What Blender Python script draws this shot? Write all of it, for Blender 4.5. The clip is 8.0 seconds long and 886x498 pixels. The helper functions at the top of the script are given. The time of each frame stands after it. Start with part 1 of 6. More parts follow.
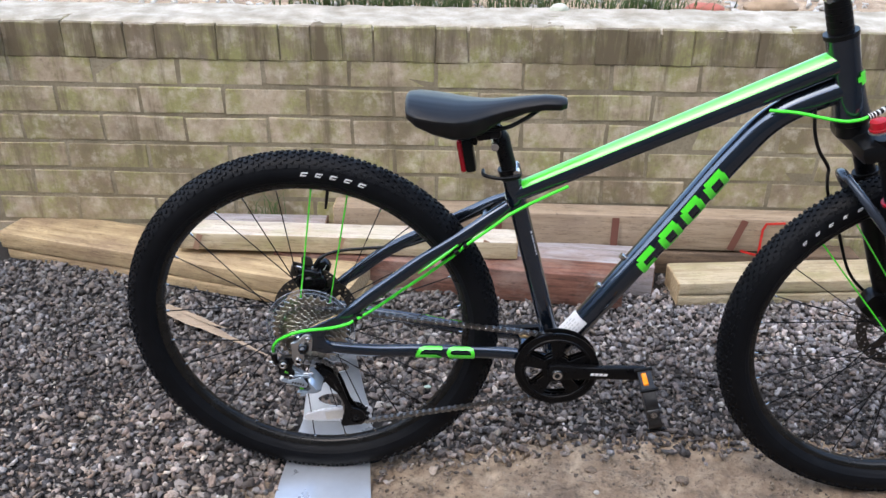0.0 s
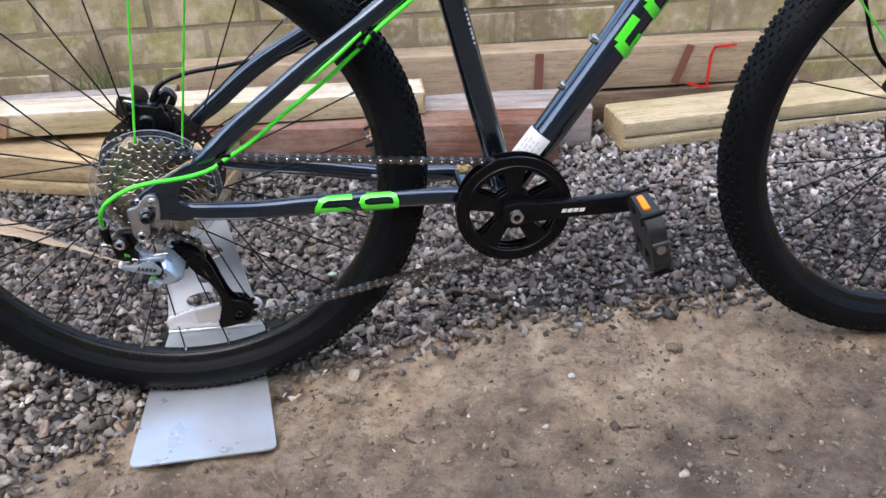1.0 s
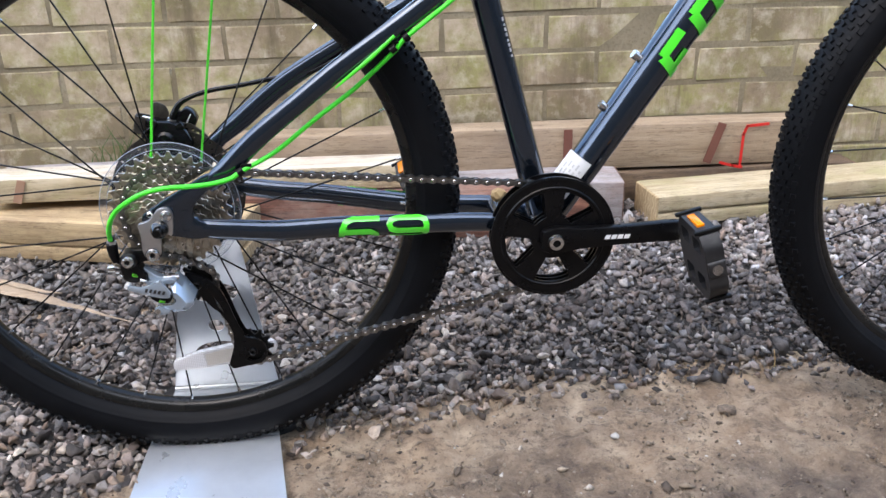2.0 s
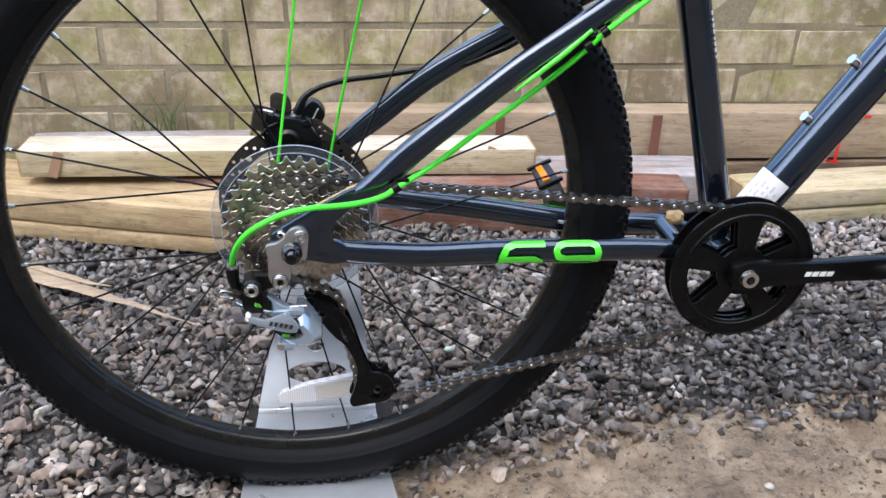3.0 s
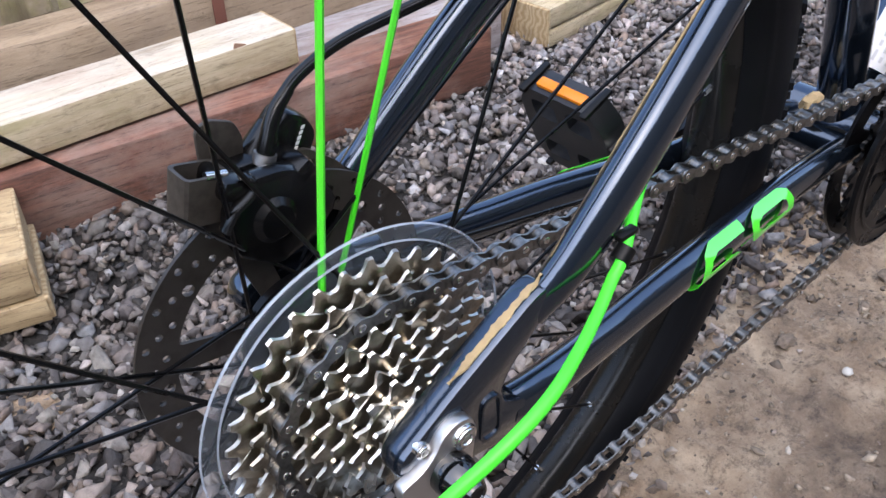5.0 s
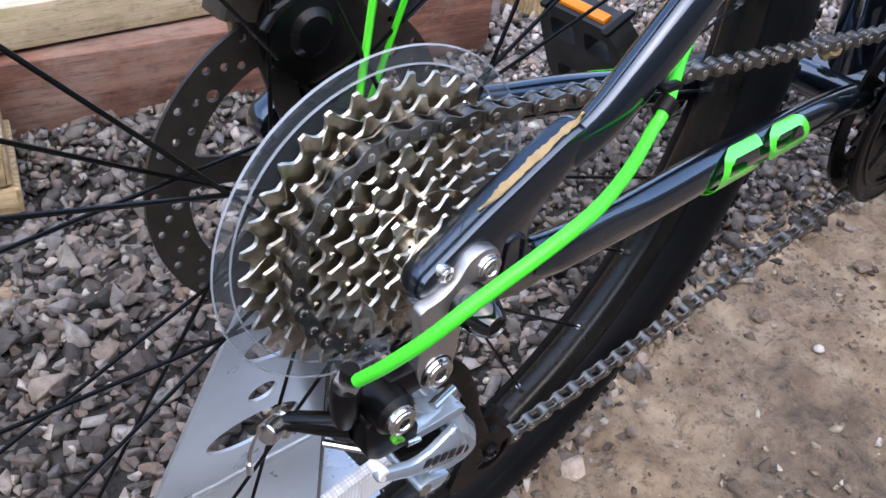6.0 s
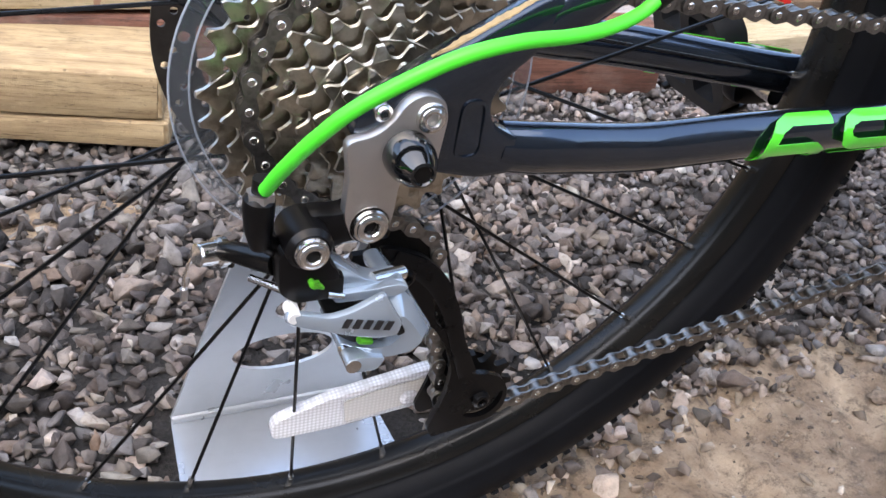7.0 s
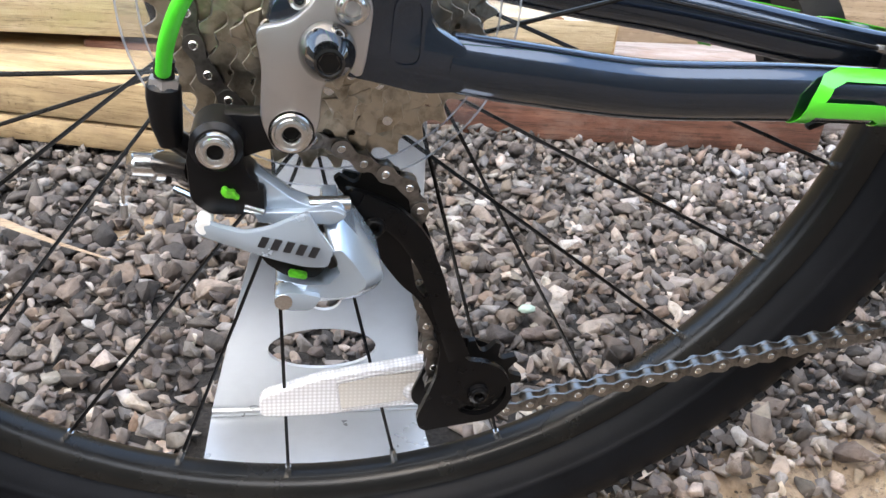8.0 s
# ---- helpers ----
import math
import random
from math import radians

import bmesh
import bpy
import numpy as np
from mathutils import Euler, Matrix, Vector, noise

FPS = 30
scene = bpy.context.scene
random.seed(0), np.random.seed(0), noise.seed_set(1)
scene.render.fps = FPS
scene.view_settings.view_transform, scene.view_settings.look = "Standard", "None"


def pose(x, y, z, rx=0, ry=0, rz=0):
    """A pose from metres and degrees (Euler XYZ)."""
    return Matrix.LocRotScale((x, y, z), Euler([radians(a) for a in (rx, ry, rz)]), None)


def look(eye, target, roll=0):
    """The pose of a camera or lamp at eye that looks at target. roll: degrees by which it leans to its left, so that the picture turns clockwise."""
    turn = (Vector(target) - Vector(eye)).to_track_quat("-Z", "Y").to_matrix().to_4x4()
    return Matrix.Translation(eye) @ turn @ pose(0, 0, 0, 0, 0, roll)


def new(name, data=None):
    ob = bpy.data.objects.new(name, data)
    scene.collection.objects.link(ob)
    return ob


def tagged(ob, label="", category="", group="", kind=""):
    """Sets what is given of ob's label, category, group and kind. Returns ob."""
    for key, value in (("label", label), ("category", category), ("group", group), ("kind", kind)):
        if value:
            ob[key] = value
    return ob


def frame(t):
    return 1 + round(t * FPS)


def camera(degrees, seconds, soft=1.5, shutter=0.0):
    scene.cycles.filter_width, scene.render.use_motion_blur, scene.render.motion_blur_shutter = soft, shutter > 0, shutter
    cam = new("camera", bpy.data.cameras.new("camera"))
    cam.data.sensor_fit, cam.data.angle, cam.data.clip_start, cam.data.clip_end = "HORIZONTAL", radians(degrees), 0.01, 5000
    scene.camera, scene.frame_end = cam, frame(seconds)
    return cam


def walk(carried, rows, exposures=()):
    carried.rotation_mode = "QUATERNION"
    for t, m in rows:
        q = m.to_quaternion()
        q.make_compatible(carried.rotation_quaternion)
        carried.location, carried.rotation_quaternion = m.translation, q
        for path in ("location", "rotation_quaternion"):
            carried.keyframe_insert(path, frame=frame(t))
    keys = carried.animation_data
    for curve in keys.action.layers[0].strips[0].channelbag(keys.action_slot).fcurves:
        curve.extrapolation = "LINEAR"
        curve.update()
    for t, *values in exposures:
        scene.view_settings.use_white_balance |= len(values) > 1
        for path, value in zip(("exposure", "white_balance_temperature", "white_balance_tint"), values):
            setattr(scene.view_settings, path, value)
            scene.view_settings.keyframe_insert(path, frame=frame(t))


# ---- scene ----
cam = camera(53.6, 8.0)
PATH = [
    (0, (0.301, -1.354, 1.209), (0.225, 0.418, 0.285), 0.2),
    (0.2, (0.283, -1.254, 1.182), (0.317, 0.491, 0.205), -0.1),
    (0.3, (0.278, -1.197, 1.158), (0.354, 0.527, 0.147), -0.3),
    (0.5, (0.266, -1.13, 1.049), (0.406, 0.584, 0.028), -0.1),
    (0.7, (0.260, -1.061, 0.977), (0.424, 0.609, -0.112), -0.7),
    (0.8, (0.255, -1.035, 0.947), (0.425, 0.616, -0.168), -0.9),
    (1, (0.248, -1.022, 0.85), (0.437, 0.665, -0.206), -1.3),
    (1.2, (0.241, -1.017, 0.787), (0.443, 0.727, -0.171), -1.3),
    (2.3, (0.213, -0.998, 0.68), (0.361, 0.846, -0.078), -0.4),
    (2.5, (0.192, -0.952, 0.693), (0.335, 0.878, -0.1), 0.4),
    (3, (0.042, -0.807, 0.695), (0.28, 0.978, -0.174), 1.8),
    (3.2, (-0.019, -0.725, 0.703), (0.292, 1.034, -0.196), 1.6),
    (3.5, (-0.088, -0.612, 0.7), (0.394, 1.103, -0.21), 0.4),
    (3.8, (-0.122, -0.486, 0.679), (0.524, 1.162, -0.252), -1.1),
    (4, (-0.108, -0.421, 0.684), (0.591, 1.144, -0.347), -2.9),
    (4.2, (-0.103, -0.362, 0.679), (0.685, 1.11, -0.421), -3.7),
    (5.3, (-0.166, -0.237, 0.603), (0.909, 0.913, -0.631), 0.6),
    (5.5, (-0.173, -0.238, 0.587), (0.917, 0.897, -0.647), 2.5),
    (5.8, (-0.185, -0.254, 0.565), (0.915, 0.912, -0.632), 5.0),
    (6, (-0.192, -0.251, 0.56), (0.922, 0.897, -0.639), 7.0),
    (6.2, (-0.193, -0.265, 0.548), (0.902, 0.943, -0.610), 7.7),
    (6.5, (-0.183, -0.287, 0.53), (0.86, 0.977, -0.616), 9.4),
    (6.8, (-0.147, -0.331, 0.513), (0.719, 1.086, -0.601), 8.8),
    (7, (-0.121, -0.342, 0.492), (0.658, 1.139, -0.603), 9.1),
    (7.5, (-0.058, -0.387, 0.441), (0.44, 1.256, -0.584), 6.7),
    (7.8, (-0.029, -0.385, 0.429), (0.351, 1.323, -0.540), 5.9),
    (8, (-0.016, -0.37, 0.425), (0.348, 1.35, -0.528), 5.5),
]
walk(cam, [(t, look(eye, target, roll)) for t, eye, target, roll in PATH],
     [(0, 1.07, 6800, 10), (0.5, 1.14, 6850, 10), (1.2, 1.22, 6900, 10), (2.5, 1.36, 6850, 9), (3.5, 1.37, 6880, 8), (5.5, 1.22, 6700, 13), (6.5, 1.34, 6900, 13), (7.2, 1.57, 7200, 11), (8, 1.85, 7500, 8)])

# ---- world and light ----
world = bpy.data.worlds.new("sky")
scene.world = world
world.use_nodes = True
wn = world.node_tree
sky = wn.nodes.new("ShaderNodeTexSky")
sky.sky_type = "NISHITA"
sky.sun_disc = False
SUN_EL, SUN_AZ = 58.0, 215.0
sky.sun_elevation = radians(SUN_EL)
sky.sun_rotation = radians(SUN_AZ)
sky.dust_density = 1.2
wn.nodes["Background"].inputs["Strength"].default_value = 0.265
wn.links.new(sky.outputs["Color"], wn.nodes["Background"].inputs["Color"])
sun_data = bpy.data.lights.new("sun", "SUN")
sun_data.energy = 1.5
sun_data.angle = radians(115)
sun_data.color = (1.0, 0.97, 0.94)
sun = new("sun", sun_data)
sun_dir = Vector((math.sin(radians(SUN_AZ)) * math.cos(radians(SUN_EL)), math.cos(radians(SUN_AZ)) * math.cos(radians(SUN_EL)), math.sin(radians(SUN_EL))))
sun.matrix_world = look(sun_dir * 8, (0, 0, 0))


# ---- materials ----
def mat(name, color, rough=0.5, metal=0.0, **more):
    m = bpy.data.materials.new(name)
    m.use_nodes = True
    b = m.node_tree.nodes["Principled BSDF"]
    b.inputs["Base Color"].default_value = (*color, 1)
    b.inputs["Roughness"].default_value = rough
    b.inputs["Metallic"].default_value = metal
    for key, value in more.items():
        b.inputs[key.replace("_", " ")].default_value = value
    return m


def add(m, kind, **inputs):
    n = m.node_tree.nodes.new(kind)
    for key, value in inputs.items():
        n.inputs[key.replace("_", " ")].default_value = value
    return n


def link(m, a, b):
    m.node_tree.links.new(a, b)


def coords(m, scale=(1, 1, 1)):
    tc = add(m, "ShaderNodeTexCoord")
    mp = add(m, "ShaderNodeMapping")
    mp.inputs["Scale"].default_value = scale
    link(m, tc.outputs["Object"], mp.inputs["Vector"])
    return mp.outputs["Vector"]


def noise_tex(m, vec, scale, detail=6.0, rough=0.6):
    n = add(m, "ShaderNodeTexNoise", Scale=scale, Detail=detail, Roughness=rough)
    if vec is not None:
        link(m, vec, n.inputs["Vector"])
    return n.outputs["Fac"]


def ramp(m, fac, stops):
    r = add(m, "ShaderNodeValToRGB")
    e = r.color_ramp.elements
    while len(e) < len(stops):
        e.new(0.5)
    for el, (p, c) in zip(e, stops):
        el.position = p
        el.color = (*c, 1)
    link(m, fac, r.inputs["Fac"])
    return r.outputs["Color"]


def mix(m, a, b, fac, mode="MIX"):
    n = m.node_tree.nodes.new("ShaderNodeMix")
    n.data_type = "RGBA"
    n.blend_type = mode
    for sock, v in ((n.inputs["Factor"], fac), (n.inputs["A"], a), (n.inputs["B"], b)):
        if isinstance(v, (int, float)):
            sock.default_value = v
        elif isinstance(v, tuple):
            sock.default_value = (*v, 1)
        else:
            link(m, v, sock)
    return n.outputs["Result"]


def bump(m, height, strength=0.3, distance=0.002):
    n = add(m, "ShaderNodeBump", Strength=strength, Distance=distance)
    link(m, height, n.inputs["Height"])
    link(m, n.outputs["Normal"], bsdf(m).inputs["Normal"])


def bsdf(m):
    return m.node_tree.nodes["Principled BSDF"]


def base(m, col):
    link(m, col, bsdf(m).inputs["Base Color"])


def gloss(m, fac, lo, hi):
    n = add(m, "ShaderNodeMapRange")
    n.inputs["To Min"].default_value, n.inputs["To Max"].default_value = lo, hi
    link(m, fac, n.inputs["Value"])
    link(m, n.outputs["Result"], bsdf(m).inputs["Roughness"])


def grimy(name, color, rough, metal=0.0, dirt=(0.16, 0.12, 0.085), amount=0.25, scale=60, **more):
    m = mat(name, color, rough, metal, **more)
    v = coords(m)
    n1 = noise_tex(m, v, scale, 5)
    f = ramp(m, n1, [(0.45, (0, 0, 0)), (0.75, (amount,) * 3)])
    base(m, mix(m, color, dirt, f))
    gloss(m, n1, rough * 0.8, min(1, rough * 1.25))
    return m


PAINT = grimy("frame_paint", (0.035, 0.053, 0.081), 0.2, 0.9, amount=0.04, Coat_Weight=1.0, Coat_Roughness=0.04, Coat_IOR=1.55)
bump(PAINT, noise_tex(PAINT, coords(PAINT), 55, 2), 0.12, 0.002)
GREEN = grimy("green_paint", (0.07, 0.85, 0.03), 0.3, amount=0.05, Coat_Weight=1.0, Coat_Roughness=0.06, Coat_IOR=1.8)
# mottled almost black, so the part shade on the tips is in the colour
SPRING = grimy("yellow_green_plastic", (0.12, 0.62, 0.03), 0.35, dirt=(0.02, 0.03, 0.01), amount=0.9, scale=220)
GREEN_CABLE = grimy("green_cable", (0.06, 0.88, 0.04), 0.42, amount=0.06)
BLACK = grimy("black_anodised", (0.003, 0.003, 0.0034), 0.28, 0.0, amount=0.015, Specular_IOR_Level=0.22)
SATIN = grimy("black_satin", (0.0035, 0.0035, 0.004), 0.3, amount=0.015, Specular_IOR_Level=0.25)
RIM = grimy("black_rim", (0.007, 0.007, 0.0066), 0.26, dirt=(0.08, 0.07, 0.055), amount=0.08, scale=25, Specular_IOR_Level=0.36)
PLASTIC = grimy("black_plastic", (0.0045, 0.0045, 0.0045), 0.38, amount=0.03, Specular_IOR_Level=0.2)
SADDLE = grimy("saddle_vinyl", (0.004, 0.004, 0.0045), 0.36, dirt=(0.12, 0.09, 0.06), amount=0.06, scale=30, Specular_IOR_Level=0.3)
ALU = grimy("brushed_aluminium", (0.66, 0.65, 0.64), 0.38, 1.0, amount=0.15)
SILVER = grimy("silver_paint", (0.47, 0.56, 0.65), 0.25, 0.6, amount=0.03, Coat_Weight=0.4)
ARCH = grimy("grey_fork_paint", (0.06, 0.075, 0.1), 0.25, 0.5, amount=0.05)
STEEL = grimy("bolt_steel", (0.74, 0.73, 0.71), 0.2, 1.0, amount=0.12, scale=200)
GLOSS_BLACK = grimy("gloss_black", (0.004, 0.0045, 0.005), 0.07, amount=0.02, Coat_Weight=1.0, Coat_Roughness=0.04)
CHAIN = grimy("chain_steel", (0.3, 0.29, 0.275), 0.32, 1.0, dirt=(0.05, 0.045, 0.039), amount=0.75, scale=160)
PIN = grimy("chain_pin_steel", (0.62, 0.6, 0.57), 0.25, 1.0, dirt=(0.1, 0.09, 0.075), amount=0.4, scale=200)
NICKEL = grimy("sprocket_steel", (0.55, 0.5, 0.405), 0.3, 1.0, dirt=(0.15, 0.118, 0.08), amount=0.9, scale=130)
TOOTH = grimy("worn_tooth_steel", (0.86, 0.84, 0.78), 0.3, 1.0, dirt=(0.3, 0.25, 0.18), amount=0.35, scale=150)
ROTOR = grimy("rotor_steel", (0.055, 0.048, 0.042), 0.42, 0.5, dirt=(0.02, 0.016, 0.013), amount=0.7, scale=90)
CAST = grimy("dusty_black_casting", (0.003, 0.003, 0.0032), 0.22, dirt=(0.1, 0.08, 0.06), amount=0.05, scale=140, Specular_IOR_Level=0.35)
DUSTY = grimy("dusty_pressed_steel", (0.055, 0.046, 0.038), 0.5, 0.3, dirt=(0.02, 0.016, 0.012), amount=0.8, scale=160)
PEDAL = grimy("dusty_pedal_plastic", (0.011, 0.011, 0.012), 0.42, dirt=(0.09, 0.085, 0.08), amount=0.3, scale=45)
RED_PLASTIC = mat("red_lens", (0.42, 0.008, 0.016), 0.18, Transmission_Weight=0.15)
ORANGE = mat("orange_reflector", (0.9, 0.25, 0.005), 0.2)
WHITE_PRINT = grimy("white_print", (0.75, 0.75, 0.73), 0.5, amount=0.2)
GREY_PRINT = mat("grey_print", (0.014, 0.014, 0.016), 0.5)
LABEL_PRINT = mat("faded_print", (0.5, 0.5, 0.5), 0.6)
PAPER = grimy("paper_label", (0.72, 0.72, 0.72), 0.55, amount=0.12)
TAN = grimy("mud_and_reflection", (0.42, 0.3, 0.15), 0.9, amount=0.4, scale=200)

RUBBER = mat("tyre_rubber", (0.016, 0.016, 0.017), 0.5, Specular_IOR_Level=0.13)
v = coords(RUBBER)
n = noise_tex(RUBBER, v, 35, 6)
dust = noise_tex(RUBBER, v, 7, 5)
c = ramp(RUBBER, n, [(0.35, (0.0034, 0.0039, 0.005)), (0.62, (0.005, 0.0056, 0.007)), (0.85, (0.011, 0.0115, 0.0125))])
base(RUBBER, mix(RUBBER, c, (0.018, 0.0185, 0.02), ramp(RUBBER, dust, [(0.5, (0, 0, 0)), (0.78, (0.35,) * 3)])))
gloss(RUBBER, n, 0.42, 0.62)
bump(RUBBER, noise_tex(RUBBER, v, 900, 3), 0.2, 0.0005)

CLEAR = mat("clear_plastic", (0.2, 0.24, 0.28), 0.05, Alpha=0.15, Coat_Weight=0.6)
# edge highlights of the clear disc, put into a pale blue-white colour
EDGE_GLINT = mat("edge_glint", (0.6, 0.66, 0.74), 0.12, Alpha=0.38)

REFLECTOR = mat("white_reflector", (0.78, 0.78, 0.8), 0.2, Coat_Weight=0.8)
v = coords(REFLECTOR)
vor = add(REFLECTOR, "ShaderNodeTexVoronoi", Scale=420.0, Randomness=0.0)
link(REFLECTOR, v, vor.inputs["Vector"])
base(REFLECTOR, ramp(REFLECTOR, vor.outputs["Distance"], [(0.2, (0.82, 0.82, 0.84)), (0.6, (0.55, 0.54, 0.54))]))
bump(REFLECTOR, vor.outputs["Distance"], 0.5, 0.001)

STAND = mat("stand_sheet_aluminium", (0.75, 0.79, 0.84), 0.28, 0.6)
v = coords(STAND, (1, 1, 1))
n = noise_tex(STAND, v, 14, 5)
n2 = noise_tex(STAND, coords(STAND, (4, 14, 8)), 9, 5)
base(STAND, mix(STAND, ramp(STAND, n, [(0.35, (0.54, 0.57, 0.6)), (0.65, (0.62, 0.65, 0.68))]), (0.45, 0.45, 0.45), ramp(STAND, n2, [(0.58, (0, 0, 0)), (0.8, (0.2,) * 3)])))
gloss(STAND, n, 0.22, 0.36)


REFLECTOR_MID = REFLECTOR.copy()
REFLECTOR_MID.name = "amber_reflector"
for nd in REFLECTOR_MID.node_tree.nodes:
    if nd.type == "VALTORGB":
        nd.color_ramp.elements[0].color = (0.84, 0.81, 0.77, 1)
        nd.color_ramp.elements[1].color = (0.56, 0.52, 0.46, 1)


def wood(name, pale, mid, dark, rough=0.75, stain=None, stain_at=0.62, moss=None):
    """Sawn, weathered timber: grain along x, broad stains, blotches, fissures and grime."""
    m = mat(name, mid, rough)
    n1 = noise_tex(m, coords(m, (1.0, 9.0, 9.0)), 6, 8, 0.68)
    n2 = noise_tex(m, coords(m, (2.2, 42, 42)), 6, 6, 0.75)
    c = ramp(m, n1, [(0.3, dark), (0.5, mid), (0.7, pale)])
    c = mix(m, c, dark, ramp(m, n2, [(0.54, (0, 0, 0)), (0.78, (0.5,) * 3)]))
    big = noise_tex(m, coords(m, (1.0, 1.6, 1.6)), 5, 6, 0.7)
    c = mix(m, c, stain or dark, ramp(m, big, [(stain_at - 0.1, (0, 0, 0)), (stain_at + 0.1, (0.8,) * 3)]))
    blot = noise_tex(m, coords(m, (1.0, 2.0, 2.0)), 17, 8, 0.78)
    c = mix(m, c, tuple(0.45 * q for q in dark), ramp(m, blot, [(0.54, (0, 0, 0)), (0.7, (0.7,) * 3)]))
    c = mix(m, c, tuple(min(0.85, 1.25 * q) for q in pale), ramp(m, blot, [(0.3, (0.65,) * 3), (0.43, (0, 0, 0))]))
    if moss:
        c = mix(m, c, moss, ramp(m, noise_tex(m, coords(m, (0.7, 1.5, 1.5)), 9, 6, 0.7), [(0.5, (0, 0, 0)), (0.66, (0.6,) * 3)]))
    crack = noise_tex(m, coords(m, (0.8, 26, 26)), 4, 5, 0.6)
    lines = ramp(m, crack, [(0.49, (0, 0, 0)), (0.5, (0.75,) * 3), (0.51, (0, 0, 0))])
    c = mix(m, c, tuple(0.3 * q for q in dark), lines)
    speck = noise_tex(m, coords(m), 120, 3)
    c = mix(m, c, (0.06, 0.045, 0.03), ramp(m, speck, [(0.66, (0, 0, 0)), (0.74, (0.6,) * 3)]))
    link(m, c, bsdf(m).inputs["Base Color"])
    bump(m, mix(m, n2, blot, 0.5), 0.8, 0.003)
    return m


WOOD_YELLOW = wood("yellow_pine", (0.56, 0.43, 0.25), (0.45, 0.33, 0.18), (0.25, 0.165, 0.085), stain=(0.24, 0.16, 0.095), stain_at=0.56)
WOOD_PALE = wood("pale_pine", (0.6, 0.51, 0.36), (0.5, 0.415, 0.27), (0.32, 0.245, 0.145), stain=(0.36, 0.28, 0.16), stain_at=0.58, moss=(0.36, 0.33, 0.16))
WOOD_TAN = wood("tan_pine", (0.44, 0.34, 0.24), (0.36, 0.27, 0.18), (0.23, 0.16, 0.1), stain=(0.27, 0.2, 0.14), stain_at=0.57)
WOOD_RED = wood("red_brown_sleeper", (0.3, 0.14, 0.09), (0.17, 0.072, 0.047), (0.055, 0.029, 0.021), stain=(0.3, 0.21, 0.17), stain_at=0.58)
WOOD_GREY = wood("grey_sleeper", (0.46, 0.44, 0.45), (0.36, 0.33, 0.33), (0.2, 0.165, 0.15), stain=(0.27, 0.19, 0.16))
WOOD_DARK = wood("dark_brown_timber", (0.22, 0.15, 0.09), (0.15, 0.1, 0.06), (0.07, 0.045, 0.03))
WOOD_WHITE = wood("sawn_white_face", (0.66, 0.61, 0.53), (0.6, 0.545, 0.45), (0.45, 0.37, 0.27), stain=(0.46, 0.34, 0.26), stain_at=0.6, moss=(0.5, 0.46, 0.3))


def end_grain(name, pale, dark):
    m = mat(name, pale, 0.85)
    v = coords(m)
    w = add(m, "ShaderNodeTexWave", Scale=34.0, Distortion=14.0, Detail=5.0)
    w.wave_type = "RINGS"
    w.rings_direction = "X"
    link(m, v, w.inputs["Vector"])
    c = mix(m, dark, pale, w.outputs["Fac"])
    base(m, mix(m, c, tuple(q * 0.5 for q in dark), ramp(m, noise_tex(m, v, 30, 6), [(0.5, (0, 0, 0)), (0.72, (0.6,) * 3)])))
    bump(m, noise_tex(m, v, 140, 5), 0.6, 0.002)
    return m


END_PALE = end_grain("pale_end_grain", (0.52, 0.4, 0.24), (0.36, 0.25, 0.13))
END_DARK = end_grain("dark_end_grain", (0.24, 0.14, 0.1), (0.12, 0.07, 0.05))
RED_MARK = mat("red_marker", (0.62, 0.02, 0.015), 0.6)
SOFT_STAIN = mat("soft_stain", (0.33, 0.2, 0.13), 0.8)
BROWN_MARK = mat("brown_stain", (0.16, 0.06, 0.04), 0.8)

BRICK = mat("weathered_brick", (0.3, 0.24, 0.15), 0.9)
oi = add(BRICK, "ShaderNodeObjectInfo")
v = coords(BRICK)
geo = add(BRICK, "ShaderNodeNewGeometry")
n1 = noise_tex(BRICK, geo.outputs["Position"], 9, 8, 0.7)
n2 = noise_tex(BRICK, geo.outputs["Position"], 48, 7, 0.75)
n3 = noise_tex(BRICK, geo.outputs["Position"], 21, 6, 0.7)
c = ramp(BRICK, oi.outputs["Random"], [(0.0, (0.395, 0.31, 0.212)), (0.35, (0.47, 0.378, 0.268)), (0.7, (0.43, 0.345, 0.238)), (1.0, (0.375, 0.295, 0.21))])
n5 = noise_tex(BRICK, geo.outputs["Position"], 3.2, 5, 0.6)
c = mix(BRICK, c, (0.29, 0.28, 0.1), ramp(BRICK, n1, [(0.42, (0, 0, 0)), (0.58, (0.85,) * 3)]))
c = mix(BRICK, c, (0.17, 0.125, 0.075), ramp(BRICK, n5, [(0.47, (0, 0, 0)), (0.62, (0.75,) * 3)]))
c = mix(BRICK, c, (0.62, 0.54, 0.42), ramp(BRICK, n3, [(0.5, (0, 0, 0)), (0.68, (0.6,) * 3)]))
c = mix(BRICK, c, (0.2, 0.155, 0.095), ramp(BRICK, n3, [(0.3, (0.75,) * 3), (0.47, (0, 0, 0))]))
c = mix(BRICK, c, (0.15, 0.115, 0.07), ramp(BRICK, n2, [(0.55, (0, 0, 0)), (0.72, (0.6,) * 3)]))
streak = noise_tex(BRICK, None, 6, 6, 0.7)
mp = add(BRICK, "ShaderNodeMapping")
mp.inputs["Scale"].default_value = (2.6, 1, 0.3)
link(BRICK, geo.outputs["Position"], mp.inputs["Vector"])
link(BRICK, mp.outputs["Vector"], streak.node.inputs["Vector"])
c = mix(BRICK, c, (0.13, 0.1, 0.058), ramp(BRICK, streak, [(0.52, (0, 0, 0)), (0.66, (0.7,) * 3)]))
base(BRICK, c)
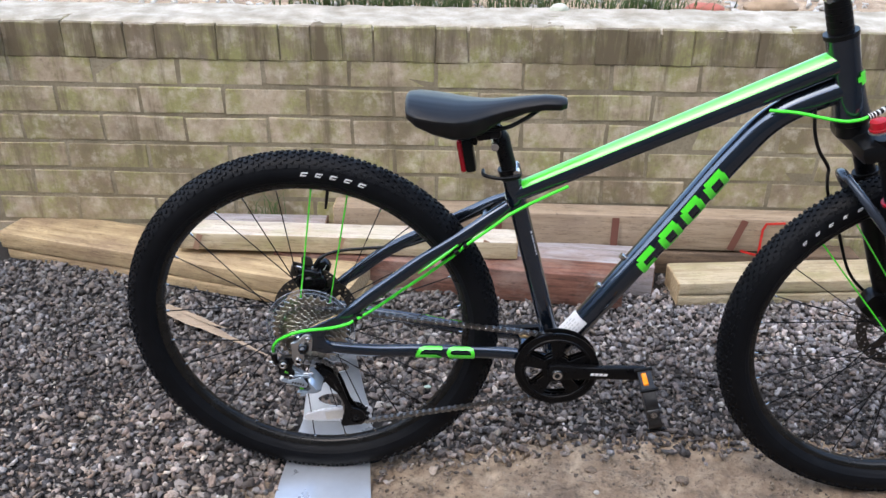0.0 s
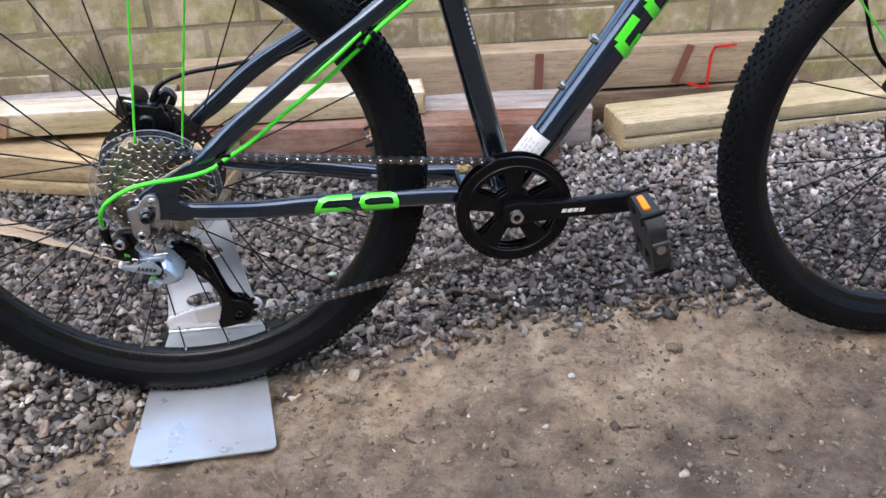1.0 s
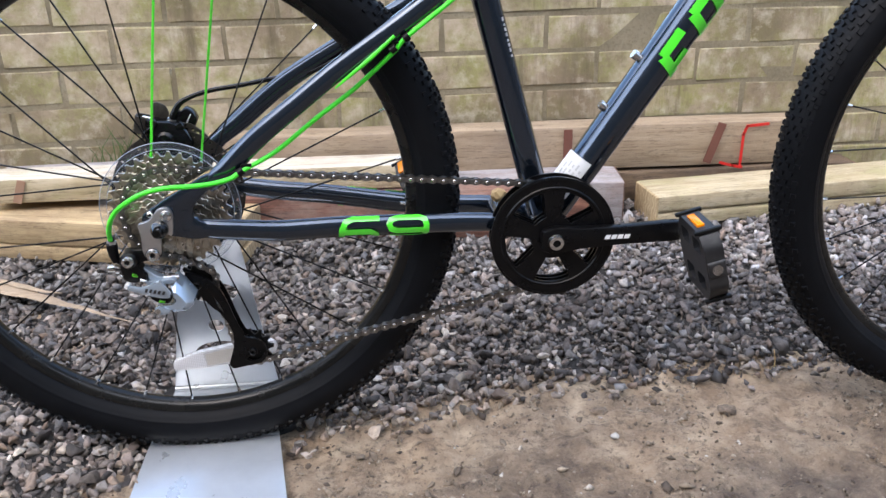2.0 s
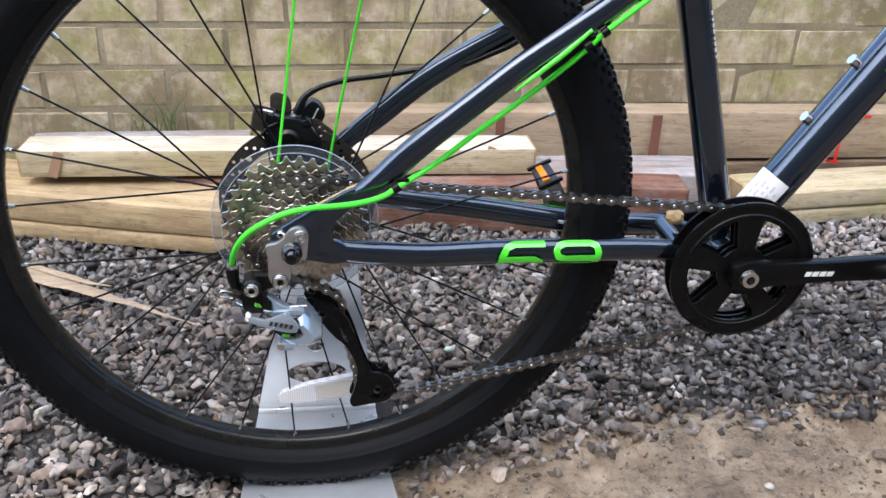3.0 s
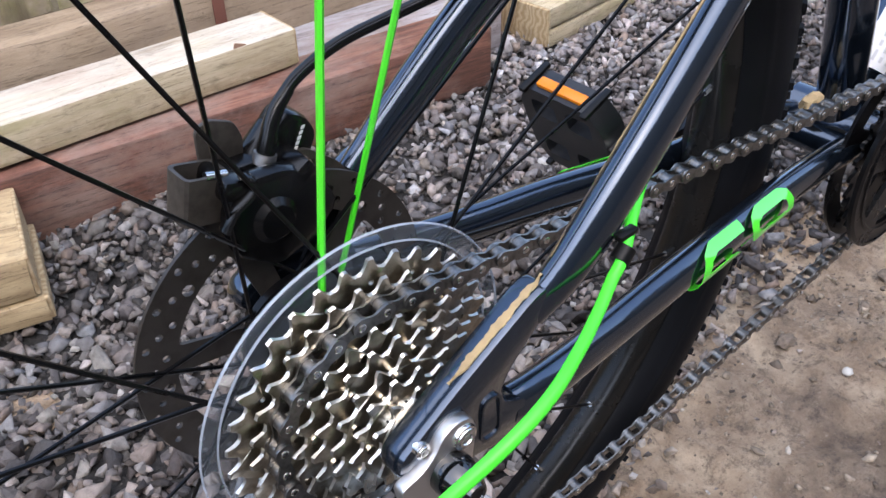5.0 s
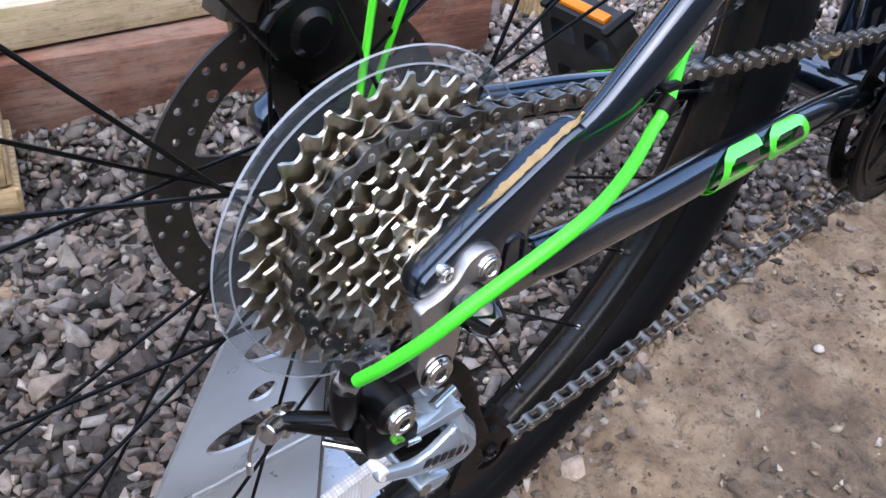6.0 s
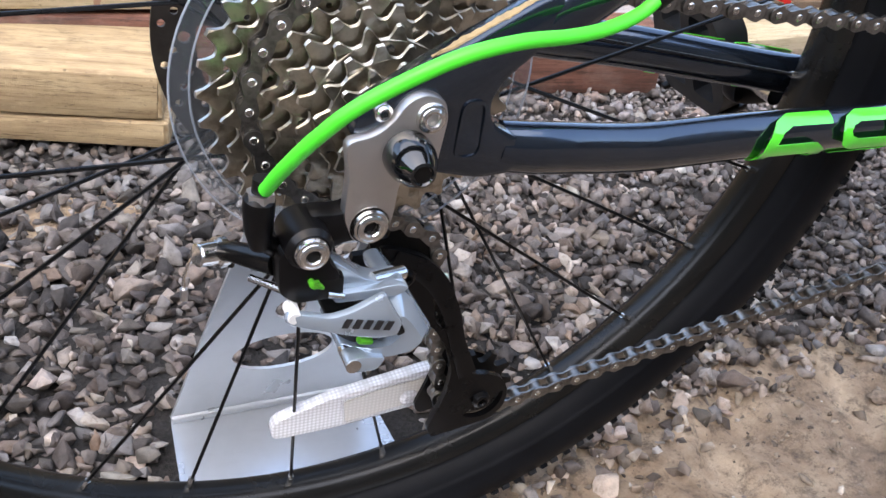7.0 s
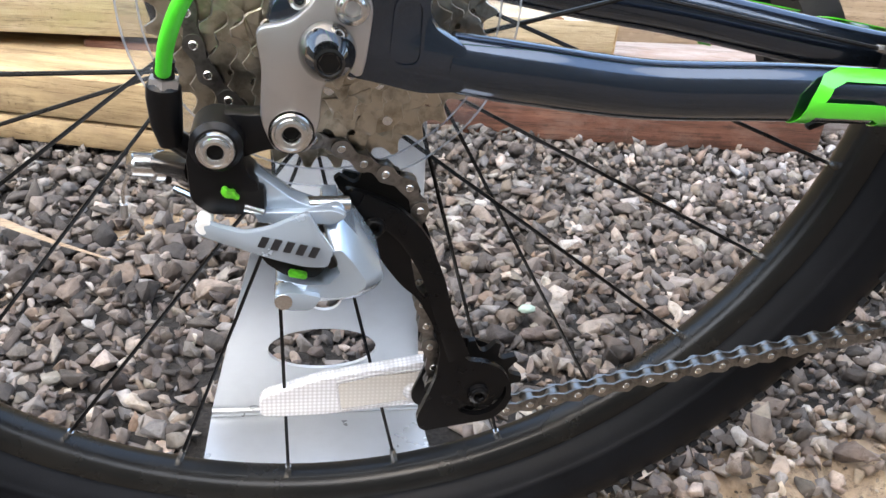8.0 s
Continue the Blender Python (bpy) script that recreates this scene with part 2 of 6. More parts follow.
bump(BRICK, mix(BRICK, n2, n3, 0.5), 0.8, 0.007)

COPING = BRICK.copy()
COPING.name = "stained_coping_brick"
for nd in COPING.node_tree.nodes:
    if nd.type == "VALTORGB" and abs(nd.color_ramp.elements[0].color[0] - 0.395) < 0.005:
        for el in nd.color_ramp.elements:
            el.color = (el.color[0] * 0.62, el.color[1] * 0.62, el.color[2] * 0.6, 1)
    if nd.type == "VALTORGB" and abs(nd.color_ramp.elements[0].position - 0.52) < 0.001:
        nd.color_ramp.elements[0].position = 0.4
        nd.color_ramp.elements[1].position = 0.58
        nd.color_ramp.elements[1].color = (0.95, 0.95, 0.95, 1)

MORTAR = mat("weathered_mortar", (0.3, 0.26, 0.18), 0.95)
v = coords(MORTAR)
n1 = noise_tex(MORTAR, v, 8, 6)
n2 = noise_tex(MORTAR, v, 160, 5)
c = ramp(MORTAR, n1, [(0.35, (0.17, 0.138, 0.085)), (0.65, (0.3, 0.255, 0.172))])
base(MORTAR, mix(MORTAR, c, (0.12, 0.1, 0.06), ramp(MORTAR, n2, [(0.5, (0, 0, 0)), (0.75, (0.6,) * 3)])))
bump(MORTAR, n2, 0.8, 0.003)

CAPTOP = mat("coping_top_mortar", (0.42, 0.37, 0.29), 0.95)
v = coords(CAPTOP)
n1 = noise_tex(CAPTOP, v, 12, 7)
n2 = noise_tex(CAPTOP, v, 130, 5)
c = ramp(CAPTOP, n1, [(0.35, (0.27, 0.235, 0.17)), (0.65, (0.5, 0.45, 0.37))])
base(CAPTOP, mix(CAPTOP, c, (0.2, 0.17, 0.1), ramp(CAPTOP, n2, [(0.55, (0, 0, 0)), (0.75, (0.5,) * 3)])))
bump(CAPTOP, n2, 0.7, 0.004)

GRAVEL = mat("crushed_gravel", (0.16, 0.15, 0.145), 0.64)
geo = add(GRAVEL, "ShaderNodeNewGeometry")
c = ramp(GRAVEL, geo.outputs["Random Per Island"], [(0.0, (0.024, 0.021, 0.02)), (0.2, (0.068, 0.059, 0.055)), (0.42, (0.135, 0.114, 0.104)), (0.55, (0.145, 0.138, 0.136)), (0.66, (0.205, 0.16, 0.128)), (0.82, (0.237, 0.213, 0.198)), (0.95, (0.345, 0.32, 0.3)), (1.0, (0.55, 0.51, 0.47))])
n1 = noise_tex(GRAVEL, geo.outputs["Position"], 260, 4)
n2 = noise_tex(GRAVEL, geo.outputs["Position"], 5, 4)
back_stones = ramp(GRAVEL, geo.outputs["Random Per Island"], [(0.0, (0.05, 0.046, 0.044)), (0.25, (0.12, 0.108, 0.102)), (0.45, (0.17, 0.168, 0.172)), (0.58, (0.21, 0.17, 0.14)), (0.7, (0.22, 0.21, 0.205)), (0.9, (0.3, 0.288, 0.275)), (1.0, (0.52, 0.5, 0.485))])
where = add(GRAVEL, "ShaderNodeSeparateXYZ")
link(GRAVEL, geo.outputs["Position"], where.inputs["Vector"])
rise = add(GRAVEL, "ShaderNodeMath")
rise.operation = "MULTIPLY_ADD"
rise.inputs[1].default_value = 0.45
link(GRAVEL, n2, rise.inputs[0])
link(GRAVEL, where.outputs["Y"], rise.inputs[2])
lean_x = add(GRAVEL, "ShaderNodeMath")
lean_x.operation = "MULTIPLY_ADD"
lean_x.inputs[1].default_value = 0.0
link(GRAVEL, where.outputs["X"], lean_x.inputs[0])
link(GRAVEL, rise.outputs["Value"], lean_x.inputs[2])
# stones are paler near the trodden earth, darker and bluer at the right
near_tone = ramp(GRAVEL, lean_x.outputs["Value"], [(0.26, (1.75, 1.7, 1.62)), (0.46, (1.1, 1.1, 1.1))])
near_tone = mix(GRAVEL, near_tone, ramp(GRAVEL, where.outputs["X"], [(0.0, (1, 1, 1)), (0.35, (1.15, 1.13, 1.1)), (0.5, (1.08, 1.08, 1.08)), (0.66, (0.72, 0.75, 0.8))]), 1.0, "MULTIPLY")
c = mix(GRAVEL, c, near_tone, 1.0, "MULTIPLY")
# the brighter, bluish light on the right-hand gravel is put into the stone colour
back_stones = mix(GRAVEL, back_stones, ramp(GRAVEL, where.outputs["X"], [(0.3, (1, 1, 1)), (0.7, (1.7, 1.7, 1.76))]), 1.0, "MULTIPLY")
c = mix(GRAVEL, c, back_stones, ramp(GRAVEL, lean_x.outputs["Value"], [(0.57, (0, 0, 0)), (0.72, (0.95,) * 3)]))
c = mix(GRAVEL, c, (0.07, 0.06, 0.055), ramp(GRAVEL, n1, [(0.5, (0, 0, 0)), (0.75, (0.45,) * 3)]))
dice = add(GRAVEL, "ShaderNodeTexWhiteNoise")
dice.noise_dimensions = "1D"
spread = add(GRAVEL, "ShaderNodeMath")
spread.operation = "MULTIPLY"
spread.inputs[1].default_value = 977.0
link(GRAVEL, geo.outputs["Random Per Island"], spread.inputs[0])
link(GRAVEL, spread.outputs["Value"], dice.inputs["W"])
tint = ramp(GRAVEL, dice.outputs["Value"], [(0.0, (0.78, 0.82, 0.87)), (0.3, (0.86, 0.84, 0.81)), (0.5, (0.93, 0.82, 0.74)), (0.62, (0.82, 0.83, 0.77)), (0.8, (0.92, 0.82, 0.78)), (1.0, (0.76, 0.77, 0.79))])
c = mix(GRAVEL, c, tint, 1.0, "MULTIPLY")
mottle = noise_tex(GRAVEL, geo.outputs["Position"], 130, 6, 0.7)
c = mix(GRAVEL, c, ramp(GRAVEL, mottle, [(0.3, (0.5, 0.48, 0.46)), (0.5, (0.95, 0.95, 0.95)), (0.7, (1.35, 1.33, 1.3))]), 1.0, "MULTIPLY")
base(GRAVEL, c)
bump(GRAVEL, mottle, 0.9, 0.0032)

DIRT = mat("trodden_earth", (0.2, 0.15, 0.1), 0.95)
v = coords(DIRT)
n0 = noise_tex(DIRT, v, 5, 7, 0.65)
n1 = noise_tex(DIRT, v, 16, 8, 0.7)
n2 = noise_tex(DIRT, v, 130, 6, 0.75)
n4 = noise_tex(DIRT, v, 58, 8, 0.8)
where = add(DIRT, "ShaderNodeSeparateXYZ")
link(DIRT, v, where.inputs["Vector"])
sandy = add(DIRT, "ShaderNodeMath")
sandy.operation = "MULTIPLY_ADD"
sandy.inputs[1].default_value = 0.8
link(DIRT, n0, sandy.inputs[0])
away = add(DIRT, "ShaderNodeMath")
away.operation = "MULTIPLY_ADD"
away.inputs[1].default_value = -0.08
link(DIRT, where.outputs["X"], away.inputs[0])
link(DIRT, where.outputs["Y"], away.inputs[2])
link(DIRT, away.outputs["Value"], sandy.inputs[2])
# damp brown earth, with dry sand near the gravel
c = ramp(DIRT, n1, [(0.36, (0.078, 0.057, 0.042)), (0.5, (0.148, 0.11, 0.082)), (0.66, (0.23, 0.178, 0.132))])
dry = ramp(DIRT, n1, [(0.34, (0.28, 0.192, 0.122)), (0.5, (0.46, 0.335, 0.222)), (0.66, (0.63, 0.49, 0.34))])
c = mix(DIRT, c, dry, ramp(DIRT, sandy.outputs["Value"], [(0.1, (0, 0, 0)), (0.52, (1, 1, 1))]))
c = mix(DIRT, c, (0.085, 0.064, 0.048), ramp(DIRT, n4, [(0.5, (0, 0, 0)), (0.64, (0.8,) * 3)]))
c = mix(DIRT, c, (0.46, 0.375, 0.29), ramp(DIRT, n2, [(0.57, (0, 0, 0)), (0.72, (0.55,) * 3)]))
c = mix(DIRT, c, (0.09, 0.063, 0.045), ramp(DIRT, n2, [(0.3, (0.7,) * 3), (0.43, (0, 0, 0))]))
base(DIRT, c)
bump(DIRT, mix(DIRT, n4, n2, 0.5), 1.0, 0.011)

LEAF = grimy("grass_blade", (0.06, 0.11, 0.025), 0.6, amount=0.4)
STRAW = grimy("straw", (0.42, 0.3, 0.14), 0.8, amount=0.3)
PEBBLE = grimy("pale_pebble", (0.5, 0.48, 0.44), 0.8, amount=0.4, scale=30)


# ---- mesh tools ----
INV = {}


def attach(ob, parent):
    if parent is not None:
        ob.parent = parent
        ob.matrix_parent_inverse = INV.get(parent.name, Matrix()).copy()
    return ob


def thing(name, label, category, at=(0, 0, 0), group="", kind=""):
    ob = new(name)
    ob.empty_display_size = 0.05
    ob.location = at
    INV[ob.name] = Matrix.Translation(at).inverted()
    return tagged(ob, label, category, group, kind)


def part(name, bm, material, parent=None, label="", sharp=32, edge=None):
    me = bpy.data.meshes.new(name)
    if isinstance(bm, tuple):
        me.from_pydata(*bm)
        b = bmesh.new()
        b.from_mesh(me)
        bm = b
    bmesh.ops.recalc_face_normals(bm, faces=bm.faces)
    if edge:
        # worn bright flanks of the teeth, chamfered on the outer side
        rim = {q for f in bm.faces if abs(f.normal.y) < 0.5 for q in f.verts if math.hypot(q.co.x - edge[0], q.co.z - edge[1]) > edge[2]}
        for f in bm.faces:
            if abs(f.normal.y) < 0.5 and all(q in rim for q in f.verts):
                f.material_index = 1
        low = min(q.co.y for q in bm.verts)
        for q in rim:
            if q.co.y < low + 1e-5:
                q.co.y += 0.0007 * (0.5 + 0.5 * math.sin(q.co.x * 2311 + q.co.z * 1777))
                k = 1 - 0.0006 / math.hypot(q.co.x - edge[0], q.co.z - edge[1])
                q.co.x, q.co.z = edge[0] + (q.co.x - edge[0]) * k, edge[1] + (q.co.z - edge[1]) * k
    bm.to_mesh(me)
    bm.free()
    for m in material if isinstance(material, (list, tuple)) else [material]:
        me.materials.append(m)
    if sharp:
        me.polygons.foreach_set("use_smooth", [True] * len(me.polygons))
        me.set_sharp_from_angle(angle=radians(sharp))
    ob = new(name, me)
    attach(ob, parent)
    return tagged(ob, label) if label else ob


def twin(name, me, m, parent):
    """Another piece on the same mesh, at the pose m."""
    ob = new(name, me)
    ob.matrix_basis = m
    attach(ob, parent)
    return ob


def smooth_path(pts, n=24):
    """Catmull-Rom through the points."""
    P = [Vector(p) for p in pts]
    P = [P[0] * 2 - P[1]] + P + [P[-1] * 2 - P[-2]]
    out = []
    for i in range(1, len(P) - 2):
        for k in range(n):
            t = k / n
            a, b, c, d = P[i - 1:i + 3]
            out.append(0.5 * (2 * b + (c - a) * t + (2 * a - 5 * b + 4 * c - d) * t * t + (3 * b - a - 3 * c + d) * t ** 3))
    out.append(P[-2])
    return out


def sweep(pts, radii, sides=16, bm=None, flat=None, cap=True):
    """A tube along the points; radii a number or one for each; flat: (wide, high) factors of the section."""
    bm = bm or bmesh.new()
    P = [Vector(p) for p in pts]
    if isinstance(radii, (int, float)):
        radii = [radii] * len(P)
    if len(radii) != len(P):
        s = np.interp(np.linspace(0, 1, len(P)), np.linspace(0, 1, len(radii)), radii)
        radii = [float(q) for q in s]
    up = Vector((0, 1, 0))
    rings = []
    for i, p in enumerate(P):
        d = (P[min(i + 1, len(P) - 1)] - P[max(i - 1, 0)]).normalized()
        if abs(d.dot(up)) > 0.97:
            up = Vector((1, 0, 0))
        u = (up - d * up.dot(d)).normalized()
        w = d.cross(u)
        fu, fw = flat or (1, 1)
        rings.append([bm.verts.new(p + radii[i] * (math.cos(a) * u * fu + math.sin(a) * w * fw)) for a in (2 * math.pi * k / sides for k in range(sides))])
    for a, b in zip(rings, rings[1:]):
        for k in range(sides):
            bm.faces.new((a[k], a[(k + 1) % sides], b[(k + 1) % sides], b[k]))
    if cap:
        bm.faces.new(rings[0])
        bm.faces.new(rings[-1])
    return bm


def lathe(profile, center, sides=48, bm=None, closed=False, a0=0.0):
    """A profile of (radius, y) turned round the y axis through center."""
    bm = bm or bmesh.new()
    c = Vector(center)
    rings = []
    for r, y in profile:
        if r < 1e-6:
            rings.append([bm.verts.new(c + Vector((0, y, 0)))])
        else:
            rings.append([bm.verts.new(c + Vector((r * math.cos(a0 + 2 * math.pi * k / sides), y, r * math.sin(a0 + 2 * math.pi * k / sides)))) for k in range(sides)])
    pairs = list(zip(rings, rings[1:]))
    if closed:
        pairs.append((rings[-1], rings[0]))
    for a, b in pairs:
        for k in range(sides):
            j = (k + 1) % sides
            if len(a) == 1 and len(b) == 1:
                continue
            if len(a) == 1:
                bm.faces.new((a[0], b[k], b[j]))
            elif len(b) == 1:
                bm.faces.new((a[k], b[0], a[j]))
            else:
                bm.faces.new((a[k], b[k], b[j], a[j]))
    return bm


def slab(outline, y0, y1, bm=None, bevel=0.0, to=None, seg=2):
    """An outline in (x, z), from y0 to y1, with rounded edges; to: a map of its points."""
    own = bm is None
    b = bmesh.new()
    lo = [b.verts.new((x, y0, z)) for x, z in outline]
    hi = [b.verts.new((x, y1, z)) for x, z in outline]
    b.faces.new(lo)
    b.faces.new(hi)
    n = len(outline)
    for k in range(n):
        b.faces.new((lo[k], lo[(k + 1) % n], hi[(k + 1) % n], hi[k]))
    if bevel:
        bmesh.ops.recalc_face_normals(b, faces=b.faces)
        edges = [e for e in b.edges if len(e.link_faces) == 2 and e.calc_face_angle(0) > 0.5]
        bmesh.ops.bevel(b, geom=edges, offset=bevel, segments=seg, affect="EDGES", profile=0.5, clamp_overlap=True)
    if to:
        for q in b.verts:
            q.co = to(q.co)
    if own:
        return b
    me = bpy.data.meshes.new("tmp")
    b.to_mesh(me)
    b.free()
    bm.from_mesh(me)
    bpy.data.meshes.remove(me)
    return bm


def crown(outline, center, k, ys):
    """A solid whose sides slope in towards its outer face."""
    b = bmesh.new()
    rows = []
    for y, q in ((ys[0], 1.0), (ys[1], 1.0), (ys[1] * 0.45 + ys[2] * 0.55, 0.5 + 0.5 * k), (ys[2], k)):
        rows.append([b.verts.new((center[0] + (x - center[0]) * q, y, center[1] + (z - center[1]) * q)) for x, z in outline])
    n = len(outline)
    b.faces.new(rows[0])
    b.faces.new(rows[-1])
    for lo, hi in zip(rows, rows[1:]):
        for i in range(n):
            b.faces.new((lo[i], lo[(i + 1) % n], hi[(i + 1) % n], hi[i]))
    return b


def plate(outline, holes, y0, y1, to=None):
    """A sheet in (x, z) with holes cut through, from y0 to y1."""
    b = bmesh.new()
    edges = []
    for loop in [outline, *holes]:
        vs = [b.verts.new((x, y0, z)) for x, z in loop]
        edges += [b.edges.new((vs[k], vs[(k + 1) % len(vs)])) for k in range(len(vs))]
    bmesh.ops.triangle_fill(b, edges=edges, use_beauty=True, use_dissolve=False)
    got = bmesh.ops.extrude_face_region(b, geom=list(b.faces))
    for q in got["geom"]:
        if isinstance(q, bmesh.types.BMVert):
            q.co.y = y1
    if to:
        for q in b.verts:
            q.co = to(q.co)
    return b


def ring(cx, cz, r, n=20, a0=0.0, rz=None):
    return [(cx + r * math.cos(a0 + 2 * math.pi * k / n), cz + (rz or r) * math.sin(a0 + 2 * math.pi * k / n)) for k in range(n)]


def rounded(pts, r=0.004, n=4, keep=()):
    """Rounds the corners of an outline, but for those to keep sharp."""
    out = []
    for i, p in enumerate(pts):
        a, b, c = Vector(pts[i - 1]), Vector(p), Vector(pts[(i + 1) % len(pts)])
        u, w = (a - b), (c - b)
        if i in keep:
            out.append(tuple(p))
            continue
        q = min(r, u.length * 0.45, w.length * 0.45)
        s, e = b + u.normalized() * q, b + w.normalized() * q
        for k in range(n + 1):
            t = k / n
            out.append(tuple((1 - t) ** 2 * s + 2 * t * (1 - t) * b + t * t * e))
    return out


def block(size, at=(0, 0, 0), bevel=0.0, bm=None, turn=None, seg=2):
    b = bmesh.new()
    bmesh.ops.create_cube(b, size=1)
    for q in b.verts:
        q.co = Vector((q.co.x * size[0], q.co.y * size[1], q.co.z * size[2]))
    if bevel:
        bmesh.ops.bevel(b, geom=list(b.edges), offset=bevel, segments=seg, affect="EDGES", profile=0.5)
    m = Matrix.Translation(at) @ (turn or Matrix())
    for q in b.verts:
        q.co = m @ q.co
    if bm is None:
        return b
    me = bpy.data.meshes.new("tmp")
    b.to_mesh(me)
    b.free()
    bm.from_mesh(me)
    bpy.data.meshes.remove(me)
    return bm


# ---- ground ----
def ground_height(x, y):
    """Nearly level, rising a little under the timbers."""
    rise = 0.03 * min(1, max(0, (y - 0.42) / 0.25))
    far = min(1.0, 1.5 / (1.0 + abs(x) + abs(y)))
    return rise - 0.009 + far * (0.010 * noise.noise(Vector((x * 2.1, y * 2.1, 3.0))) + 0.005 * noise.noise(Vector((x * 7, y * 7, 9.0))))


def dirt_edge(x):
    """The line where the trodden earth meets the gravel."""
    e = float(np.interp(x, (-1.2, -0.234, -0.114, 0.2, 0.38, 0.576, 0.866, 1.3, 2.0), (-0.75, -0.172, -0.07, 0.035, 0.083, 0.12, 0.115, 0.06, -0.05)))
    return e + 0.03 * noise.noise(Vector((x * 9, 1.7, 0))) + 0.014 * noise.noise(Vector((x * 31, 4.7, 0)))


def grid_lines(near, step, far):
    fine = list(np.arange(-near, near + 1e-6, step))
    out = [near * 1.25 ** k for k in range(1, 40) if near * 1.25 ** k < far] + [far]
    return [-q for q in reversed(out)] + fine + out


gx = [q + 0.35 for q in grid_lines(1.15, 0.0085, 3000)]
gy = [q - 0.3 for q in grid_lines(0.55, 0.0085, 3000)]
gv = [(x, y, ground_height(x, y) + (0.012 * noise.noise(Vector((x * 19, y * 19, 2))) + 0.006 * noise.noise(Vector((x * 48, y * 48, 6))) + 0.004 * noise.noise(Vector((x * 95, y * 95, 3))) if y < dirt_edge(x) and abs(x) < 2 and y > -2 else 0)) for y in gy for x in gx]
nx = len(gx)
gf = [(j * nx + i, j * nx + i + 1, (j + 1) * nx + i + 1, (j + 1) * nx + i) for j in range(len(gy) - 1) for i in range(nx - 1)]
tagged(part("ground", (gv, [], gf), DIRT, sharp=60), "trodden brown earth with sandy patches beside grey gravel", "ground", kind="structure")


def stone_kinds(n, seed, flat=0.75, fine=False):
    """Angular stones: hulls of a few points on a squashed ball."""
    rnd = random.Random(seed)
    kinds = []
    for _ in range(n):
        b = bmesh.new()
        for _ in range(12 if fine else 9):
            p = Vector((rnd.gauss(0, 1), rnd.gauss(0, 1), rnd.gauss(0, 1))).normalized() * rnd.uniform(0.68, 1.1)
            b.verts.new((p.x, p.y * rnd.uniform(0.8, 1), p.z * flat))
        bmesh.ops.convex_hull(b, input=list(b.verts))
        for q in [q for q in b.verts if not q.link_faces]:
            b.verts.remove(q)
        if fine:
            bmesh.ops.bevel(b, geom=list(b.edges), offset=0.04, segments=1, affect="EDGES", clamp_overlap=True)
        bmesh.ops.triangulate(b, faces=b.faces)
        bmesh.ops.recalc_face_normals(b, faces=b.faces)
        b.verts.index_update()
        kinds.append((np.array([q.co for q in b.verts]), np.array([[q.index for q in f.verts] for f in b.faces])))
        b.free()
    return kinds


def scatter(name, spots, material, label, category, seed, parent=None, flat=0.75):
    """Many stones at (x, y, z, radius), joined into one mesh."""
    rng = np.random.default_rng(seed)
    kinds = stone_kinds(14, seed, flat)
    near_kinds = stone_kinds(10, seed + 100, flat, True)
    V, F, base_i = [], [], 0
    for x, y, z, r in spots:
        pick = near_kinds if abs(x) < 0.42 and -0.2 < y < 0.5 and r > 0.005 else kinds
        kv, kf = pick[rng.integers(len(pick))]
        rot = np.array(Euler((rng.normal(0, 0.5), rng.normal(0, 0.5), rng.uniform(0, 6.28))).to_matrix())
        sc = r * np.array((rng.uniform(0.85, 1.5), rng.uniform(0.65, 1.1), rng.uniform(0.65, 1.05)))
        V.append((kv * sc) @ rot.T + (x, y, z))
        F.append(kf + base_i)
        base_i += len(kv)
    V, F = np.concatenate(V), np.concatenate(F)
    me = bpy.data.meshes.new(name)
    me.vertices.add(len(V))
    me.vertices.foreach_set("co", V.astype(np.float32).ravel())
    me.loops.add(F.size)
    me.loops.foreach_set("vertex_index", F.astype(np.int32).ravel())
    me.polygons.add(len(F))
    me.polygons.foreach_set("loop_start", np.arange(0, F.size, 3, dtype=np.int32))
    me.materials.append(material)
    me.update(calc_edges=True)
    me.validate()
    ob = new(name, me)
    return tagged(ob, label, category, kind="stuff")


# near-black: the shade in the gaps between stones is in this colour
SHADED_FINES = mat("shaded_fines", (0.06, 0.055, 0.05), 0.95)
v = coords(SHADED_FINES)
n1 = noise_tex(SHADED_FINES, v, 300, 5)
base(SHADED_FINES, ramp(SHADED_FINES, n1, [(0.35, (0.008, 0.007, 0.006)), (0.65, (0.032, 0.028, 0.025))]))
bump(SHADED_FINES, n1, 0.9, 0.004)
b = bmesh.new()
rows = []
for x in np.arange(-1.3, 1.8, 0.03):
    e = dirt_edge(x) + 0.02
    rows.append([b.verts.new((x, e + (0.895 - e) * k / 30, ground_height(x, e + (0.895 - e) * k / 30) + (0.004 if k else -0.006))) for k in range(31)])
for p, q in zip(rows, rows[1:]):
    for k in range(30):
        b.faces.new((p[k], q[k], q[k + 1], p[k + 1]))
tagged(part("gravel_bed", b, SHADED_FINES, sharp=60), "stone fines under the loose gravel, near-black for the shade between stones", "gravel", kind="structure")
rng = np.random.default_rng(5)
spots = []
STEP = 0.0108
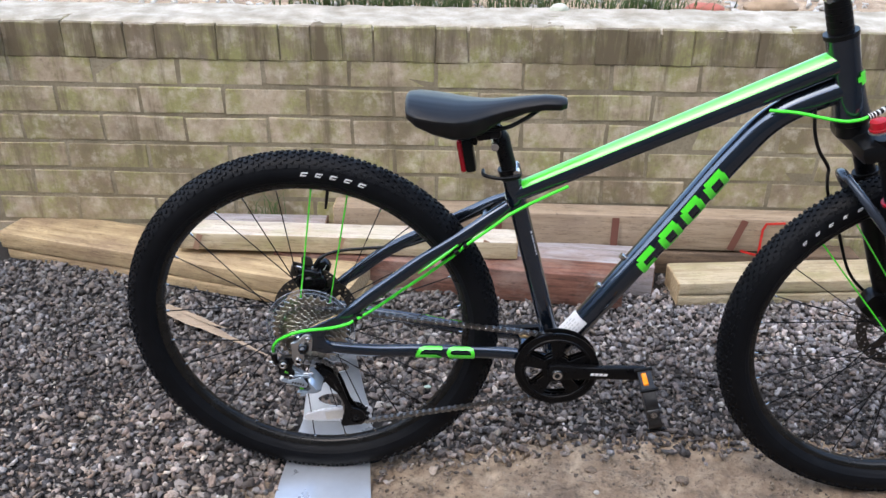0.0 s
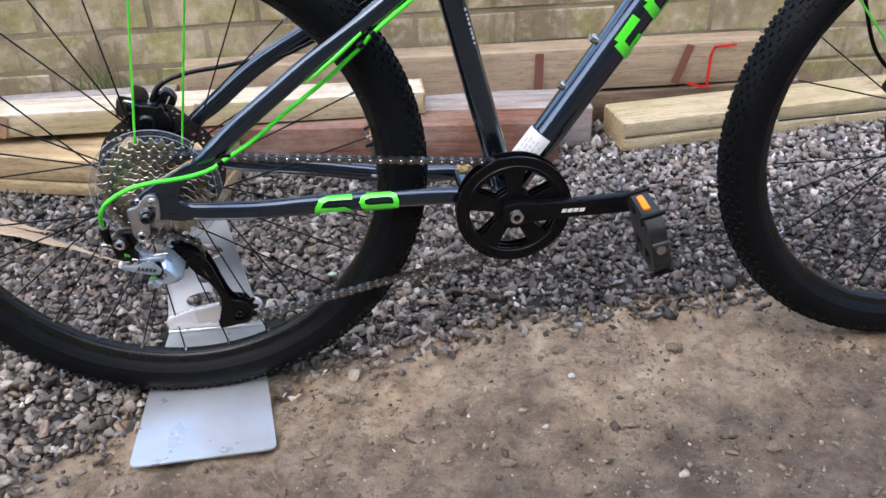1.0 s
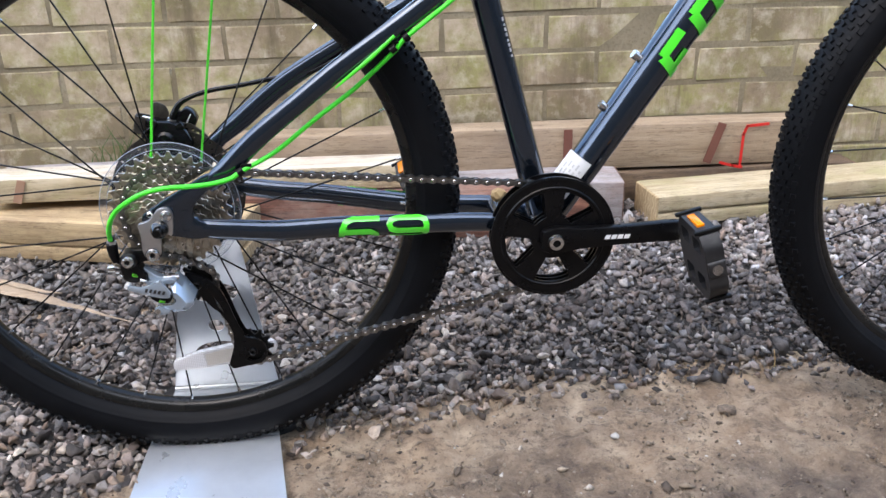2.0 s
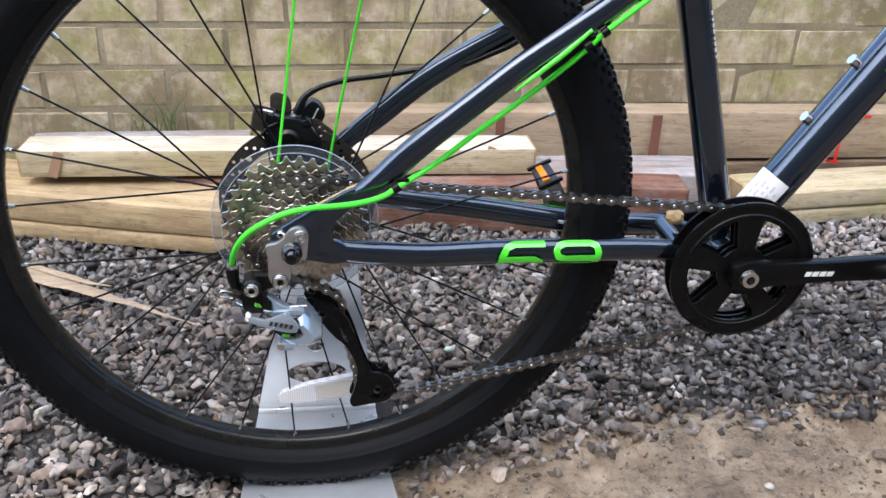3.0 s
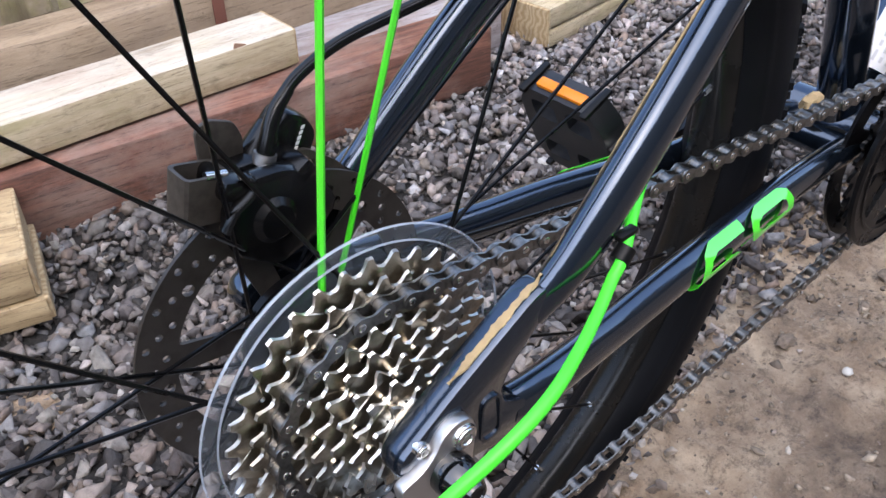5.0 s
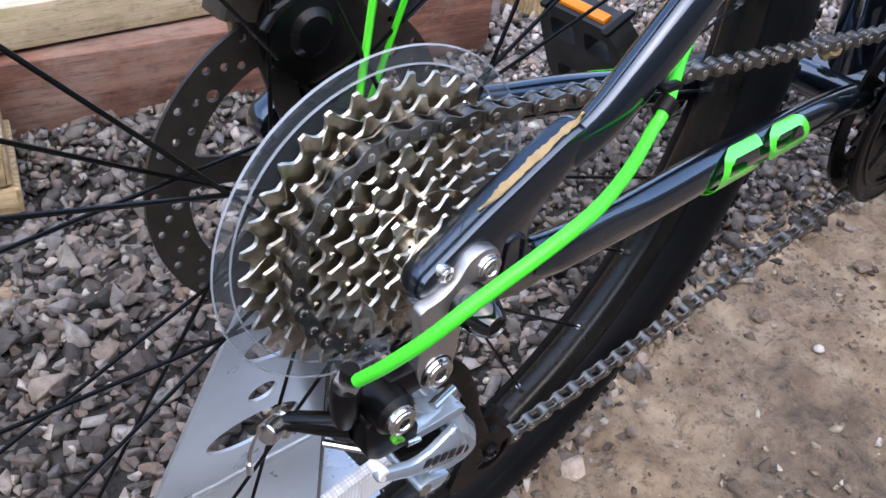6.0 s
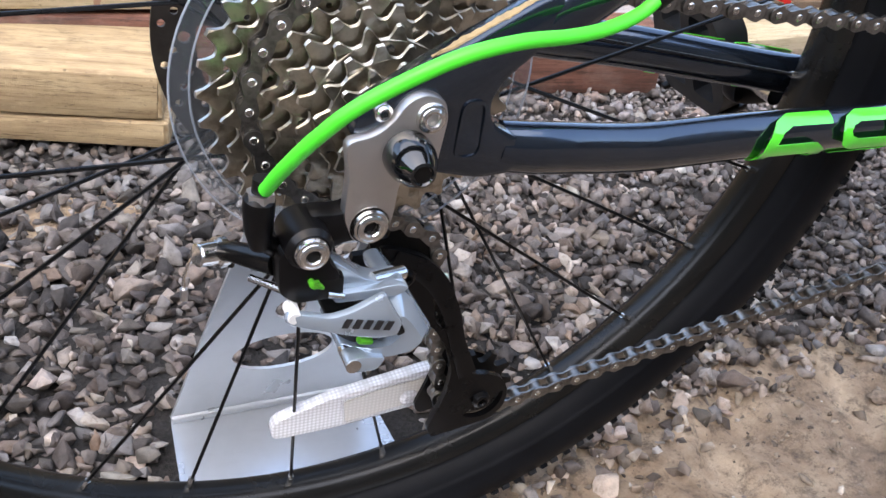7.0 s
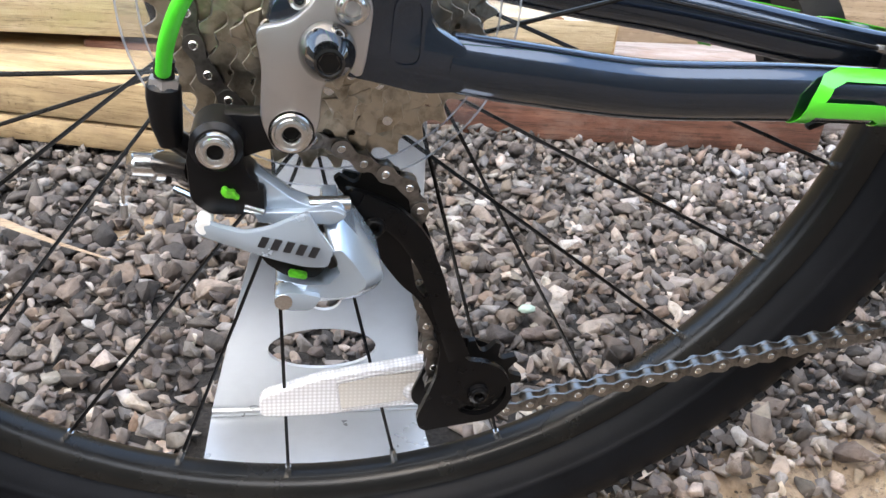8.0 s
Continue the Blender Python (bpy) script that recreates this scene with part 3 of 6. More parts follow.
for x in np.arange(-1.25, 1.75, STEP):
    for y in np.arange(-0.75, 0.9, STEP):
        px, py = x + rng.uniform(-0.5, 0.5) * STEP, y + rng.uniform(-0.5, 0.5) * STEP
        d = py - dirt_edge(px)
        if py > 0.78 or (-0.42 < px < 0.8 and py > 0.7):
            continue
        if -0.08 < px < 0.115 and -0.15 < py < 0.16:
            continue
        if d < -0.05 or (d < 0.02 and rng.random() > 0.15 + 0.75 * max(0, (d + 0.05) / 0.07) ** 1.5):
            continue
        r = float(np.clip(rng.lognormal(math.log(0.0088 if py < 0.3 else 0.0098), 0.3), 0.004, 0.016))
        spots.append((px, py, ground_height(px, py) + rng.uniform(0.1, 1.0) * r, r))
        if rng.random() < 0.4:
            r2 = r * 0.75
            spots.append((px + 0.006, py - 0.004, ground_height(px, py) + 0.008 + r2 * 0.4, r2))
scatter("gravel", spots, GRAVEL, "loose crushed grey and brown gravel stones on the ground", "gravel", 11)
spots = []
for _ in range(420):
    px, py = rng.uniform(-0.7, 1.5), rng.uniform(-0.9, 0.12)
    if py < dirt_edge(px) - 0.01:
        r = rng.uniform(0.0015, 0.005)
        spots.append((px, py, ground_height(px, py) + 0.002, r))
scatter("grit", spots, GRAVEL, "small grit and crumbs on the trodden earth", "grit", 12)


CRUMB = mat("earth_crumbs", (0.2, 0.15, 0.1), 0.95)
geo = add(CRUMB, "ShaderNodeNewGeometry")
n1 = noise_tex(CRUMB, geo.outputs["Position"], 200, 4)
c = ramp(CRUMB, geo.outputs["Random Per Island"], [(0.0, (0.06, 0.045, 0.036)), (0.35, (0.14, 0.108, 0.082)), (0.75, (0.26, 0.205, 0.15)), (0.95, (0.4, 0.33, 0.25)), (1.0, (0.6, 0.56, 0.5))])
base(CRUMB, mix(CRUMB, c, (0.1, 0.075, 0.05), ramp(CRUMB, n1, [(0.45, (0, 0, 0)), (0.7, (0.6,) * 3)])))
bump(CRUMB, n1, 0.6, 0.002)
spots = []
while len(spots) < 13000:
    px, py = rng.uniform(-0.75, 1.5), rng.uniform(-0.85, 0.2)
    if py > dirt_edge(px) + 0.03 or (-0.085 < px < 0.12 and -0.15 < py < 0.17):
        continue
    if noise.noise(Vector((px * 7, py * 7, 4))) + 0.5 < rng.random():
        continue
    r = float(np.clip(rng.lognormal(math.log(0.0021), 0.6), 0.0008, 0.010))
    spots.append((px, py, ground_height(px, py) + 0.012 * noise.noise(Vector((px * 19, py * 19, 2))) + 0.2 * r, r))
scatter("earth_crumbs", spots, CRUMB, "crumbs and small clods of dry earth on the trodden ground", "earth", 15)


# ---- brick wall ----
WALL_Y, COURSE, MODULE, JOINT = 0.897, 0.080, 0.229, 0.008
COPE_Z0, COPE_Z1 = 0.582, 0.676
WX0, WX1 = -1.25, 2.35
wall = tagged(part("wall_garden", block((WX1 - WX0, 0.2, COPE_Z1 - 0.012), ((WX0 + WX1) / 2, WALL_Y + 0.1016, (COPE_Z1 - 0.012) / 2)), MORTAR),
              "low retaining wall of weathered buff brick, stained and mossy", "wall", kind="structure")


def brick_kind(length, height, depth, seed, name="brick"):
    rnd = random.Random(seed)
    b = bmesh.new()
    bmesh.ops.create_cube(b, size=1)
    for q in b.verts:
        q.co = Vector((q.co.x * (length + rnd.uniform(-0.004, 0.003)), q.co.y * depth, q.co.z * (height + rnd.uniform(-0.003, 0.002))))
    bmesh.ops.bevel(b, geom=list(b.edges), offset=0.0024 if name == "brick" else 0.0022, segments=1, affect="EDGES")
    for q in b.verts:
        q.co += Vector([rnd.uniform(-0.0015, 0.0015) for _ in range(3)])
    me = bpy.data.meshes.new(name)
    b.to_mesh(me)
    b.free()
    me.polygons.foreach_set("use_smooth", [True] * len(me.polygons))
    me.set_sharp_from_angle(angle=radians(20))
    return me


BRICKS = [brick_kind(MODULE - JOINT, COURSE - JOINT, 0.06, s) for s in range(7)]
COPES = [brick_kind(0.0808, COPE_Z1 - COPE_Z0 - 0.002, 0.229, 50 + s, "coping_brick") for s in range(6)]
for m in BRICKS:
    m.materials.append(BRICK)
for m in COPES:
    m.materials.append(COPING)
rnd = random.Random(3)
wall_pieces = []
for row in range(7):
    z = 0.0205 + COURSE * (row + 0.5) + (0.0015 * row)
    if z > COPE_Z0 - 0.03:
        break
    x = -0.159 + (0 if row % 2 else MODULE / 2) - MODULE * 6
    while x < WX1:
        if x > WX0:
            wall_pieces.append(("brick", rnd.choice(BRICKS), pose(x + MODULE / 2, WALL_Y + 0.0305 + rnd.uniform(-0.0012, 0.0003), z + rnd.uniform(-0.0015, 0.0015), rnd.uniform(-0.5, 0.5), rnd.uniform(-0.5, 0.5), rnd.uniform(-0.3, 0.3))))
        x += MODULE
x = WX0
while x < WX1:
    wall_pieces.append(("coping_brick", rnd.choice(COPES), pose(x, WALL_Y + 0.112 + rnd.uniform(-0.0008, 0.0008), (COPE_Z0 + COPE_Z1) / 2 + rnd.uniform(-0.0015, 0.0015), rnd.uniform(-0.25, 0.25), rnd.uniform(-0.6, 0.6), rnd.uniform(-0.25, 0.25))))
    x += 0.0815 + rnd.uniform(-0.003, 0.003)

b = bmesh.new()
bmesh.ops.create_grid(b, x_segments=150, y_segments=12, size=0.5)
for q in b.verts:
    X, Y = WX0 + (q.co.x + 0.5) * (WX1 - WX0), WALL_Y - 0.004 + (q.co.y + 0.5) * 0.23
    edge = max(0.0, 1 - (Y - WALL_Y + 0.004) / 0.03)
    Y += 0.006 * edge * (1 + noise.noise(Vector((X * 17, 2, 2))))
    q.co = Vector((X, Y, COPE_Z1 + 0.003 - 0.024 * edge ** 2 * (1 + 0.6 * noise.noise(Vector((X * 23, 7, 2)))) + 0.005 * noise.noise(Vector((X * 13, Y * 9, 5))) + 0.003 * noise.noise(Vector((X * 45, Y * 45, 5)))))
attach(tagged(part("mortar_cap", b, CAPTOP, sharp=60), "pale crumbling mortar smeared over the coping"), wall)

# raised bed behind the wall
b = bmesh.new()
bmesh.ops.create_grid(b, x_segments=90, y_segments=40, size=0.5)
for q in b.verts:
    X, Y = 0.55 + q.co.x * 4.6, WALL_Y + 0.19 + (q.co.y + 0.5) * 2.4
    q.co = Vector((X, Y, 0.655 + 0.05 * (q.co.y + 0.5) + 0.025 * noise.noise(Vector((X * 6, Y * 6, 1)))))
got = bmesh.ops.extrude_face_region(b, geom=list(b.faces))
for q in got["geom"]:
    if isinstance(q, bmesh.types.BMVert):
        q.co.z = 0.02
tagged(part("raised_bed", b, DIRT, sharp=60), "dark soil of the raised bed behind the wall", "soil", kind="structure")
spots = []
for _ in range(420):
    px, py = rng.uniform(-1.0, 1.6), rng.uniform(WALL_Y + 0.2, WALL_Y + 0.7)
    spots.append((px, py, 0.665, rng.uniform(0.006, 0.022)))
scatter("bed_stones", spots, PEBBLE, "pale stones and crumbs lying on the raised bed", "stones", 13)
V, F = [], []
for _ in range(900):
    cx = rng.choice((-0.12, 0.06, 0.2, 0.45, 0.75)) + rng.normal(0, 0.09)
    cy = WALL_Y + 0.24 + abs(rng.normal(0, 0.09))
    h, a = rng.uniform(0.03, 0.11), rng.uniform(0, 6.28)
    lean = rng.uniform(0.2, 0.9) * h
    w = 0.0024
    for k in range(4):
        t = k / 3
        px, py = cx + math.cos(a) * lean * t * t, cy + math.sin(a) * lean * t * t - 0.03 * t * t
        ww = w * (1 - t * 0.85)
        V += [(px - ww * math.sin(a), py + ww * math.cos(a), 0.655 + h * t), (px + ww * math.sin(a), py - ww * math.cos(a), 0.655 + h * t), (px, py, 0.655 + h * t + ww)]
    i = len(V) - 12
    for k in range(3):
        for s in range(3):
            F.append((i + 3 * k + s, i + 3 * k + (s + 1) % 3, i + 3 * k + 3 + (s + 1) % 3, i + 3 * k + 3 + s))
tagged(part("grass", (V, [], F), LEAF, sharp=0), "tufts of green grass hanging over the wall top", "grass", kind="stuff")
V, F = [], []
for _ in range(70):
    cx, cy, zb = rng.choice(((-0.55, 0.86, 0.03), (-0.3, 0.87, 0.14), (-0.62, 0.87, 0.03)))
    cx += rng.normal(0, 0.035)
    h, a, w = rng.uniform(0.03, 0.09), rng.uniform(0, 6.28), 0.0015
    for k in range(3):
        t = k / 2
        px, py = cx + math.cos(a) * h * 0.5 * t * t, cy + 0.2 * math.sin(a) * h * t * t
        ww = w * (1 - t * 0.85)
        V += [(px - ww, py, zb + h * t), (px + ww, py, zb + h * t), (px, py + ww, zb + h * t)]
    i = len(V) - 9
    for k in range(2):
        for s in range(3):
            F.append((i + 3 * k + s, i + 3 * k + (s + 1) % 3, i + 3 * k + 3 + (s + 1) % 3, i + 3 * k + 3 + s))
tagged(part("weeds", (V, [], F), LEAF, sharp=0), "thin green weeds growing at the foot of the brick wall", "weeds", kind="stuff")


# unseen plain walls, added to block low sky light and darken reflections
RENDERED = mat("added_yard_wall", (0.16, 0.14, 0.12), 0.9)
v = coords(RENDERED)
base(RENDERED, ramp(RENDERED, noise_tex(RENDERED, v, 3, 6), [(0.35, (0.12, 0.105, 0.09)), (0.65, (0.2, 0.175, 0.15))]))
for name, size, at in (("wall_south", (11, 0.25, 4.6), (0.5, -4.6, 2.28)), ("wall_west", (0.2, 8, 1.9), (-4.9, -0.7, 0.93)), ("wall_east", (0.2, 8, 1.9), (5.9, -0.7, 0.93))):
    tagged(part(name, block(size, at), RENDERED), "unseen plain brown wall, added to block the low sky", "wall", kind="structure")


# ---- timbers ----
def timber(name, a, b, depth, height, material, label, seed=0, top=None, split=None, rough=0.003):
    """A sawn baulk; a and b are the ends of its front lower edge, depth goes back from there."""
    rnd = random.Random(seed)
    A, B = Vector(a), Vector(b)
    d = (B - A).normalized()
    back = Vector((-d.y, d.x, 0)).normalized()
    up = d.cross(back)
    if up.z < 0:
        up = -up
    L = (B - A).length
    n = max(6, int(L / 0.03))
    r = min(0.006, height * 0.2)
    sec = rounded([(0, 0), (depth, 0), (depth, height), (0, height)], r, 2)
    if split:
        s = height * split
        sec = rounded([(0, 0), (depth, 0), (depth, height), (0, height), (0, s + 0.003), (0.008, s), (0.0, s - 0.003)], 0.004, 2)
    bm = bmesh.new()
    rings = []
    for i in range(n + 1):
        t = i / n
        end = min(i, n - i)
        k = 0.985 if end == 0 else 1.0
        off = Vector((noise.noise(Vector((t * L * 3, seed, 0))), noise.noise(Vector((t * L * 3, seed, 7))), 0)) * rough
        row = []
        for (u, w) in sec:
            u2, w2 = depth / 2 + (u - depth / 2) * k, height / 2 + (w - height / 2) * k
            q = rough * 0.6 * noise.noise(Vector((t * L * 9, u * 30 + seed, w * 30)))
            row.append(bm.verts.new(A + d * (L * t + (0.004 * noise.noise(Vector((u * 40, w * 40, seed))) if end == 0 else 0)) + back * (u2 + off.x + q) + up * (w2 + max(-0.001, off.y * 0.5))))
        rings.append(row)
    m = len(sec)
    for p, q in zip(rings, rings[1:]):
        for k in range(m):
            f = bm.faces.new((p[k], p[(k + 1) % m], q[(k + 1) % m], q[k]))
    bm.faces.new(rings[0])
    bm.faces.new(rings[-1])
    bmesh.ops.recalc_face_normals(bm, faces=bm.faces)
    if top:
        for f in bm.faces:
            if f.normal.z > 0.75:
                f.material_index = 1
    # local frame along the grain
    M = Matrix((d.to_4d(), back.to_4d(), up.to_4d(), (0, 0, 0, 1)))
    M = Matrix(((d.x, back.x, up.x, A.x), (d.y, back.y, up.y, A.y), (d.z, back.z, up.z, A.z), (0, 0, 0, 1)))
    bm.transform(M.inverted())
    ob = part(name, bm, [material, top] if top else material, sharp=40)
    ob.matrix_basis = M
    INV[ob.name] = M.inverted()
    grain = END_DARK if material in (WOOD_RED, WOOD_GREY, WOOD_DARK) else END_PALE
    for x in (-0.0015, L + 0.0015):
        face = block((0.006, depth * 0.965, height * 0.95), (x, depth / 2 + 0.001, height / 2), 0.0015, seg=1)
        face.transform(M)
        part("end_grain", face, grain, ob, "sawn end grain")
    return tagged(ob, label, "timber", group="timbers along the wall")


timber("timber", (-1.03, 0.80, 0.024), (-0.015, 0.535, 0.022), 0.165, 0.03, WOOD_YELLOW, "yellow pine board lying lowest on the gravel", 1)
timber("timber", (-1.045, 0.802, 0.056), (-0.02, 0.538, 0.054), 0.16, 0.05, WOOD_YELLOW, "thick yellow pine board stacked on another board", 2)
timber("timber", (0.12, 0.745, 0.022), (0.765, 0.675, 0.022), 0.12, 0.088, WOOD_GREY, "grey weathered sleeper with a rough end", 4, rough=0.006)
timber("timber", (-0.24, 0.705, 0.022), (0.675, 0.605, 0.022), 0.085, 0.092, WOOD_RED, "red-brown sleeper lying on the gravel", 3)
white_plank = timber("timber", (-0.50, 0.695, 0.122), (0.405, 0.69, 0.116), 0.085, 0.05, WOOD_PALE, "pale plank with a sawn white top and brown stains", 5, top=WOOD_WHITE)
back_plank = timber("timber", (-0.09, 0.802, 0.108), (1.21, 0.81, 0.092), 0.07, 0.098, WOOD_TAN, "long tan plank leaning on the brick wall with a red mark", 6)
dark_timber = timber("timber", (0.66, 0.80, 0.024), (1.34, 0.80, 0.022), 0.075, 0.066, WOOD_DARK, "dark brown timber under the long plank", 7, rough=0.006)
timber("timber", (-0.50, 0.795, 0.024), (0.12, 0.79, 0.024), 0.09, 0.08, WOOD_DARK, "dark brown timber in the shade under the long plank", 9, rough=0.006)
timber("timber", (-0.515, 0.79, 0.106), (-0.12, 0.797, 0.106), 0.07, 0.046, WOOD_GREY, "short grey weathered timber behind the pale plank", 12, rough=0.005)
timber("timber", (0.828, 0.628, 0.024), (1.75, 0.715, 0.024), 0.115, 0.066, WOOD_PALE, "pale pine baulk with a split along its face", 8, split=0.45)


def mark(name, pts, width, material, parent, label, y):
    """A flat painted stroke just proud of a face."""
    bm = bmesh.new()
    for (x0, z0), (x1, z1) in zip(pts, pts[1:]):
        d = Vector((x1 - x0, z1 - z0)).normalized()
        nrm = Vector((-d.y, d.x)) * width / 2
        e = d * width * 0.4
        slab([(x0 - e.x + nrm.x, z0 - e.y + nrm.y), (x1 + e.x + nrm.x, z1 + e.y + nrm.y), (x1 + e.x - nrm.x, z1 + e.y - nrm.y), (x0 - e.x - nrm.x, z0 - e.y - nrm.y)], y, y - 0.0015, bm)
    return part(name, bm, material, parent, label)


mark("red_mark", [(1.125, 0.186), (1.078, 0.183), (1.071, 0.165), (1.07, 0.085)], 0.006, RED_MARK, back_plank, "red marker stroke", 0.802)
mark("red_mark", [(1.07, 0.092), (1.05, 0.096), (1.02, 0.105)], 0.006, RED_MARK, dark_timber, "red marker stroke", 0.793)
for px, tilt, w in ((0.675, 0.0, 0.019), (0.36, 0.0, 0.017), (1.005, 0.012, 0.019)):
    mark("stain_bar", [(px - tilt, 0.112), (px + tilt, 0.186)], w, BROWN_MARK, back_plank, "brown stain bar", 0.7985)
for px in (-0.44, -0.06, 0.32):
    mark("stain_bar", [(px - 0.006, 0.13), (px + 0.006, 0.163)], 0.016, SOFT_STAIN, white_plank, "brown stain bar", 0.6935)
b = bmesh.new()
sweep([(-0.5, 0.548, 0.03), (-0.45, 0.516, 0.028), (-0.4, 0.486, 0.026), (-0.37, 0.468, 0.026), (-0.33, 0.444, 0.025), (-0.3, 0.424, 0.024), (-0.27, 0.409, 0.024), (-0.22, 0.375, 0.022), (-0.165, 0.343, 0.021)], [0.018, 0.020, 0.0185, 0.0125, 0.012, 0.0075, 0.006, 0.003, 0.0012], 8, b, flat=(1, 0.22))
sweep([(-0.46, 0.535, 0.034), (-0.39, 0.496, 0.031), (-0.345, 0.468, 0.031), (-0.31, 0.452, 0.033)], [0.006, 0.008, 0.004, 0.0008], 6, b, flat=(1, 0.35))
tagged(part("wood_splinter", b, WOOD_TAN), "long pale splinter of wood lying on gravel", "splinter")


# ---- bicycle stand ----
stand = thing("bike_stand", "folded silver sheet-metal bike stand under the rear wheel", "bike stand", (0.02, 0.0, 0.0))
SZ = -0.001
bm = bmesh.new()
base_outline = rounded([(-0.078, -0.145), (0.116, -0.137), (0.098, 0.0), (0.09, 0.06), (0.086, 0.15), (-0.066, 0.15), (-0.07, 0.06), (-0.074, 0.0)], 0.012, 5, keep=(4, 5))


def on_ground(co):
    lift = 0.0025 * math.sin((co.z + 0.14) * 16)
    return Vector((co.x, co.z, SZ + co.y + lift))


part("base_plate", plate(base_outline, [], 0.0, 0.003, on_ground), STAND, stand)


def upright(co):
    return Vector((co.x, 0.150 - 0.30 * co.z + co.y, SZ + 0.003 + co.z))


up_outline = rounded([(-0.066, 0.0), (0.086, 0.0), (0.075, 0.10), (0.062, 0.262), (-0.012, 0.262), (-0.042, 0.12)], 0.008, 4, keep=(0, 1))
holes = [ring(0.012, 0.068, 0.037, 28, rz=0.021), ring(0.012, 0.118, 0.011, 16), ring(0.02, 0.176, 0.03, 24, rz=0.017)]
part("upright_plate", plate(up_outline, holes, 0.0, 0.003, upright), STAND, stand)
part("fold", sweep([(-0.0655, 0.1495, SZ + 0.0032), (0.01, 0.1495, SZ + 0.0032), (0.0855, 0.1495, SZ + 0.0032)], 0.0036, 16), STAND, stand)
part("fold", slab([(-0.073, 0.0), (0.095, 0.0), (0.095, 0.004), (-0.073, 0.004)], 0.0, 0.02, to=lambda c: Vector((c.x, 0.01 + c.y, SZ + 0.002 + c.z))), STAND, stand)

# ---- bicycle ----
bike = thing("mountain_bike", "dark blue-grey mountain bike with bright green trim and knobbly tyres", "bicycle", (0.54, 0.0, 0.0))
AX, AZ = 0.002, 0.340
BX, BZ = 0.449, 0.294
FX, FZ = 1.084, 0.338
TYRE_R = 0.340


def wheel(name, cx, cz, green, spin, dish):
    hub_prof = [(0.0, -0.062), (0.0095, -0.062), (0.0095, -0.035), (0.018, -0.033), (0.031, -0.0255), (0.031, -0.0215), (0.019, -0.018), (0.016, 0.0), (0.019, 0.026), (0.031, 0.031), (0.031, 0.035), (0.02, 0.038), (0.02, 0.05), (0.0095, 0.05), (0.0095, 0.062), (0.0, 0.062)]
    w = part(name, lathe(hub_prof, (cx, dish, cz), 32), BLACK, bike, "black hub with spoke flanges")
    # tyre carcass
    prof = []
    rc, rt, wd = TYRE_R - 0.0285, 0.028, 0.028
    for k in range(101):
        deg = -150 + 3 * k
        a = radians(deg)
        # moulded ridges on the sidewall: at the bead, and a faint one under the shoulder
        grow = 1 + 0.03 * math.exp(-((abs(deg) - 119) / 3.2) ** 2) + 0.008 * math.exp(-((abs(deg) - 66) / 3.0) ** 2)
        prof.append((rc + rt * grow * math.cos(a), wd * grow * math.sin(a)))
    prof += [(rc - 0.024, 0.010), (rc - 0.024, -0.010)]
    tyre = part("tyre", lathe(prof, (cx, 0, cz), 160, closed=True), RUBBER, w, sharp=70)
    # tread knobs
    bm = bmesh.new()
    N = 216
    for i in range(N):
        rows = ((0.0, 0.0028, 0.0034, 0.55), (0.34, 0.0028, 0.0028, 0.15), (-0.34, 0.0028, 0.0028, 0.15), (0.66, 0.0028, 0.0026, 0.15), (-0.66, 0.0028, 0.0026, 0.15)) if i % 2 else ((0.17, 0.003, 0.0028, 0.4), (-0.17, 0.003, 0.0028, 0.4), (0.5, 0.0028, 0.0028, 0.1), (-0.5, 0.0028, 0.0028, 0.1), (0.84, 0.0034, 0.0027, 0.1), (-0.84, 0.0034, 0.0027, 0.1))
        for side, lw, lh, skew in rows:
            a = side * 1.25
            th = 2 * math.pi * (i + 0.12 * math.sin(i * 1.7)) / N
            mloc = Matrix.Translation((cx, 0, cz)) @ Matrix.Rotation(-th, 4, "Y") @ Matrix.Translation((rc, 0, 0)) @ Matrix.Rotation(a, 4, "Z") @ Matrix.Translation((rt + 0.0008, 0, 0)) @ Matrix.Rotation(skew * (1 if side >= 0 else -1), 4, "X")
            vs = []
            for sx, taper in ((-0.0025, 1.1), (0.0019, 0.85)):
                for sy, sz in ((-1, -1), (1, -1), (1, 1), (-1, 1)):
                    vs.append(bm.verts.new(mloc @ Vector((sx, sy * lw * taper, sz * lh * taper))))
            for f in ((4, 5, 6, 7), (0, 1, 5, 4), (1, 2, 6, 5), (2, 3, 7, 6), (3, 0, 4, 7)):
                bm.faces.new([vs[q] for q in f])
    tagged(part("tread", bm, RUBBER, tyre, sharp=0), "rubber tread knobs")
    # sidewall lettering as plain strokes
    bm = bmesh.new()
    for s, (c0, count) in enumerate(((82.0, 5),)):
        for k in range(count):
            th = radians(c0 + 6.1 - k * 4.45) if cx < 0.5 else radians(139 - k * 4.6)
            for u0, u1, q0, q1 in ((-0.006, -0.003, -0.0035, 0.0035), (-0.003, 0.008, 0.0012, 0.0035), (-0.003, 0.007, -0.0035, -0.0014)):
                vs = []
                for uu, qq in ((u0, q0), (u1, q0), (u1, q1), (u0, q1)):
                    rr = rc + 0.0015 + qq * (1.0 if cx < 0.5 else 0.6)
                    aa = th - uu * (0.8 if cx < 0.5 else 0.55) / rr - 0.4 * qq / rr
                    yy = -wd * math.sqrt(max(0, 1 - ((rr - rc) / rt) ** 2)) - 0.0006
                    vs.append(bm.verts.new((cx + rr * math.cos(aa), yy, cz + rr * math.sin(aa))))
                bm.faces.new(vs)
    got = bmesh.ops.extrude_face_region(bm, geom=list(bm.faces))
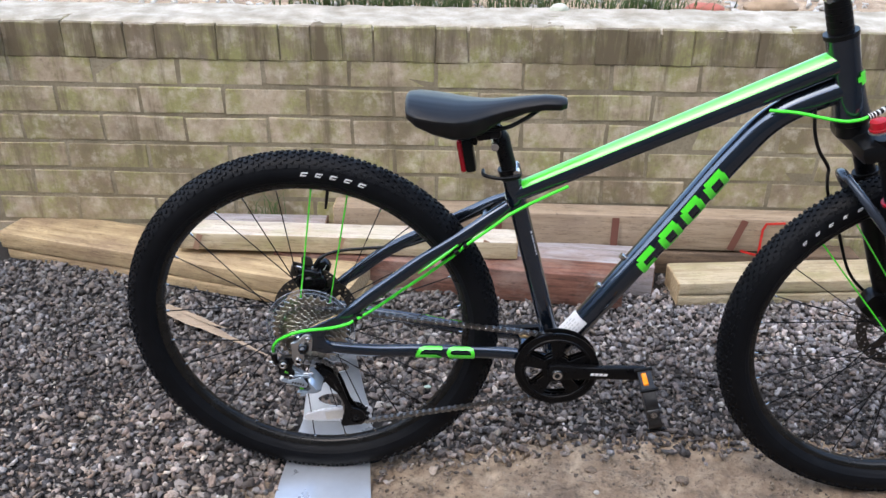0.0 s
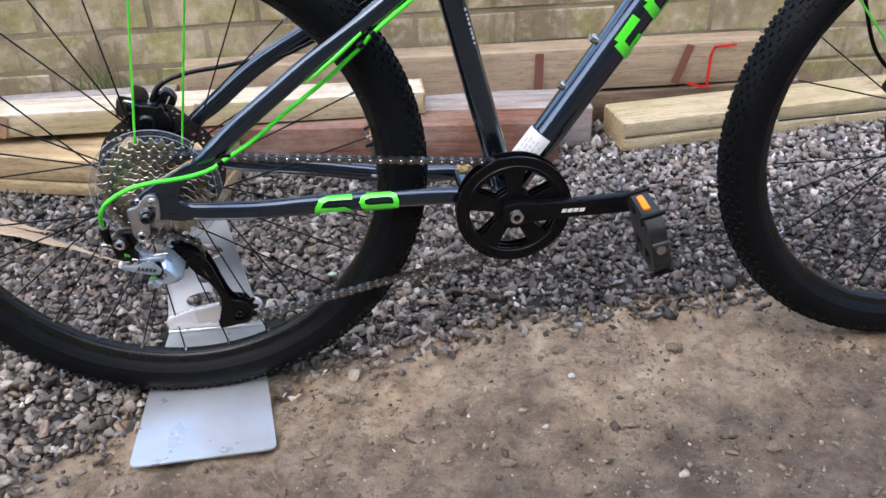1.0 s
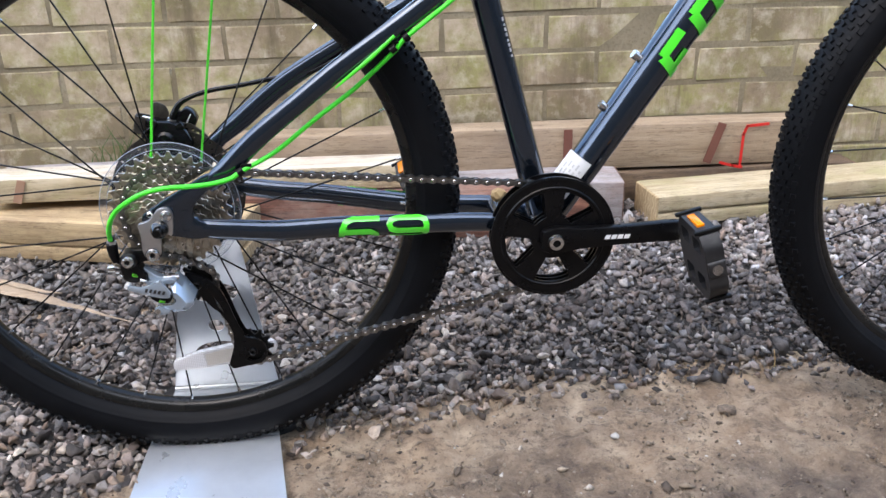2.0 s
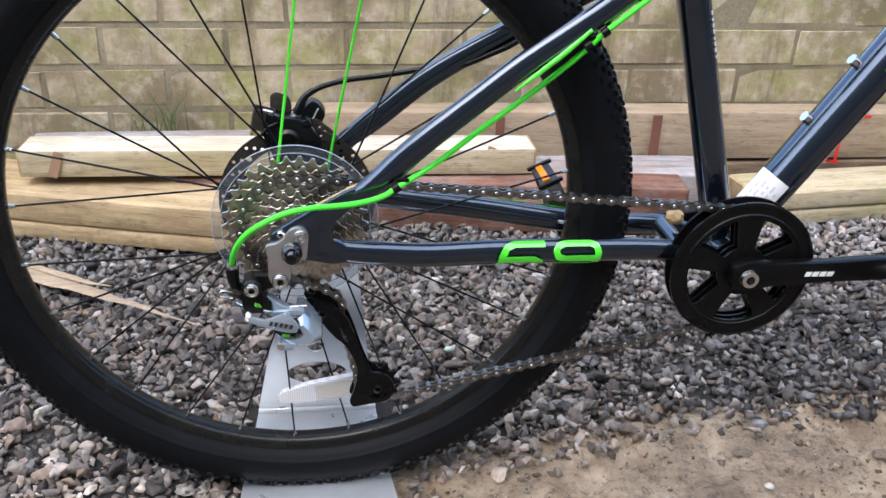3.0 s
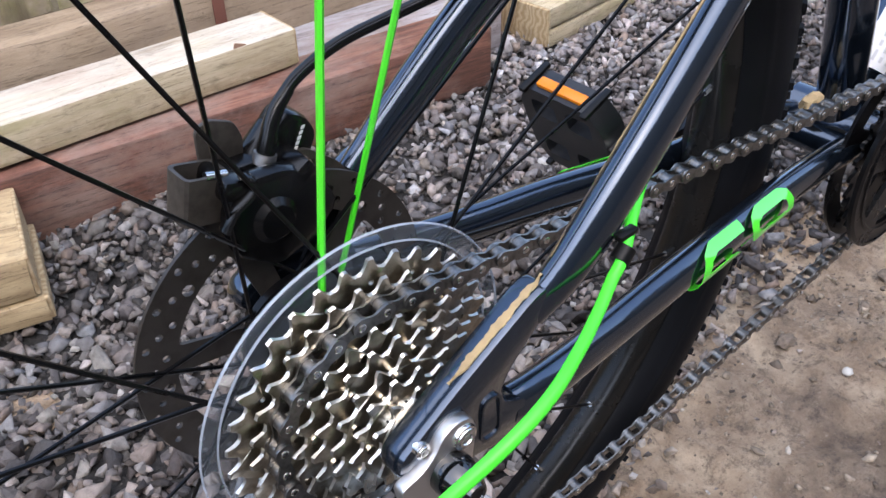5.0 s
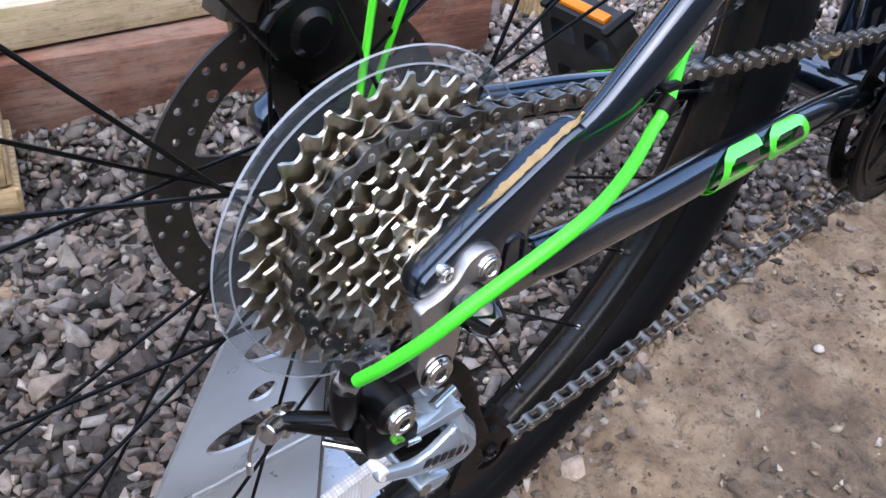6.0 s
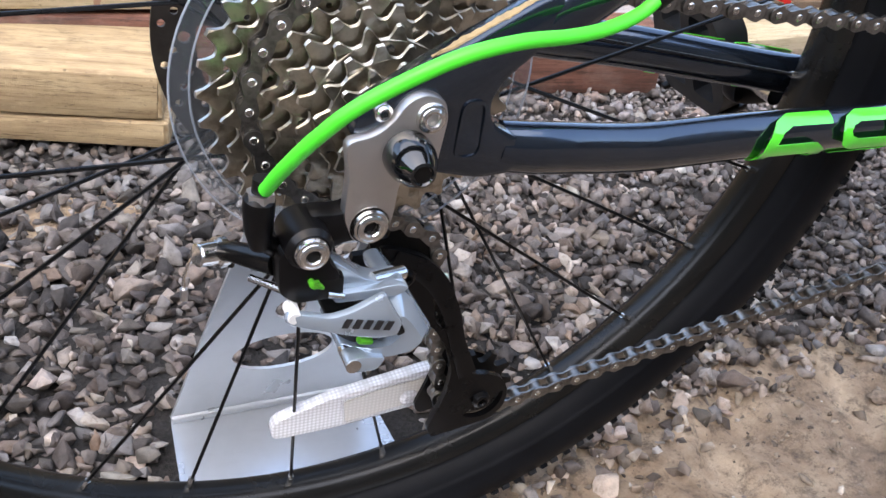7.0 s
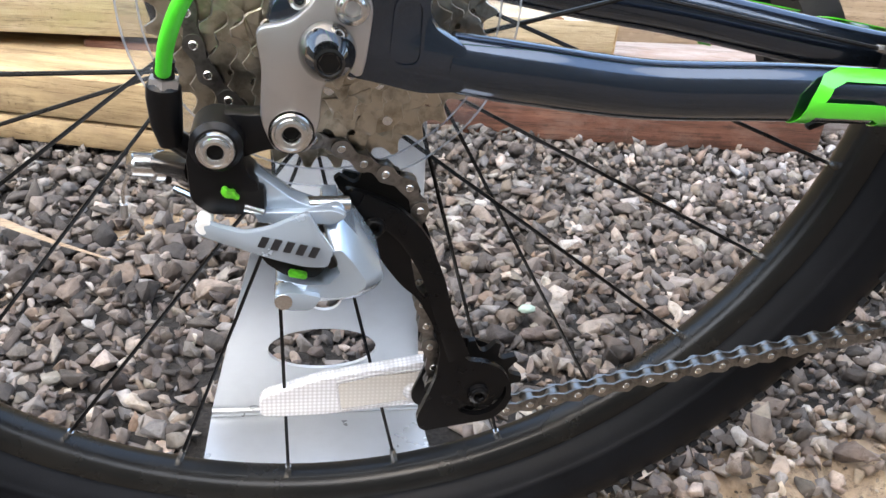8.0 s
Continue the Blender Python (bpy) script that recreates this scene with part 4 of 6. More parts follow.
    for q in got["geom"]:
        if isinstance(q, bmesh.types.BMVert):
            q.co.y += 0.0012
    tagged(part("sidewall_print", bm, WHITE_PRINT, tyre, sharp=0), "white printed bars on the tyre sidewall")
    # rim
    R = rc - 0.017
    prof = [(R + 0.004, -0.0142), (R + 0.004, 0.0142)]
    for k in range(25):
        a = math.pi * k / 24
        prof.append((R + 0.001 - 0.0205 * math.sin(a) ** 0.8, 0.0138 * math.copysign(abs(math.cos(a)) ** 0.75, math.cos(a))))
    part("rim", lathe(prof, (cx, 0, cz), 128, closed=True), RIM, w, "black double-wall rim", sharp=50)
    # spokes, crossed twice, on two flanges
    rr, rf = R - 0.017, 0.028
    for k in range(28):
        a = radians(spin + 360 / 28 * k)
        sign = 1 if k % 4 in (2, 3) else -1
        fl = dish + (-0.0215 if k % 2 == 0 else 0.033)
        ha = a + sign * radians(47 if k % 2 else 58)
        p0 = Vector((cx + rr * math.cos(a), 0.002 if fl > 0 else -0.002, cz + rr * math.sin(a)))
        p1 = Vector((cx + rf * math.cos(ha), fl, cz + rf * math.sin(ha)))
        isg = k in green
        part("spoke", sweep([p0, p1], 0.0016 if isg else 0.00105, 6), GREEN if isg else BLACK, w, "bright green spoke" if isg else "")
        d = (p1 - p0).normalized()
        part("nipple", sweep([p0 - d * 0.003, p0 + d * 0.009], [0.0024, 0.0019], 6), GREEN if isg else STEEL, w)
    # valve
    va = radians(81)
    vp = [Vector((cx + q * math.cos(va), 0, cz + q * math.sin(va))) for q in (R - 0.018, R - 0.04, R - 0.055)]
    part("valve", sweep(vp, [0.003, 0.003, 0.0022], 10), BLACK, w)
    return w


rear = wheel("rear_wheel", AX, AZ, (13, 14), -93.2, 0.0)
rear.matrix_basis = Matrix.Translation((AX + 0.0015, 0.0095, AZ - 0.0015)) @ Matrix.Rotation(radians(1.8), 4, "X") @ Matrix.Translation((-AX, 0, -AZ))
front = wheel("front_wheel", FX, FZ, (25, 26), -198.9, 0.0)

# wheel reflector clipped to the spokes
def on_spokes(co):
    ang = radians(7.5)
    return Vector((0.035 + co.x * math.cos(ang) - co.z * math.sin(ang), -0.006 + co.y, 0.131 + co.x * math.sin(ang) + co.z * math.cos(ang)))


reflector = part("reflector", slab(rounded([(-0.066, -0.008), (-0.064, 0.006), (-0.03, 0.013), (0.03, 0.016), (0.066, 0.012), (0.072, 0.002), (0.066, -0.007), (0.02, -0.013), (-0.03, -0.012)], 0.006, 4), -0.004, 0.004, bevel=0.0015, to=on_spokes), REFLECTOR, rear, "white lozenge-shaped spoke reflector")

part("reflector_panel", slab(rounded([(-0.022, -0.0085), (0.052, -0.0075), (0.05, 0.009), (0.0, 0.0105), (-0.022, 0.008)], 0.002, 3), -0.0046, -0.0040, to=on_spokes), REFLECTOR_MID, reflector, "pale amber prismatic panel")
screw_at = on_spokes(Vector((0.018, 0, -0.003)))
screw = part("reflector_screw", lathe([(0.0, -0.0066), (0.0034, -0.0066), (0.0046, -0.0058), (0.0058, -0.0048), (0.006, -0.004)], screw_at, 20), REFLECTOR, reflector, "clear moulded screw boss")
for turn in (0.13, 0.13 + math.pi / 2):
    d = Vector((math.cos(turn), 0, math.sin(turn))) * 0.0026
    p = screw_at + Vector((0, -0.0066, 0))
    part("screw_slot", sweep([p - d, p + d], 0.0005, 6), LABEL_PRINT, screw)
for x0, z0, x1, z1 in ((-0.0225, -0.0095, -0.0225, 0.0095), (-0.0225, 0.0098, 0.0, 0.0118), (0.0, 0.0118, 0.055, 0.0098), (-0.0225, -0.0095, 0.055, -0.0085)):
    part("panel_rib", sweep([on_spokes(Vector((x0, -0.0042, z0))), on_spokes(Vector((x1, -0.0042, z1)))], 0.0007, 6), REFLECTOR, reflector)

# ---- frame ----
frame_ob = part("frame", lathe([(0.0, -0.036), (0.0215, -0.036), (0.0215, 0.036), (0.0, 0.036)], (BX, 0, BZ), 32), PAINT, bike, "dark blue-grey painted bottom bracket shell")
def seat_x(z):
    return BX - 0.268 * (z - BZ)


part("seat_tube", sweep([(seat_x(BZ + 0.012), 0, BZ + 0.012), (seat_x(0.648), 0, 0.648)], 0.0162, 28), PAINT, frame_ob)
TT0, TT1 = Vector((0.364, 0, 0.612)), Vector((0.862, 0, 0.848))
part("top_tube", sweep([TT0 + (TT1 - TT0) * k / 8 for k in range(9)], [0.0165, 0.0185, 0.021], 32), PAINT, frame_ob)
DT = smooth_path([(BX + 0.006, 0, BZ + 0.012), (0.545, 0, 0.437), (0.637, 0, 0.572), (0.715, 0, 0.688), (0.775, 0, 0.757), (0.872, 0, 0.806)], 14)
part("down_tube", sweep(DT, [0.0205, 0.0215, 0.0225, 0.0225, 0.0215, 0.021], 32), PAINT, frame_ob)
H0, H1 = Vector((0.886, 0, 0.762)), Vector((0.8465, 0, 0.884))
part("head_tube", sweep([H0 + (H1 - H0) * k / 6 for k in range(7)], [0.029, 0.0265, 0.025, 0.0245, 0.0245, 0.025, 0.026], 36), PAINT, frame_ob)
STAY_R = [0.0095, 0.0105, 0.0105, 0.0105, 0.011, 0.0085]
CHAIN_R = [0.0102, 0.0110, 0.0113, 0.0115, 0.0112, 0.0105, 0.0105]
SEAT_STAYS = {-1: [(0.352, 0.017, 0.596), (0.325, 0.028, 0.580), (0.275, 0.039, 0.546), (0.21, 0.0465, 0.504), (0.17, 0.053, 0.475), (0.117, 0.0605, 0.4355), (0.077, 0.0615, 0.399), (0.056, 0.0585, 0.3815)],
              1: [(0.352, 0.017, 0.596), (0.325, 0.028, 0.580), (0.275, 0.039, 0.549), (0.206, 0.0475, 0.510), (0.138, 0.053, 0.469), (0.08, 0.0545, 0.423), (0.05, 0.053, 0.401)]}
CHAIN_STAYS = {-1: [(0.045, 0.0575, 0.3315), (0.058, 0.0575, 0.3295), (0.078, 0.056, 0.3268), (0.13, 0.049, 0.320), (0.2, 0.044, 0.319), (0.3, 0.036, 0.3145), (0.35, 0.034, 0.3125), (0.39, 0.033, 0.309), (0.432, 0.028, 0.298)],
               1: [(0.045, 0.056, 0.348), (0.09, 0.052, 0.341), (0.13, 0.049, 0.3355), (0.18, 0.046, 0.330), (0.25, 0.041, 0.3195), (0.3, 0.036, 0.3135), (0.35, 0.034, 0.3115), (0.39, 0.033, 0.309), (0.432, 0.028, 0.298)]}
for s in (-1, 1):
    part("seat_stay", sweep(smooth_path([(x, s * y, z) for x, y, z in SEAT_STAYS[s]], 8), STAY_R, 20, flat=(0.8, 1.1)), PAINT, frame_ob)
    part("chain_stay", sweep(smooth_path([(x, s * y, z) for x, y, z in CHAIN_STAYS[s]], 8), CHAIN_R, 20, flat=(0.8, 1.1)), PAINT, frame_ob)
    drop = rounded([(-0.021, 0.345), (-0.019, 0.3525), (0.008, 0.3700), (0.052, 0.3950), (0.062, 0.398), (0.066, 0.386), (0.051, 0.372), (0.041, 0.363), (0.0365, 0.354), (0.0385, 0.346), (0.045, 0.342), (0.052, 0.3385), (0.056, 0.331), (0.053, 0.3235), (0.05, 0.321), (0.036, 0.3195), (0.016, 0.324), (0.004, 0.326), (-0.009, 0.335), (-0.018, 0.340)], 0.008, 4)
    drop = [(x, z + (0.014 if s > 0 else 0)) for x, z in drop]
    part("dropout", slab(drop, s * 0.0505, s * 0.0652, bevel=0.0035), PAINT, frame_ob)
    if s < 0:
        pocket = rounded([(0.0222, 0.3305), (0.0345, 0.3305), (0.0345, 0.356), (0.0235, 0.356)], 0.005, 4)
        inner = [(0.0284 + (x - 0.0284) * 0.8, 0.3432 + (z - 0.3432) * 0.9) for x, z in pocket]
        part("dropout_recess", plate(pocket, [inner], -0.0648, -0.0660), PAINT, frame_ob)
part("stay_bridge", sweep([(0.318, -0.036, 0.565), (0.316, 0, 0.568), (0.318, 0.036, 0.565)], 0.0075, 16), PAINT, frame_ob)
part("stay_bridge", sweep([(0.392, -0.036, 0.310), (0.392, 0.036, 0.310)], 0.010, 16), PAINT, frame_ob)
# tan band along the stay's upper edge
bm = bmesh.new()
rows = []
for k in range(41):
    t = k / 40
    p = Vector((0.0105, 0, 0.3716)).lerp(Vector((0.062, 0, 0.3998)), t)
    edge = 0.0026 * min(1, 6 * t, 6 * (1 - t)) * (1 + 0.3 * noise.noise(Vector((t * 6, 3, 2))))
    w0 = -0.0595 - edge * (1 + 0.3 * noise.noise(Vector((t * 23, 1, 0))))
    w1 = -0.0595 + edge * (0.9 + 0.6 * noise.noise(Vector((t * 19, 5, 0))))
    h = 0.0011 + 0.0006 * noise.noise(Vector((t * 31, 9, 0)))
    rows.append([bm.verts.new(p + Vector((-0.57 * q, y, 0.82 * q))) for y, q in ((w0, -0.001), (w0 + 0.0008, h * 0.7), ((w0 + w1) / 2, h), (w1 - 0.0008, h * 0.7), (w1, -0.001))])
for a, b2 in zip(rows, rows[1:]):
    for k in range(4):
        bm.faces.new((a[k], a[k + 1], b2[k + 1], b2[k]))
tagged(part("mud_and_reflection", bm, TAN, frame_ob), "uneven tan band along the stay")
# tan reflection of the brick wall, laid on the stay as a strip
bm = bmesh.new()
rows = []
for k in range(61):
    t = k / 60
    p = Vector((0.068, -0.0585, 0.4045)).lerp(Vector((0.172, -0.0475, 0.4895)), t)
    w = 0.0011 * (1 + 0.8 * noise.noise(Vector((t * 30, 3, 0)))) * min(1, 8 * t, 8 * (1 - t)) + 0.0002
    rows.append([bm.verts.new(p + Vector((-0.57 * q, y, 0.82 * q))) for y, q in ((-w, -0.001), (0, 0.0007), (w, -0.001))])
for a, b2 in zip(rows, rows[1:]):
    for k in range(2):
        bm.faces.new((a[k], a[k + 1], b2[k + 1], b2[k]))
tagged(part("mud_and_reflection", bm, TAN, frame_ob), "thin tan line, the brick wall's reflection laid on the stay")
for at, size in (((0.392, -0.004, 0.334), (0.010, 0.007, 0.008)), ((0.402, -0.002, 0.305), (0.009, 0.008, 0.008))):
    bm = bmesh.new()
    bmesh.ops.create_icosphere(bm, subdivisions=3, radius=1.0)
    for q in bm.verts:
        k = 1 + 0.4 * noise.noise(q.co * 1.7 + Vector(at) * 40)
        q.co = Vector([at[i] + q.co[i] * size[i] * k for i in range(3)])
    tagged(part("mud_and_reflection", bm, TAN, frame_ob), "tan lump of dried mud by the bottom bracket")
# green band along the top tube
bm = bmesh.new()
dT = (TT1 - TT0).normalized()
uT = Vector((-dT.z, 0, dT.x))
rows = []
for k in range(25):
    t = 0.03 + 0.95 * k / 24
    r = float(np.interp(t, (0, 0.5, 1), (0.0165, 0.0185, 0.021))) + 0.0006
    p = TT0.lerp(TT1, t)
    rows.append([bm.verts.new(p + r * (uT * math.cos(a) + Vector((0, 1, 0)) * math.sin(a))) for a in np.linspace(-1.05, 1.05, 25)])
for a, b2 in zip(rows, rows[1:]):
    for k in range(24):
        bm.faces.new((a[k], a[k + 1], b2[k + 1], b2[k]))
tagged(part("green_band", bm, GREEN, frame_ob), "bright green band along the upper side")


def on_tube(p0, p1, radius, proud=0.0007, turn=0.0, side=-1):
    """A map that lays (along, y, up) on the tube's side facing -y."""
    d = (Vector(p1) - Vector(p0)).normalized()
    u = Vector((-d.z, 0, d.x))

    def f(co):
        ang = co.z / radius + turn
        r = radius + proud + co.y
        return Vector(p0) + d * co.x + r * (u * math.sin(ang) + Vector((0, side, 0)) * math.cos(ang))
    return f


def strokes(boxes, to, thick=0.0005):
    """Flat bars (x0, z0, x1, z1), cut fine enough to bend round a tube."""
    bm = bmesh.new()
    for x0, z0, x1, z1 in boxes:
        n, mm = max(2, int(abs(z1 - z0) / 0.003)), max(1, int(abs(x1 - x0) / 0.008))
        g = [[[bm.verts.new(to(Vector((x0 + (x1 - x0) * i / mm, yy, z0 + (z1 - z0) * j / n)))) for j in range(n + 1)] for i in range(mm + 1)] for yy in (0, thick)]
        for s in (0, 1):
            for i in range(mm):
                for j in range(n):
                    bm.faces.new((g[s][i][j], g[s][i + 1][j], g[s][i + 1][j + 1], g[s][i][j + 1]))
        for i in range(mm):
            for j in (0, n):
                bm.faces.new((g[0][i][j], g[0][i + 1][j], g[1][i + 1][j], g[1][i][j]))
        for j in range(n):
            for i in (0, mm):
                bm.faces.new((g[0][i][j], g[0][i][j + 1], g[1][i][j + 1], g[1][i][j]))
    return bm


def ribbon(pts, width, to, bm=None):
    """A bent flat stroke laid on a tube."""
    bm = bm or bmesh.new()
    P = []
    for a, b in zip(pts, pts[1:]):
        n = max(1, int(math.dist(a, b) / 0.003))
        P += [Vector(a).lerp(Vector(b), k / n) for k in range(n)]
    P.append(Vector(pts[-1]))
    rows = []
    for i, p in enumerate(P):
        d = (P[min(i + 1, len(P) - 1)] - P[max(i - 1, 0)]).normalized()
        nr = Vector((-d.y, d.x))
        rows.append([[bm.verts.new(to(Vector((p.x + nr.x * w, yy, p.y + nr.y * w)))) for w in (-width / 2, 0, width / 2)] for yy in (0, 0.0005)])
    for a, b in zip(rows, rows[1:]):
        for k in range(2):
            bm.faces.new((a[1][k], b[1][k], b[1][k + 1], a[1][k + 1]))
        for k in (0, 2):
            bm.faces.new((a[0][k], b[0][k], b[1][k], a[1][k]))
    return bm


# number on both chain stays
for s in (-1, 1):
    to69 = on_tube((0.197, s * 0.0442, 0.3195 if s < 0 else 0.327), (0.31, s * 0.0352, 0.3143 if s < 0 else 0.3130), 0.0115, 0.0012, side=s)
    six = ribbon([(0.047, 0.0115), (0.016, 0.0115), (0.008, 0.008), (0.0035, 0.0), (0.0025, -0.017)], 0.0068, to69)
    ribbon([(0.004, -0.0035), (0.036, -0.0035), (0.043, -0.007), (0.0445, -0.017)], 0.0068, to69, six)
    nine = ribbon([(0.06, -0.0165), (0.092, -0.0165), (0.1, -0.013), (0.1025, -0.005), (0.1025, 0.003), (0.1, 0.009), (0.094, 0.0115), (0.068, 0.0115), (0.061, 0.009), (0.0585, 0.004), (0.061, -0.001), (0.068, -0.0035), (0.1, -0.0035)], 0.0068, to69)
    tagged(part("number", six, GREEN, frame_ob), "bright green figure 6 decal")
    tagged(part("number", nine, GREEN, frame_ob), "bright green figure 9 decal")
# large word on the down tube as plain blocks
toL = on_tube((0.562, 0, 0.461), (0.713, 0, 0.687), 0.0225, 0.0012)
bm = bmesh.new()
for k in range(4):
    x0 = 0.026 + 0.0563 * k
    lean = [(x0 + 0.004, -0.031), (x0 + 0.014, 0.006)]
    ribbon(lean, 0.0125, toL, bm)
    ribbon([(x0 + 0.014, 0.0065), (x0 + 0.05, 0.0065)], 0.0105, toL, bm)
    if k == 0:
        ribbon([(x0 + 0.015, -0.013), (x0 + 0.036, -0.013)], 0.0085, toL, bm)
    else:
        ribbon([(x0 + 0.036, -0.028), (x0 + 0.046, 0.004)], 0.0115, toL, bm)
        ribbon([(x0 + 0.01, -0.0265), (x0 + 0.036, -0.0265)], 0.009, toL, bm)
tagged(part("decal", bm, GREEN, frame_ob), "large bright green block decal")
lab = part("paper_label", strokes([(0.0, -0.008, 0.052, 0.027)], on_tube((0.468, 0, 0.332), (0.545, 0, 0.437), 0.0208, 0.0008, 0.25)), PAPER, frame_ob, "white paper label wrapped on the tube")
rnd = random.Random(4)
bars = []
for k in range(5):
    x0 = 0.005
    while x0 < 0.04:
        w = rnd.uniform(0.003, 0.009)
        bars.append((x0, 0.0 + 0.005 * k - 0.003, x0 + w, 0.0 + 0.005 * k - 0.001))
        x0 += w + 0.003
part("printed_bars", strokes(bars, on_tube((0.468, 0, 0.332), (0.545, 0, 0.437), 0.0208, 0.0016, 0.25), 0.0003), LABEL_PRINT, lab)
for p in ((0.521, 0.0, 0.436), (0.558, 0.0, 0.494)):
    q = Vector(p)
    nrm = Vector((-0.83, 0, 0.56))
    c = Vector((p[0] + 0.0, 0, p[2]))
    part("bottle_boss", sweep([c - nrm * 0.005, c + nrm * 0.003, c + nrm * 0.0035, c + nrm * 0.009], [0.0048, 0.0048, 0.0056, 0.0054], 14), STEEL, frame_ob)
part("tube_print", strokes([(0.006 * k, -0.0012, 0.006 * k + (0.004 if k % 3 else 0.0025), 0.0012) for k in range(8)], on_tube((seat_x(0.50), 0, 0.50), (seat_x(0.6), 0, 0.6), 0.0162, 0.0008, -0.75)), LABEL_PRINT, frame_ob, "tiny pale printed bars")
part("seat_collar", sweep([(seat_x(0.642), 0, 0.642), (seat_x(0.659), 0, 0.659)], 0.019, 28), BLACK, frame_ob, "black seat clamp collar")
part("quick_release", sweep(smooth_path([(0.362, -0.012, 0.657), (0.366, -0.026, 0.653), (0.338, -0.034, 0.652), (0.312, -0.026, 0.654), (0.309, -0.008, 0.656)], 8), [0.005, 0.0045, 0.003, 0.0035, 0.003], 12), BLACK, frame_ob, "curved quick-release lever")
part("quick_release_nut", lathe([(0.0, -0.026), (0.006, -0.026), (0.006, 0.018), (0.0, 0.018)], (0.364, 0, 0.657), 16), STEEL, frame_ob)
# frog-shaped badge on the head tube becomes a plain green patch
part("badge", strokes([(0.05, -0.004, 0.07, 0.010), (0.056, -0.012, 0.064, 0.016)], on_tube(tuple(H0), tuple(H1), 0.0255, 0.0012, -0.95)), GREEN, frame_ob, "small green head badge")

# ---- seat ----
post = part("seat_post", sweep([(seat_x(0.6), 0, 0.6), (seat_x(0.712), 0, 0.712), (seat_x(0.722) - 0.006, 0, 0.724)], [0.0136, 0.0136, 0.012], 24), BLACK, bike, "black aluminium seat post")
part("rail_clamp", block((0.042, 0.046, 0.02), (0.316, 0, 0.722), 0.006, turn=Matrix.Rotation(radians(-8), 4, "Y")), BLACK, post)
part("clamp_bolt", lathe([(0.0, -0.03), (0.0065, -0.03), (0.0065, 0.03), (0.0, 0.03)], (0.327, 0, 0.704), 16), STEEL, post)
bm = bmesh.new()
rows = []
prof = ((0.183, 0.03, 0.772, 0.008), (0.187, 0.055, 0.774, 0.016), (0.203, 0.069, 0.774, 0.030), (0.23, 0.073, 0.771, 0.042), (0.26, 0.07, 0.767, 0.05), (0.285, 0.06, 0.765, 0.052), (0.305, 0.048, 0.765, 0.047), (0.322, 0.039, 0.766, 0.034), (0.345, 0.031, 0.769, 0.022), (0.375, 0.025, 0.773, 0.017), (0.405, 0.0215, 0.776, 0.016), (0.43, 0.0195, 0.775, 0.015), (0.440, 0.012, 0.772, 0.009))
for x, hw, z, drop_h in prof:
    row = []
    for k in range(24):
        a = 2 * math.pi * k / 24
        yy = hw * math.copysign(abs(math.cos(a)) ** 0.75, math.cos(a))
        s = math.sin(a)
        edge = (yy / max(hw, 1e-6)) ** 2
        zz = z - 0.010 * edge * (hw / 0.07) if s >= 0 else z - 0.010 * edge * (hw / 0.07) - drop_h * abs(s) ** 0.5 * (0.45 + 0.55 * edge)
        zz += 0.006 * s if s > 0 else 0
        row.append(bm.verts.new((x, yy, zz)))
    rows.append(row)
for a, b2 in zip(rows, rows[1:]):
    for k in range(24):
        bm.faces.new((a[k], a[(k + 1) % 24], b2[(k + 1) % 24], b2[k]))
bm.faces.new(rows[0])
bm.faces.new(rows[-1])
bmesh.ops.subdivide_edges(bm, edges=list(bm.edges), cuts=2, use_grid_fill=True, smooth=0.9)
saddle = part("saddle", bm, SADDLE, bike, "black vinyl saddle with a scooped nose", sharp=120)
for s in (-1, 1):
    part("saddle_rail", sweep(smooth_path([(0.225, s * 0.022, 0.745), (0.27, s * 0.022, 0.732), (0.335, s * 0.022, 0.733), (0.372, s * 0.018, 0.748), (0.395, s * 0.012, 0.762)], 6), 0.0035, 10), SATIN, saddle)
light_body = part("tail_light", block((0.018, 0.034, 0.058), (0.285, 0, 0.682), 0.005, turn=Matrix.Rotation(radians(-10), 4, "Y")), PLASTIC, bike, "black clip-on rear light")
part("lens", block((0.009, 0.032, 0.054), (0.273, 0, 0.680), 0.003, turn=Matrix.Rotation(radians(-10), 4, "Y")), RED_PLASTIC, light_body, "red plastic lens")
part("light_bracket", block((0.014, 0.012, 0.03), (0.292, 0, 0.712), 0.003), PLASTIC, light_body)

